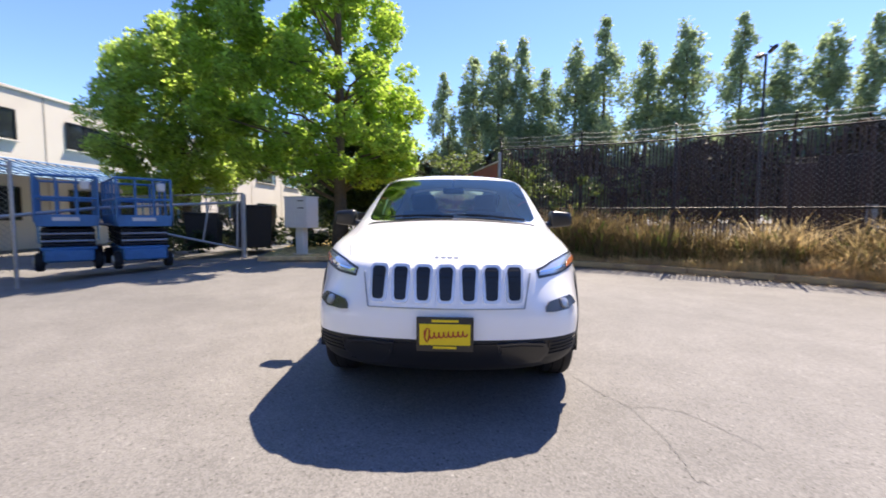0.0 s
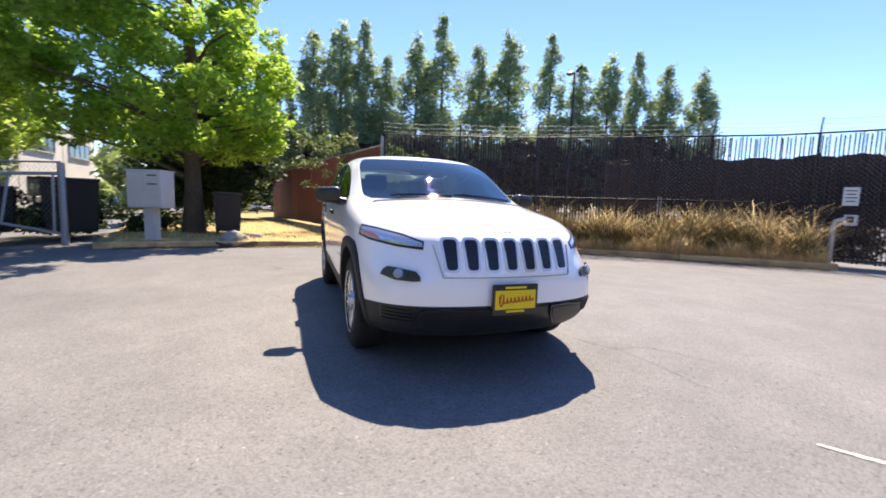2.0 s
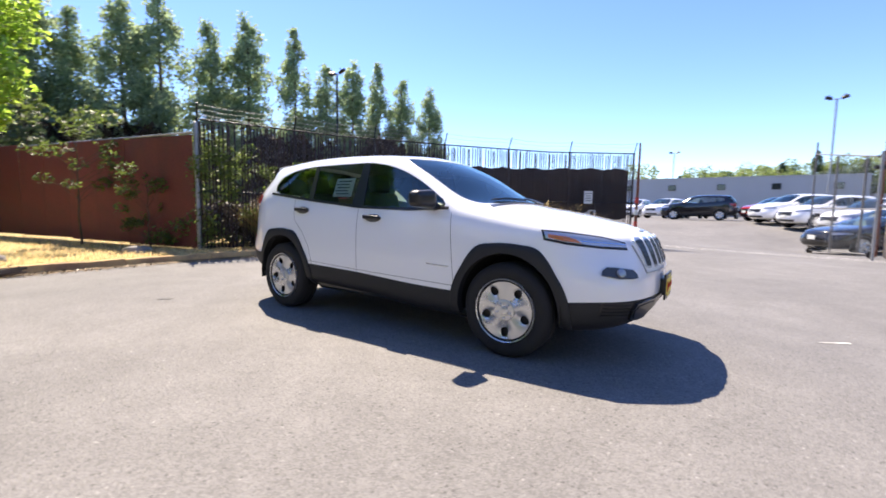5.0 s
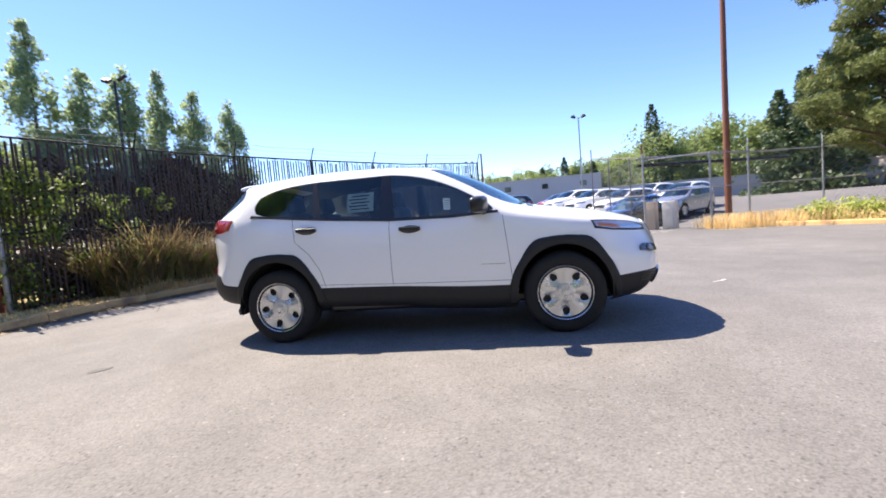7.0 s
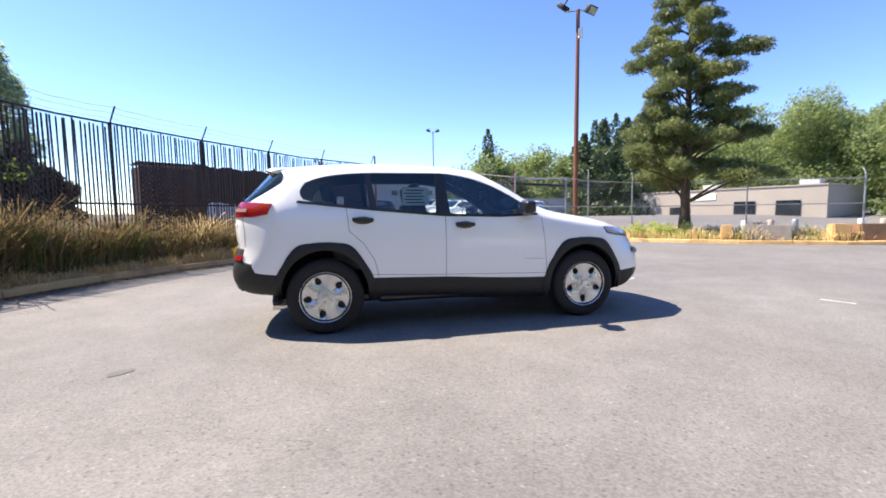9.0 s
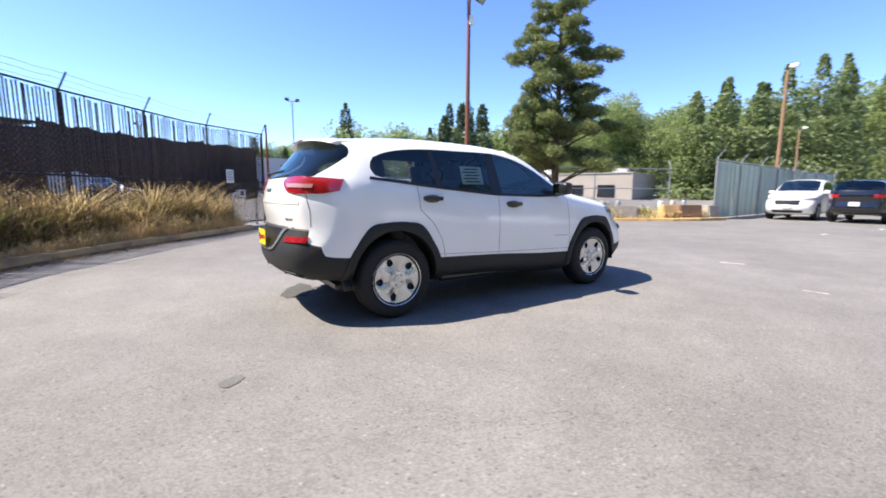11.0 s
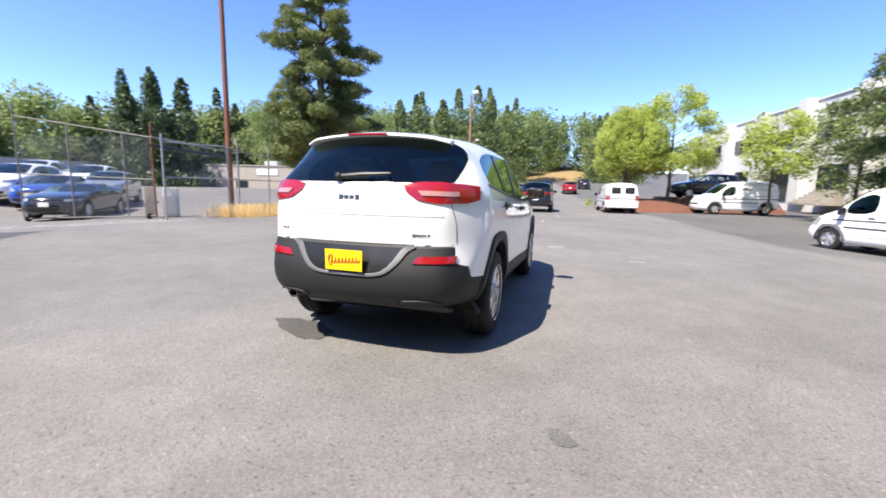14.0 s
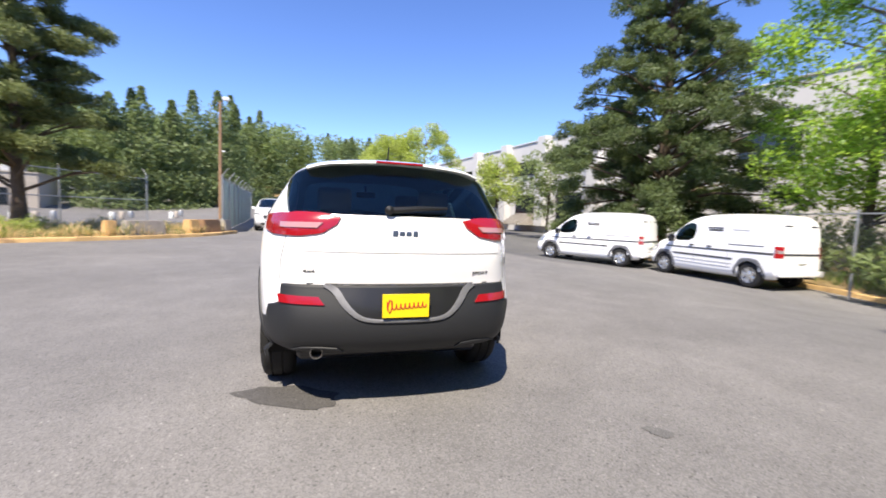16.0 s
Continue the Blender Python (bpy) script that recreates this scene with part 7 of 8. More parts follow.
for r in range(4):
    for c in range(2):
        bm = bmesh.new()
        box(bm, (0.235, -0.20 + 0.39 * c, 0.86 + 0.195 * r), (0.012, 0.36, 0.175), None, 0.004)
        d = part("door", bm, BOXGREY, cab)
        if c == 1 and r >= 2:
            bm = bmesh.new()
            box(bm, (0.245, 0.20, 0.90 + 0.195 * r), (0.01, 0.22, 0.03), None, 0.002)
            part("slot", bm, INK, d)

wgate = tagged(new("swing_gate"), "open pipe swing gate with a sloping brace on a galvanised post", "gate")
pipe("post", [(-6.95, -6.0, -0.1), (-6.95, -6.0, 1.78)], 0.07, wgate, GALV, 12)
pipe("top_bar", [(-6.88, -6.05, 1.55), (-4.4, -8.0, 1.32), (-3.3, -9.0, 1.12)], 0.035, wgate)
pipe("brace", [(-6.88, -6.05, 0.25), (-5.0, -7.5, 0.86), (-4.2, -8.15, 1.02)], 0.03, wgate)
pipe("upright", [(-6.80, -6.12, 0.25), (-6.83, -6.10, 1.52)], 0.03, wgate)
pipe("upright", [(-6.1, -6.65, 0.52), (-6.25, -6.55, 1.50)], 0.025, wgate)
wf = tagged(new("fence_yard"), "galvanised chain-link yard fence beside the lifts", "fence", kind="structure")
YF = [Vector(p) for p in ((-2.75, -8.1), (-1.2, -9.6), (0.4, -11.2))]
for p in YF:
    fence_post(wf, p.x, p.y, 2.1, 0.035, -0.1, GALV)
for a, b in zip(YF, YF[1:]):
    pipe("rail", [(*a, 2.05), (*b, 2.05)], 0.02, wf)
    chain_link(a, b, 0.1, 2.05, wf, 0.10)
WB = [Vector(p) for p in ((-6.95, -6.0), (-8.6, -9.2), (-10.0, -12.4))]
for p in WB[1:]:
    fence_post(wf, p.x, p.y, 1.9, 0.03, 0, GALV)
for a, b in zip(WB, WB[1:]):
    pipe("rail", [(*a, 1.80), (*b, 1.80)], 0.02, wf)
    chain_link(a, b, 0.15, 1.8, wf, 0.12)


def scissor_lift(label, m):
    """A stowed scissor lift: chassis on four wheels, folded arms, platform with guard rails."""
    lift = thing("scissor_lift", label, "scissor lift", m, "parked scissor lifts")
    bm = bmesh.new()
    box(bm, (0, 0, 0.27), (1.75, 0.66, 0.22), None, 0.03)
    box(bm, (0.55, 0, 0.39), (0.55, 0.74, 0.06), None, 0.02)
    box(bm, (-0.55, 0, 0.39), (0.55, 0.74, 0.06), None, 0.02)
    ch = part("chassis", bm, LIFTBLUE, lift)
    for x in (-0.62, 0.62):
        for s in (-1, 1):
            bm = bmesh.new()
            lathe(bm, [(0.05, -0.06), (0.13, -0.06), (0.155, -0.045), (0.16, 0), (0.155, 0.045), (0.13, 0.06), (0.05, 0.06)], 20, pose(x, s * 0.38, 0.16, 90, 0, 0))
            wl = part("wheel", bm, RUBBER, lift)
            bm = bmesh.new()
            lathe(bm, [(0.09, 0.0), (0.08, 0.02), (0.03, 0.03), (0.001, 0.03)], 14, pose(x, s * 0.445, 0.16, 90 if s < 0 else -90, 0, 0))
            part("hub", bm, GALV, wl)
    for k in range(5):
        z = 0.455 + k * 0.062
        for s in (-1, 1):
            for q in (-1, 1):
                bm = bmesh.new()
                box(bm, (0, 0, 0), (1.62, 0.045, 0.04), pose(0, s * (0.30 + 0.03 * q), z, 0, q * 1.8, 0), 0.005)
                part("scissor_arm", bm, DARKSTEEL, lift)
        for x in (-0.82, -0.4, 0.4, 0.82):
            bm = bmesh.new()
            tube(bm, [(x, -0.34, z), (x, 0.34, z)], 0.022, 8)
            part("cross_tube", bm, GALV if k % 2 else DARKSTEEL, lift)
    bm = bmesh.new()
    box(bm, (0, 0, 0.80), (1.90, 0.80, 0.07), None, 0.01)
    for s in (-1, 1):
        box(bm, (0, s * 0.40, 0.89), (1.90, 0.012, 0.14), None, 0.002)
        box(bm, (s * 0.945, 0, 0.89), (0.012, 0.78, 0.14), None, 0.002)
    pf = part("platform", bm, LIFTBLUE, lift)
    for s in (-1, 1):
        for x in (-0.92, -0.46, 0.0, 0.46, 0.92):
            pipe("stanchion", [(x, s * 0.40, 0.84), (x, s * 0.40, 1.60)], 0.022, pf, LIFTBLUE, 8)
        for z in (1.24, 1.60):
            pipe("guard_rail", [(-0.92, s * 0.40, z), (0.92, s * 0.40, z)], 0.022, pf, LIFTBLUE, 8)
    for x in (-0.92, 0.92):
        for z in (1.24, 1.60):
            pipe("guard_rail", [(x, -0.40, z), (x, 0.40, z)], 0.022, pf, LIFTBLUE, 8)
        for y in (-0.13, 0.13):
            pipe("stanchion", [(x, y, 0.84), (x, y, 1.60)], 0.018, pf, LIFTBLUE, 8)
    bm = bmesh.new()
    box(bm, (0.97, 0.24, 1.46), (0.08, 0.13, 0.15), None, 0.02)
    part("control_box", bm, BOXGREY, pf)
    bm = bmesh.new()
    box(bm, (-0.2, 0.40, 0.30), (0.5, 0.16, 0.16), None, 0.01)
    part("battery_tray", bm, DARKSTEEL, ch)
    bm = bmesh.new()
    box(bm, (0.952, -0.02, 0.89), (0.006, 0.34, 0.06), None, 0.001)
    part("plate", bm, BOXGREY, pf)
    return lift


lift = scissor_lift("blue scissor lift parked with its platform lowered", pose(-4.45, -8.70, 0.0, 0, 0, 44) @ Matrix.Scale(1.22, 4))
copy_thing(lift, pose(-5.02, -7.58, 0.0, 0, 0, 47)).matrix_basis = pose(-5.02, -7.58, 0.0, 0, 0, 47) @ Matrix.Scale(1.22, 4)

for x, y, yw, sx, sy, sz, lab in ((-9.15, -3.05, 10, 0.9, 0.7, 1.15, "dark brown wheeled bin beside the maple trunk"), (-8.9, -6.6, 20, 1.9, 1.1, 1.35, "dark steel refuse container in the tree shade"), (-8.2, -7.9, 20, 1.0, 0.9, 1.1, "black wheeled bin in the tree shade")):
    b = thing("bin", lab, "bin", pose(x, y, 0.1, 0, 0, yw))
    bm = bmesh.new()
    prism(bm, [(-sx / 2, -sy / 2), (sx / 2, -sy / 2), (sx / 2, sy / 2), (-sx / 2, sy / 2)], 0.1, sz)
    for v in bm.verts:
        if v.co.z < 0.2:
            v.co.x *= 0.88
            v.co.y *= 0.88
    bmesh.ops.bevel(bm, geom=list(bm.edges), offset=0.02, segments=2, affect="EDGES")
    part("tub", bm, surf("dark brown bin plastic", (0.035, 0.028, 0.024), 0.7), b)
    bm = bmesh.new()
    box(bm, (0, 0, sz + 0.03), (sx + 0.06, sy + 0.06, 0.06), None, 0.02, 2)
    part("lid", bm, BLACK, b)
    for s in (-1, 1):
        bm = bmesh.new()
        lathe(bm, [(0.02, -0.03), (0.10, -0.03), (0.11, 0), (0.10, 0.03), (0.02, 0.03)], 14, pose(s * sx * 0.36, -sy * 0.38, 0.11, 90, 0, 0))
        part("wheel", bm, RUBBER, b)


def boulder(x, y, s, seed, z=0.1, label="weathered grey stone on the verge", mt=None):
    rng = random.Random(seed)
    bm = bmesh.new()
    bmesh.ops.create_icosphere(bm, subdivisions=3, radius=1)
    for v in bm.verts:
        k = 1 + 0.35 * noise.noise(v.co * 1.3 + Vector((seed * 3.1, 0, 0))) + 0.12 * noise.noise(v.co * 4)
        v.co = Vector((v.co.x * s * k * 1.2, v.co.y * s * k * 0.9, max(v.co.z, -0.4) * s * k * 0.7))
    ob = tagged(new("stone", finish("stone", bm, mt or CONCRETE, 60)), label, "stone")
    ob.matrix_basis = pose(x, y, z + s * 0.2, 0, 0, rng.uniform(0, 360))


for k, (x, y, s) in enumerate(((-6.75, -2.75, 0.20), (-6.95, -2.45, 0.15), (-7.3, -2.7, 0.24), (-7.6, -2.2, 0.16), (-7.7, -0.1, 0.17), (-8.1, 0.25, 0.12))):
    boulder(x, y, s, k)
bm = bmesh.new()
for k in range(16):
    a = k * 2.4
    tube(bm, [(-6.35 + 0.18 * math.cos(a), -2.6 + 0.45 * math.sin(a * 1.3), 0.02), (-6.3 + 0.22 * math.cos(a + 1.2), -2.5 + 0.55 * math.sin(a * 1.3 + 1), 0.05 + 0.04 * (k % 3))], 0.018, 5)
tagged(new("twig_pile", finish("twig_pile", bm, BARK)), "small pile of dark twigs in the gutter", "twigs", kind="stuff")

# tall lamp masts further off
for x, y, h, lab in ((9.5, 46.5, 10.6, "tall grey lamp mast with two heads in the north lot"), (-22.2, 18.3, 11.1, "dark lamp mast with two floodlights before the poplars"), (-5.9, 75.9, 10.2, "distant lamp mast with two heads by the warehouse")):
    mast = thing("street_lamp", lab, "street lamp", pose(x, y, ground_z(x, y)))
    pipe("pole", [(0, 0, -0.1), (0, 0, h)], [0.10, 0.07], mast, GALV if x > -20 else DARKSTEEL, 10)
    pipe("crossarm", [(-0.5, 0, h - 0.05), (0.5, 0, h - 0.05)], 0.03, mast, GALV)
    floodlight(mast, pose(-0.55, 0, h + 0.1, 35, 20, 0))
    floodlight(mast, pose(0.55, 0, h + 0.1, 35, -20, 0))
up = thing("utility_pole", "weathered wooden utility pole with a pale lamp on top", "utility pole", pose(33.5, 8.3, 0))
pipe("pole", [(0, 0, -0.2), (0.05, 0, 9.6)], [0.15, 0.10], up, WOODPOLE, 10)
pipe("lamp_arm", [(0, 0, 9.3), (-0.3, -0.4, 9.7)], 0.03, up, GALV)
bm = bmesh.new()
box(bm, (-0.35, -0.5, 9.75), (0.35, 0.5, 0.25), None, 0.06, 2)
part("lamp_head", bm, PAPER, up)
copy_thing(up, pose(43.9, 10.5, 0.2, 0, 0, 20)).matrix_basis = pose(43.9, 10.5, 0.2, 0, 0, 20) @ Matrix.Scale(0.68, 4)
# small pale machines and barrels in the lower lot
for k in range(9):
    x, y = 22 + k * 2.3, 15.5 - k * 0.5 + (k % 3) * 0.8
    bm = bmesh.new()
    lathe(bm, [(0.17, 0), (0.18, 0.03), (0.175, 0.5), (0.14, 0.55), (0.001, 0.56)], 14)
    ob = tagged(new("barrel", finish("barrel", bm, (PAPER, TANWALL, GALV)[k % 3])), "small barrel standing in the lower lot", "barrel", "barrels in the lower lot")
    ob.matrix_basis = pose(x, y, ground_z(x, y))

# ---------- trees and plants ----------
def trunk_and_limbs(tree, base_r, height, targets, lean=(0, 0), seed=1, branch=BARK, top=0.9):
    """A tapered trunk with root flare, and limbs bent up towards the given points."""
    rng = random.Random(seed)
    bm = bmesh.new()
    pts, rs = [], []
    for k in range(9):
        f = k / 8
        pts.append((lean[0] * f + rng.uniform(-0.04, 0.04) * (k > 0), lean[1] * f + rng.uniform(-0.04, 0.04) * (k > 0), -0.15 + (height * top + 0.15) * f))
        rs.append(base_r * ((1.45 if k == 0 else 1.0) * (1 - 0.88 * f) + 0.03))
    tube(bm, pts, rs, 10)
    part("trunk", bm, branch, tree)
    bm = bmesh.new()
    for tx, ty, tz in targets:
        h0 = max(0.12, min(0.9, (tz - 0.30 * math.hypot(tx, ty) - 0.3) / (height * top)))
        a = Vector((lean[0] * h0, lean[1] * h0, height * top * h0))
        b = Vector((tx, ty, tz))
        mid = a.lerp(b, 0.5) + Vector((rng.uniform(-0.15, 0.15), rng.uniform(-0.15, 0.15), 0.12 * (b - a).length * 0.5))
        r = base_r * 0.34 * (1 - 0.6 * h0)
        tube(bm, [a, mid, b], [r, r * 0.6, r * 0.2], 5, False)
    return tagged(part("branchwork", bm, branch, tree), "bare limbs within the crown", kind="stuff")


def crown_points(rng, centres, radii, per, hollow=0.55, squash=0.75):
    """Leaf places in clumps: thick near the outside of each clump, thin within."""
    out = []
    for (cx, cy, cz), r, k in zip(centres, radii, per):
        d = rng.normal(size=(k, 3))
        d /= np.linalg.norm(d, axis=1)[:, None]
        rad = r * (hollow + (1 - hollow) * rng.random(k) ** 0.6) * (1 + 0.18 * np.sin(d[:, 0] * 5 + cx) * np.cos(d[:, 1] * 4 + cy))
        p = d * rad[:, None]
        p[:, 2] *= squash
        out.append(p + np.array((cx, cy, cz)))
    return np.concatenate(out)


def broadleaf(label, m, height, profile, clumps, leaves, leaf, material, seed, trunk_r=0.2, clump_r=0.75, category="tree", group="", lean=(0, 0)):
    """A broad-leaved tree. profile(f): crown radius at the share f of the height."""
    tree = thing("tree", label, category, m, group)
    rng = np.random.default_rng(seed)
    C, R = [], []
    while len(C) < clumps:
        f = rng.uniform(0, 1)
        r = profile(f)
        if r <= 0 or rng.random() > r / 3.5 + 0.15:
            continue
        a = rng.uniform(0, 2 * math.pi)
        q = r * (0.35 + 0.65 * rng.random() ** 0.5)
        C.append((q * math.cos(a) + lean[0] * f, q * math.sin(a) + lean[1] * f, f * height))
        R.append(clump_r * rng.uniform(0.65, 1.3) * min(1, 0.45 + r / 3))
    R = np.array(R)
    per = np.maximum(20, (leaves * R ** 2 / (R ** 2).sum()).astype(int))
    P = crown_points(rng, C, R, per)
    crown = new("crown", leaf_mesh("crown", P, np.full(len(P), leaf), rng, material, flat=0.25))
    crown.parent = tree
    trunk_and_limbs(tree, trunk_r, height, [c for c in C[:34]], seed=seed)
    return tree


def maple_profile(f):
    if f < 0.17:
        return 0
    return 3.3 * min(1, (f - 0.12) / 0.12) ** 0.5 * (1 - max(0, (f - 0.5) / 0.52) ** 1.7)


broadleaf("tall bright green maple on the verge, sun shining through its leaves", pose(-9.35, -3.95, 0.1), 13.6, maple_profile, 260, 88000, 0.16, MAPLE, 3, 0.23, 0.52, lean=(0, -2.2))
broadleaf("bright green broad-leaved tree behind the scissor lifts", pose(-12.9, -11.6, 0.1), 8.9, lambda f: 0 if f < 0.2 else 3.7 * math.sin(math.pi * min(1, (f - 0.12) / 0.92)) ** 0.6 * (1.05 - 0.4 * f), 210, 62000, 0.175, BRIGHTLEAF, 5, 0.2, 0.6)
broadleaf("dark green tree in the shade behind the yard", pose(-19.5, -5.2, 0.1), 6.5, lambda f: 0 if f < 0.12 else 2.8 * math.sin(math.pi * min(1, f)) ** 0.6, 100, 34000, 0.22, SHADELEAF, 6, 0.2, 1.0)
broadleaf("sparse weedy sapling leaning out over the red fence", pose(-10.6, -0.2, 0.1), 3.3, lambda f: 0 if f < 0.45 else 0.9, 22, 1300, 0.11, VINE, 8, 0.03, 0.35)
broadleaf("leafy weed sapling against the red fence", pose(-8.9, 0.65, 0.1), 1.9, lambda f: 0 if f < 0.2 else 0.55, 18, 1100, 0.085, VINE, 9, 0.02, 0.3)


def poplar_mesh(seed, height):
    rng = np.random.default_rng(seed)
    C, R = [], []
    for k in range(130):
        f = rng.uniform(0.10, 1.0) ** 0.9
        r = 4.5 * (1 - f) ** 0.58 * min(1, f * 3.2) * rng.uniform(0.2, 1.15) + 0.1
        a = rng.uniform(0, 2 * math.pi)
        C.append((r * math.cos(a) * 0.8, r * math.sin(a) * 0.8, f * height - 0.5 * rng.random()))
        R.append((0.50 + 0.95 * (1 - f)) * rng.uniform(0.6, 1.3))
    R = np.array(R)
    per = np.maximum(16, (13000 * R ** 2 / (R ** 2).sum()).astype(int))
    P = crown_points(rng, C, R, per, 0.1, 1.3)
    return leaf_mesh("crown", P, np.full(len(P), 0.37), rng, POPLAR), C


POPLARS = []
for k, h in enumerate((23.0, 21.0, 19.0)):
    t = thing("tree", "tall slender grey-green poplar in a row", "tree", pose(0, 0, 0), "row of poplars")
    me, C = poplar_mesh(40 + k, h)
    c = new("crown", me)
    c.parent = t
    trunk_and_limbs(t, 0.3, h, C[:22], seed=k, top=0.96)
    POPLARS.append((t, h))
ROW = ((-53.3, -2.4, 19.3), (-53.5, 1.6, 21.7), (-53.2, 5.0, 22.9), (-52.8, 7.9, 23.3), (-54.0, 11.1, 20.2), (-51.1, 14.6, 22.0), (-50.3, 17.9, 24.6), (-48.3, 22.4, 21.3), (-46.6, 26.0, 22.8), (-43.8, 30.5, 22.1), (-41.8, 33.8, 18.8), (-39.6, 36.3, 19.3), (-37.3, 38.5, 19.2), (-35.0, 40.8, 17.6), (-32.2, 43.3, 16.5))
for k, (x, y, h) in enumerate(ROW):
    t, h0 = POPLARS[k % 3]
    m = pose(x, y, 0, 0, 0, 77 * k) @ Matrix.Scale(1.05 * h / h0, 4)
    if k < 3:
        t.matrix_basis = m
    else:
        c = copy_thing(t, pose(x, y, 0, 0, 0, 77 * k))
        c.matrix_basis = m


def conifer_mesh(seed, height, radius, tiers, per, leaf, material, droop=0.25, base=0.08, ragged=0.35, plate=0.14, name="crown", aspect=0.42):
    """Boughs in whorls, each a flat spray of needle tufts that droops towards its tip."""
    rng = np.random.default_rng(seed)
    P, A, tips = [], [], []
    for k in range(tiers):
        f = base + (1 - base) * (k + rng.uniform(-0.3, 0.3)) / tiers
        f = min(max(f, base), 0.995)
        L = radius * (1 - f) ** 0.75 * rng.uniform(1 - ragged, 1.1) + 0.25
        a = k * 2.399 + rng.uniform(-0.4, 0.4)
        n = max(12, int(per * (L / radius) ** 1.3))
        s = rng.random(n) ** 0.7
        side = rng.normal(size=n) * 0.26 * L * np.sin(np.pi * np.clip(s, 0.08, 0.97)) ** 0.8
        up = rng.normal(size=n) * plate * (0.4 + 0.6 * L / radius)
        x = s * L
        z = f * height + 0.22 * x * (0.6 if f > 0.4 else 0.2) - droop * x * x / max(L, 0.5) + up
        d = np.stack([math.cos(a) * np.ones(n), math.sin(a) * np.ones(n), -0.25 * np.ones(n)], 1)
        P.append(np.stack([x * math.cos(a) - side * math.sin(a), x * math.sin(a) + side * math.cos(a), z], 1))
        A.append(d + (0.6 if aspect > 0.3 else 0.4) * rng.normal(size=(n, 3)))
        tips.append((L * 0.8 * math.cos(a), L * 0.8 * math.sin(a), f * height + 0.1 * L - droop * 0.64 * L))
    P, A = np.concatenate(P), np.concatenate(A)
    return leaf_mesh(name, P, np.full(len(P), leaf), rng, material, aspect=aspect, flat=0.15, along=A), tips


def conifer(label, m, height, radius, tiers, per, leaf, material, seed, trunk_r=0.2, **kw):
    t = thing("tree", label, "tree", m)
    me, tips = conifer_mesh(seed, height, radius, tiers, per, leaf, material, **kw)
    c = new("crown", me)
    c.parent = t
    bm = bmesh.new()
    rng = random.Random(seed)
    tube(bm, [(rng.uniform(-0.05, 0.05) * k, rng.uniform(-0.05, 0.05) * k, -0.15 + height * 0.98 * k / 6) for k in range(7)], [trunk_r * (1.3 if k == 0 else 1.05 - k * 0.16) for k in range(7)], 10)
    part("trunk", bm, BARK, t)
    bm = bmesh.new()
    for x, y, z in tips[::2]:
        h = max(0.3, z - 0.1 * math.hypot(x, y))
        tube(bm, [(0, 0, h), (x * 0.5, y * 0.5, h + 0.05), (x, y, z)], [trunk_r * 0.28, trunk_r * 0.18, 0.01], 5, False)
    tagged(part("branchwork", bm, BARK, t), "bare limbs within the crown", kind="stuff")
    return t


def bough_tree(label, m, height, seed, boughs, reach, power, base, sag, tuft, squash, count, leaf, material, trunk_r, rise=0.10, skip=0.0):
    """A conifer of long boughs hung with tufts of needles that thin out towards the trunk. skip: share of boughs lost, which leaves gaps."""
    t = thing("tree", label, "tree", m)
    rng = np.random.default_rng(seed)
    C, R, tips = [], [], []
    for k in range(boughs):
        f = min(0.99, base + (1 - base) * (k + rng.uniform(-0.4, 0.4)) / boughs)
        L = reach * (1 - f) ** power * rng.uniform(0.5, 1.12) * min(1, 0.55 + f * 2) + 0.3
        a = k * 2.399 + rng.uniform(-0.4, 0.4)
        n = 3 + int(L * 1.6)
        if rng.random() < skip:
            continue
        for j in range(n):
            u = 0.25 + 0.75 * (j + rng.random()) / n
            side = rng.normal() * 0.15 * L * math.sin(math.pi * min(u, 0.95))
            x = u * L
            C.append((x * math.cos(a) - side * math.sin(a), x * math.sin(a) + side * math.cos(a), f * height + rise * x - sag * x * u + rng.normal() * 0.07))
            R.append((tuft + tuft * (1 - f)) * rng.uniform(0.55, 1.4))
        tips.append((0.9 * L * math.cos(a), 0.9 * L * math.sin(a), f * height + rise * 0.9 * L - 0.8 * sag * L))
    R = np.array(R)
    per = np.maximum(20, (count * R ** 2 / (R ** 2).sum()).astype(int))
    P = crown_points(rng, C, R, per, 0.2, squash)
    out = P / (np.linalg.norm(P[:, :2], axis=1)[:, None] + 0.3)
    A = np.stack([out[:, 0], out[:, 1], np.full(len(P), -0.4)], 1) + 0.9 * rng.normal(size=(len(P), 3))
    c = new("crown", leaf_mesh("crown", P, np.full(len(P), leaf), rng, material, aspect=0.26, along=A))
    c.parent = t
    trunk_and_limbs(t, trunk_r, height, tips, (0, 0), seed, top=0.97)
    return t


bough_tree("tall dark pine with spreading plates of needles on the island", pose(12.9, 10.25, 0.1), 11.7, 21, 82, 3.9, 0.62, 0.19, 0.16, 0.26, 0.62, 105000, 0.17, PINE, 0.20, 0.06, 0.2)
bough_tree("huge dense fir with drooping boughs above the vans", pose(11.6, -15.0, 0.2), 16.8, 22, 135, 6.5, 0.74, 0.07, 0.30, 0.26, 0.62, 180000, 0.20, FIR, 0.32)
broadleaf("airy green broad-leaved tree over the chain-link fence", pose(3.7, -15.2, 0.2), 11.5, lambda f: 0 if f < 0.14 else 3.0 * math.sin(math.pi * min(1, f)) ** 0.5, 120, 36000, 0.15, MAPLE, 23, 0.16, 0.75)
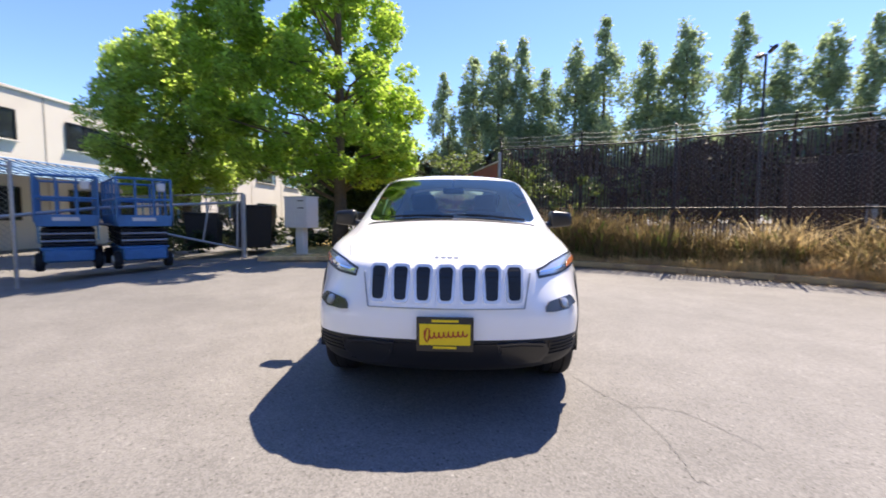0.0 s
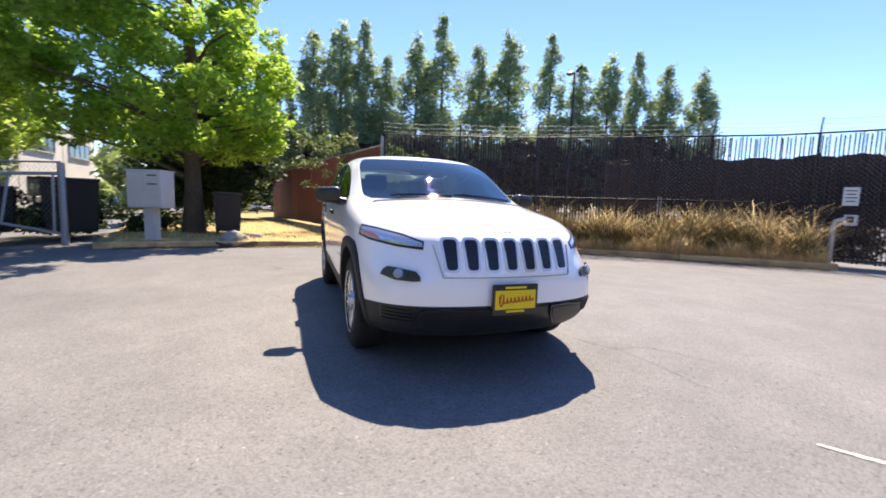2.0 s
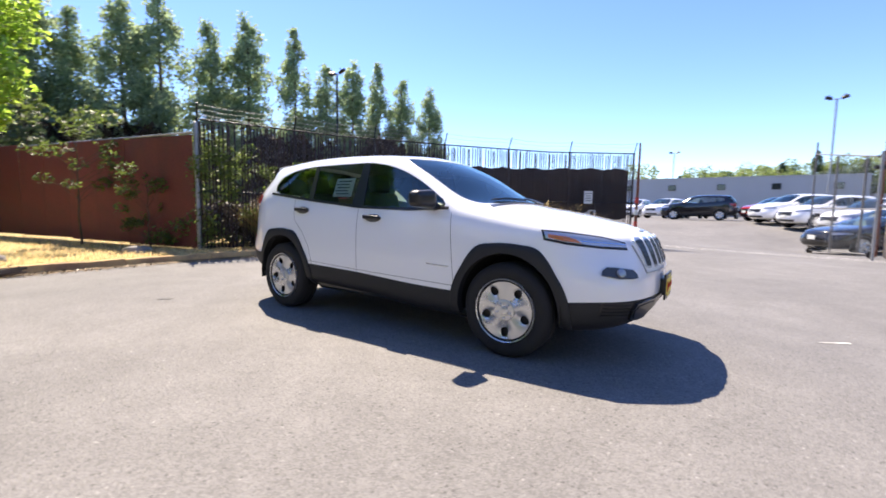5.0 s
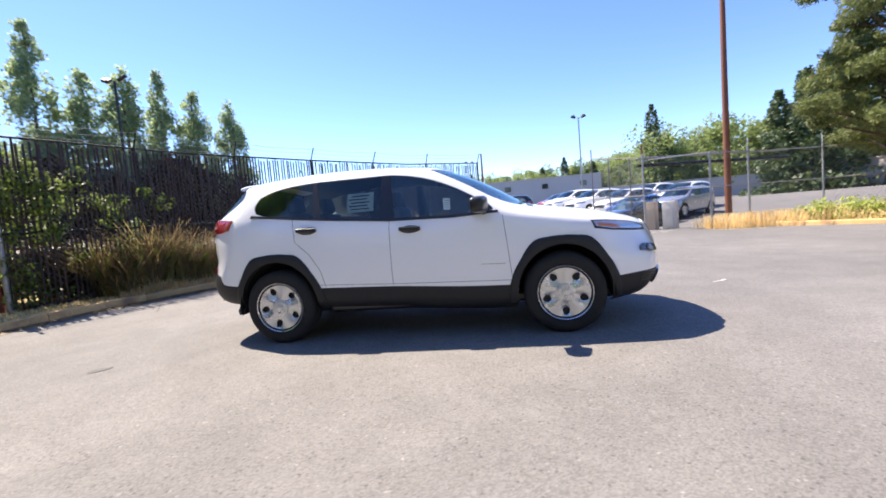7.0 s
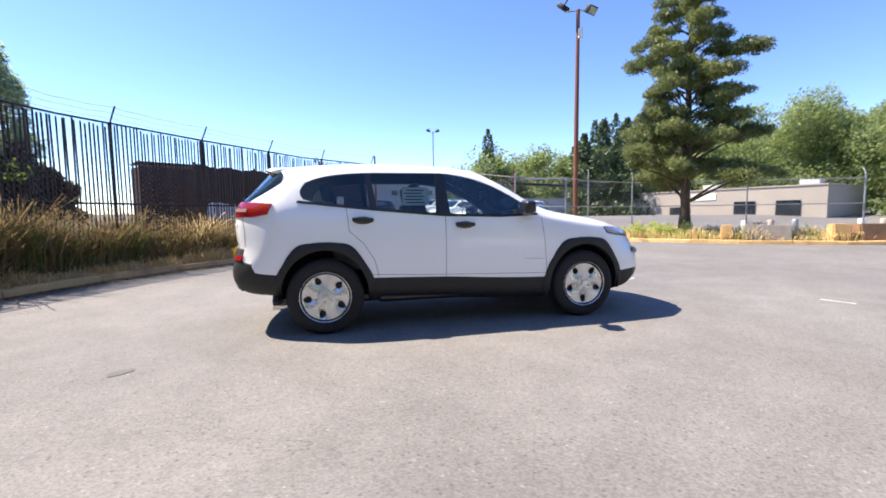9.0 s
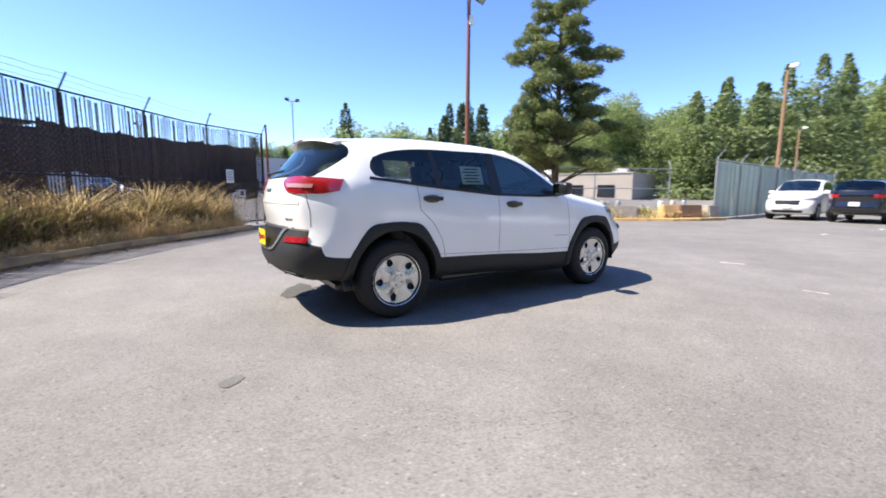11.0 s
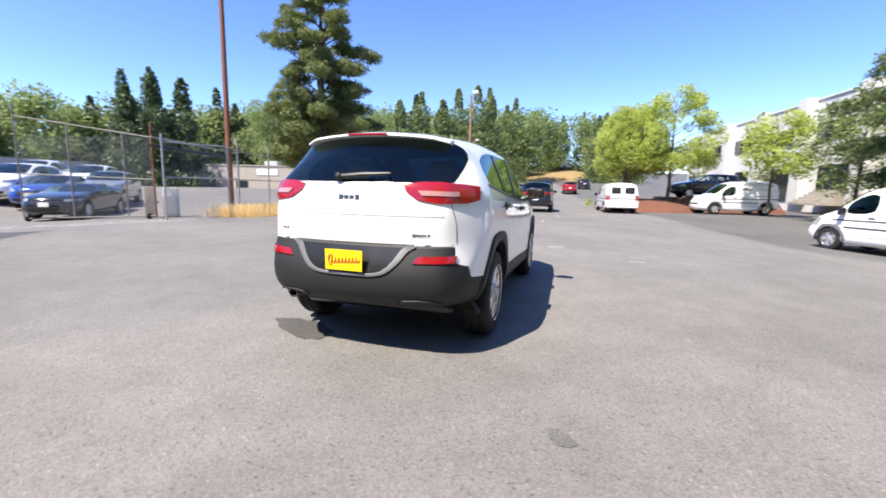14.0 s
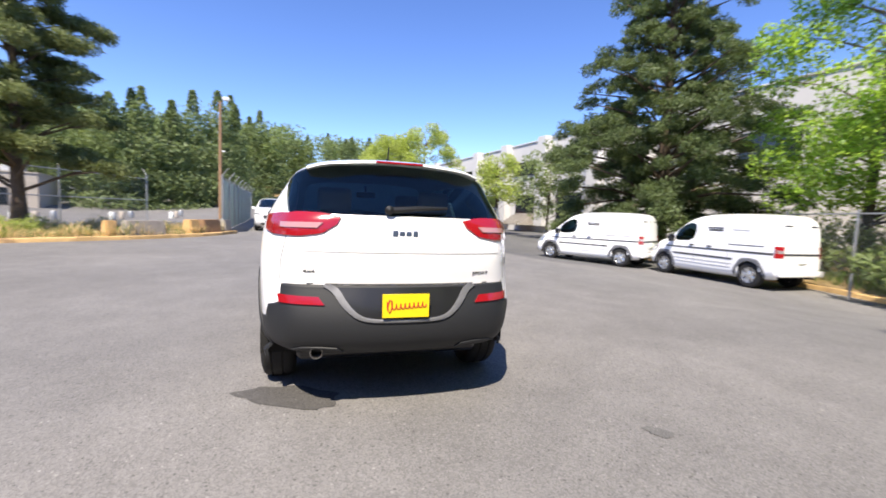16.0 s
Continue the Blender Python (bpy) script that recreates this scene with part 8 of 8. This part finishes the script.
broadleaf("green thicket behind the southern fence", pose(-0.5, -14.6, 0.0), 6.0, lambda f: 0 if f < 0.05 else 2.8 * (1 - f) ** 0.4, 70, 9000, 0.20, WOODS, 24, 0.12, 0.8)
for k, (x, y, h, r) in enumerate(((28.0, -4.6, 7.0, 2.3), (28.0, -7.4, 7.9, 2.9), (31.5, -5.2, 7.2, 2.6))):
    broadleaf("yellow-green honey locust in the mulch bed by the road", pose(x, y, ground_z(x, y) + 0.2), h, lambda f, r=r: 0 if f < 0.32 else r * math.sin(math.pi * min(1, (f - 0.1) / 0.92)) ** 0.6, 90, 26000, 0.14, LIME, 30 + k, 0.13, 0.62)
broadleaf("small green street tree before the pale hall", pose(23.4, -11.7, 0.5), 5.4, lambda f: 0 if f < 0.3 else 1.7 * math.sin(math.pi * (f - 0.05)) ** 0.6, 40, 4500, 0.20, LIME, 33, 0.08, 0.6)
broadleaf("feathery grey-green tree before the pale hall", pose(19.0, -13.4, 0.4), 5.6, lambda f: 0 if f < 0.22 else 1.9 * math.sin(math.pi * (f - 0.02)) ** 0.6, 46, 4500, 0.18, WOODS, 34, 0.08, 0.6)
# dark cypress-like conifers before the poplars
for k, (x, y, h) in enumerate(((-37.8, -1.2, 9.2), (-37.4, 1.4, 10.4), (-37.2, 4.0, 9.4), (-40, 8.5, 8.0), (-36, -5.5, 8.5))):
    conifer("dark pointed conifer behind the red fence", pose(x, y, 0, 0, 0, 50 * k), h, 2.0, 60, 60, 0.42, DARKWOODS, 50 + k, 0.15, droop=0.1, base=0.04, ragged=0.2, plate=0.3)


def woods(name, label, spots, material, seed, leaf, per, conic=False, fat=0.36):
    """Far woods as one body of leaves, tree by tree, of uneven height."""
    rng = np.random.default_rng(seed)
    V = []
    for x, y, h in spots:
        n = per
        if conic:
            f = rng.random(n) ** 1.5
            r = h * 0.25 * (1 - f) ** 0.85 * (0.55 + 0.45 * (f * 8 + x) % 1.0) * (0.4 + 0.6 * rng.random(n)) + 0.15
            a = rng.uniform(0, 2 * np.pi, n)
            P = np.stack([x + r * np.cos(a), y + r * np.sin(a), h * (0.05 + 0.95 * f) - 0.2 * r], 1)
        else:
            C = [(x + rng.normal() * h * 0.13, y + rng.normal() * h * 0.13, h * rng.uniform(0.15, 0.86)) for k in range(16)]
            R = np.array([h * 0.15 * rng.uniform(0.7, 1.3) for c in C])
            P = crown_points(rng, C, R, np.full(16, n // 16), 0.5, 0.9)
        P[:, 2] += ground_z(x, y)
        V.append(leaf_verts(P, np.full(len(P), leaf), rng, flat=0.1))
    V = np.concatenate(V)
    ob = new(name, raw_mesh(name, V, np.arange(len(V)).reshape(-1, 3), material))
    return tagged(ob, label, "woods", kind="stuff")


rg = random.Random(77)
leafy, dark = [], []
# belt of woods from the north round to the east
for k in range(150):
    a = radians(-6 + 102 * k / 149 + rg.uniform(-0.6, 0.6))
    d = rg.uniform(84, 125)
    tall = 12.8 + 4.4 * math.exp(-((math.degrees(a) - 30) / 30) ** 2) + rg.uniform(-2.5, 2.5)
    if math.degrees(a) > 72:
        d = rg.uniform(118, 150)
        tall = d * math.tan(radians(4.3 + 2.2 * (96 - math.degrees(a)) / 20)) - 1.5 + rg.uniform(-1.2, 0.8)
    x, y = d * math.cos(a), d * math.sin(a)
    if x < 112 and -4 + 0.034 * (x - 36) < y < 3 + 0.118 * (x - 36):
        continue
    (dark if rg.random() < 0.12 else leafy).append((d * math.cos(a), d * math.sin(a), tall * (1.15 if rg.random() < 0.2 else 1.0)))
for x, y, h in ((47.3, 70.8, 18.5), (50.4, 68.6, 19.5), (52.0, 70.0, 17), (57.9, 62.1, 17.5), (60, 60, 15), (32.1, 45.0, 12.5), (34.4, 43.4, 12.5), (30.5, 47, 11), (62, 20, 14), (60, 24, 15)):
    dark.append((x, y, h))
tall_row = [(50, 22.5, 12.5), (53, 20.5, 14), (55, 18.0, 13), (58, 16.5, 15), (60, 14.0, 15.5), (63, 12.5, 14.5), (66, 13.5, 16), (84, 13.5, 15.5), (82, 11.5, 16.5), (119, 19, 17), (121, 11.5, 17), (121, 7.8, 14.5), (122, 4, 16), (124, -1.5, 17), (86, -4.5, 13), (90, -6.0, 14), (88, -9.5, 14)]
for x, y, h in ((49.0, 36.7, 15.8), (51.2, 33.5, 15.0), (53.0, 31.2, 14.5), (54.6, 27.6, 13.4), (47.2, 41.2, 12.5), (52.0, 22.0, 8.5)):
    leafy.append((x, y, h))
near = [q for q in leafy if math.hypot(q[0], q[1]) < 70]
far = [q for q in leafy if math.hypot(q[0], q[1]) >= 70]
woods("woods", "green broad-leaved woods on the low hill behind the lots", far, WOODS, 60, 0.60, 2400)
woods("woods", "green broad-leaved trees beyond the workshop and lower lot", near, WOODS, 65, 0.28, 12000)
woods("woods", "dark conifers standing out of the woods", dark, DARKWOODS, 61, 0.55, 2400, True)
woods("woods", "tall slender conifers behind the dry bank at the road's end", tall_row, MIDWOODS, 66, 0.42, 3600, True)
# woods to the west and behind
west = [(-50 + 0.5 * k + rg.uniform(-2, 2), -8 + 3.1 * k, rg.uniform(5, 9)) for k in range(16)] + [(-62 - rg.uniform(0, 25), -30 + 4.2 * k, rg.uniform(8, 12)) for k in range(22)] + [(-30 - rg.uniform(0, 12), -16 + 1.6 * k, rg.uniform(3.5, 6.5)) for k in range(8)]
woods("woods", "dark green woods and shrubs beyond the red fence", west, WOODS, 62, 0.7, 560)
far_tree = [(-15.7 + 0.2, 92.0, 11.5), (-12.5, 93.0, 10), (-1.5, 96, 8)]
woods("woods", "rounded trees behind the warehouse roof", far_tree, WOODS, 63, 0.7, 700)
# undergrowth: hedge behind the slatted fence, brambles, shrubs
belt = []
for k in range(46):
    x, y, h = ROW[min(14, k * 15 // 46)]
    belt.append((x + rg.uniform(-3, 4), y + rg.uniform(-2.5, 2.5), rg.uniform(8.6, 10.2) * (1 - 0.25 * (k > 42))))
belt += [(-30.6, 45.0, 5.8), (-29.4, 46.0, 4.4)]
# the dark leaf colour carries the shade below the poplars
woods("woods", "dark shaded undergrowth below the row of poplars", belt, DEADSHADED, 64, 0.9, 2300)


def thicket(name, label, spots, material, seed, leaf, per):
    rng = np.random.default_rng(seed)
    C = [(x, y, z) for x, y, z, r in spots]
    R = np.array([r for x, y, z, r in spots])
    P = crown_points(rng, C, R, np.full(len(C), per), 0.3, 0.85)
    P[:, 2] = np.abs(P[:, 2]) + 0.02
    ob = new(name, leaf_mesh(name, P, np.full(len(P), leaf), rng, material, flat=0.1))
    return tagged(ob, label, "undergrowth", kind="stuff")


hs = []
for k in range(85):
    s = rg.uniform(6.6, fl - 0.5)
    p, d, nn = fence_at(s)
    p = p + nn * rg.uniform(1.7, 2.9)
    r = rg.uniform(0.35, 0.55)
    hs.append((p.x, p.y, rg.uniform(0.15, 1.1 - r * 0.6), r))
for k in range(70):
    s = rg.uniform(0.1, 3.4)
    p, d, nn = fence_at(s)
    p = p + nn * rg.uniform(0.4, 1.6)
    hs.append((p.x, p.y, rg.uniform(0.2, 1.1), rg.uniform(0.25, 0.45)))
thicket("hedge", "low withered bramble hedge behind the slatted fence", hs, DEADSHADED, 70, 0.13, 210)
vs = []
for k in range(70):
    s = 2.6 * rg.random() ** 1.5
    p, d, nn = fence_at(s)
    p = p + nn * rg.uniform(-0.16, 0.28)
    vs.append((p.x, p.y, rg.uniform(0.2, 2.95 - 0.25 * s), rg.uniform(0.14, 0.32)))
for k in range(7):
    s = rg.uniform(0.2, 2.2)
    p = FENCE_A + rd * s + Vector((0.02, -0.15))
    vs.append((p.x, p.y, rg.uniform(0.2, 0.9), rg.uniform(0.12, 0.25)))
thicket("vine", "green vine climbing the fence corner", vs, VINE, 71, 0.085, 66)
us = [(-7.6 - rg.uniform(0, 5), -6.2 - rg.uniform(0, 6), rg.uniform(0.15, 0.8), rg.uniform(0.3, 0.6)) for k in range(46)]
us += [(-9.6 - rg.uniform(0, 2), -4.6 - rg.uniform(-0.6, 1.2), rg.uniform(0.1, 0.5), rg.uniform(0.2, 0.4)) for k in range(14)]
thicket("shrubs", "dark shrubs in the shade under the trees", us, SHADELEAF, 72, 0.14, 190)
ss = [(rg.uniform(0.5, 13), -13.3 - rg.uniform(0, 2.2), rg.uniform(0.2, 1.2), rg.uniform(0.35, 0.7)) for k in range(60)]
ss += [(rg.uniform(-3.5, 2.0), -11.2 - rg.uniform(0.2, 2.0), rg.uniform(0.0, 0.8), rg.uniform(0.25, 0.5)) for k in range(30)]
thicket("shrubs", "mixed green shrubs below the fir", ss, WOODS, 73, 0.15, 170)
es = [(10.8 + rg.uniform(-0.9, 1.8), 9.7 + rg.uniform(-1.0, 0.8), rg.uniform(0.1, 0.5), rg.uniform(0.15, 0.35)) for k in range(26)]
thicket("shrubs", "pale green weeds under the pine", es, LIME, 74, 0.10, 90)
ms = [(29.5 + rg.uniform(-4, 5), -5.6 + rg.uniform(-3.5, 3.5), ground_z(29.5, -5.6) + 0.3, rg.uniform(0.25, 0.5)) for k in range(14)]
thicket("shrubs", "low shrubs in the mulch bed", ms, LIME, 75, 0.14, 120)
# mulch bed
bm = bmesh.new()
ring = []
for k in range(24):
    a = 2 * math.pi * k / 24
    ring.append((29.5 + 5.8 * math.cos(a), -6.2 + 3.6 * math.sin(a)))
vsm = [[bm.verts.new((29.5 + (x - 29.5) * f, -6.2 + (y + 6.2) * f, ground_z(x, y) + z)) for x, y in ring] for f, z in ((1.0, -0.05), (0.96, 0.14), (0.7, 0.5), (0.3, 0.75))]
for u, w in zip(vsm, vsm[1:]):
    for k in range(24):
        bm.faces.new((u[k], u[(k + 1) % 24], w[(k + 1) % 24], w[k]))
bm.faces.new(vsm[-1])
tagged(new("mulch_bed", finish("mulch_bed", bm, MULCH, 60)), "mounded bed of red bark mulch beside the road", "planting bed", kind="structure")


def grass(name, label, place, count, tall, material, seed, wide=0.011, lean=0.35):
    """Blades of grass, two bent pieces each, at places given by place(rng)."""
    rng = np.random.default_rng(seed)
    P = np.array([place(rng) for k in range(count)])
    n = len(P)
    h = P[:, 3] * tall * rng.uniform(0.45, 1.2, n)
    a = rng.uniform(0, 2 * np.pi, n)
    d = np.stack([np.cos(a), np.sin(a), np.zeros(n)], 1)
    s = np.stack([-np.sin(a), np.cos(a), np.zeros(n)], 1) * (wide * rng.uniform(0.6, 1.4, n))[:, None] * 0.5
    b = P[:, :3]
    k = (lean * rng.random(n) * h)[:, None]
    mid = b + d * k * 0.35 + np.array((0, 0, 1)) * (h * 0.6)[:, None]
    tip = b + d * k * 1.3 + np.array((0, 0, 1)) * h[:, None]
    V = np.stack([b - s, b + s, mid + s * 0.9, mid - s * 0.9, tip + s * 0.7, tip - s * 0.7], 1).reshape(-1, 3)
    base = np.arange(n) * 6
    F = np.concatenate([np.stack([base, base + 1, base + 2, base + 3], 1), np.stack([base + 3, base + 2, base + 4, base + 5], 1)])
    return tagged(new(name, raw_mesh(name, V, F, material)), label, "grass", kind="stuff")


edge_len = length_of(NW_EDGE)


def north_verge(rng):
    u = rng.uniform(0.44, 0.995)
    p, d = line_at(NW_EDGE, edge_len * u)
    nrm = Vector((-d.y, d.x))
    off = 1.15 * rng.random()
    q = p + nrm * (0.18 + off)
    clump = 0.5 + 0.9 * noise.noise(Vector((q.x * 1.6, q.y * 1.6, 3))) + 0.5 * noise.noise(Vector((q.x * 5, q.y * 5, 7)))
    return (q.x, q.y, 0.10, (0.45 + 0.55 * smoothstep(0.58, 0.76, u)) * (0.26 + 0.62 * min(1, off / 0.9)) * min(1.4, max(0.15, 0.35 + clump)))


def weedy(rng):
    u = 0.44 + 0.55 * rng.random() ** 1.6
    p, d = line_at(NW_EDGE, edge_len * u)
    q = p + Vector((-d.y, d.x)) * (0.5 + 0.9 * rng.random())
    clump = 0.5 + 1.1 * noise.noise(Vector((q.x * 1.3, q.y * 1.3, 11))) + 0.5 * noise.noise(Vector((q.x * 4, q.y * 4, 2)))
    return (q.x, q.y, 0.10, min(1.2, max(0.2, clump + 0.25)))


def west_verge(rng):
    u = rng.uniform(0.02, 0.45)
    p, d = line_at(NW_EDGE, edge_len * u)
    q = p + Vector((-d.y, d.x)) * (0.2 + 9 * rng.random() ** 1.5)
    return (q.x, q.y, 0.10, 1.0)


def island(rng):
    p, d = line_at(E_EDGE, length_of(E_EDGE) * rng.uniform(0, 0.99))
    q = p + Vector((-d.y, d.x)) * (0.25 + 4.2 * rng.random())
    clump = 0.6 + 0.8 * noise.noise(Vector((q.x * 1.1, q.y * 1.1, 5)))
    return (q.x, q.y, 0.10, max(0.15, clump))


def by_gate(rng):
    x = rng.uniform(7.5, 10.3)
    y = 11.0 + 0.5 * rng.normal() - 0.2 * (x - 7)
    return (x, y, ground_z(x, y), 1.0)


def south_edge(rng):
    p, d = line_at(S_EDGE, length_of(S_EDGE) * rng.uniform(0, 0.99))
    q = p + Vector((-d.y, d.x)) * (0.25 + 2.2 * rng.random())
    return (q.x, q.y, ground_z(q.x, q.y) + 0.1, 1.0)


def gutter(rng):
    u = rng.uniform(0.02, 0.985)
    p, d = line_at(NW_EDGE, edge_len * u)
    q = p - Vector((-d.y, d.x)) * (abs(rng.normal()) * 0.16 + 0.01)
    return (q.x, q.y, 0.012)


lr = np.random.default_rng(90)
LP = np.array([gutter(lr) for k in range(8000)])
litter = new("leaf_litter", leaf_mesh("leaf_litter", LP, np.full(len(LP), 0.05), lr, leaf_mat("leaf litter", (0.20, 0.13, 0.06), (0.1, 0.06, 0.03), 0.1, 0.5), flat=1.5))
tagged(litter, "brown leaf litter and soil along the kerb", "leaf litter", kind="stuff")

grass("dry_grass", "tall dry straw-coloured grass along the foot of the slatted fence", north_verge, 23000, 0.95, STRAW, 80, 0.010, 1.1)
grass("weeds", "withered brown weeds standing against the slatted fence", weedy, 14000, 1.0, DARKWEED, 86, 0.014, 0.9)
grass("weeds", "green and olive weeds among the dry grass", weedy, 4200, 0.75, GREENGRASS, 81, 0.016, 0.7)
grass("dry_grass", "short dry lawn grass on the western verge", west_verge, 16000, 0.07, STRAW, 82, 0.008, 1.2)
grass("dry_grass", "dry grass on the pine island", island, 12000, 0.42, STRAW, 83, 0.012, 0.8)
grass("weeds", "green weeds among the dry grass of the pine island", island, 3500, 0.45, GREENGRASS, 87, 0.018, 0.8)
grass("dry_grass", "dry grass at the foot of the lamp pole", by_gate, 3200, 0.42, STRAW, 84, 0.012)
grass("weeds", "green weeds along the southern kerb", south_edge, 6000, 0.40, GREENGRASS, 85, 0.02)
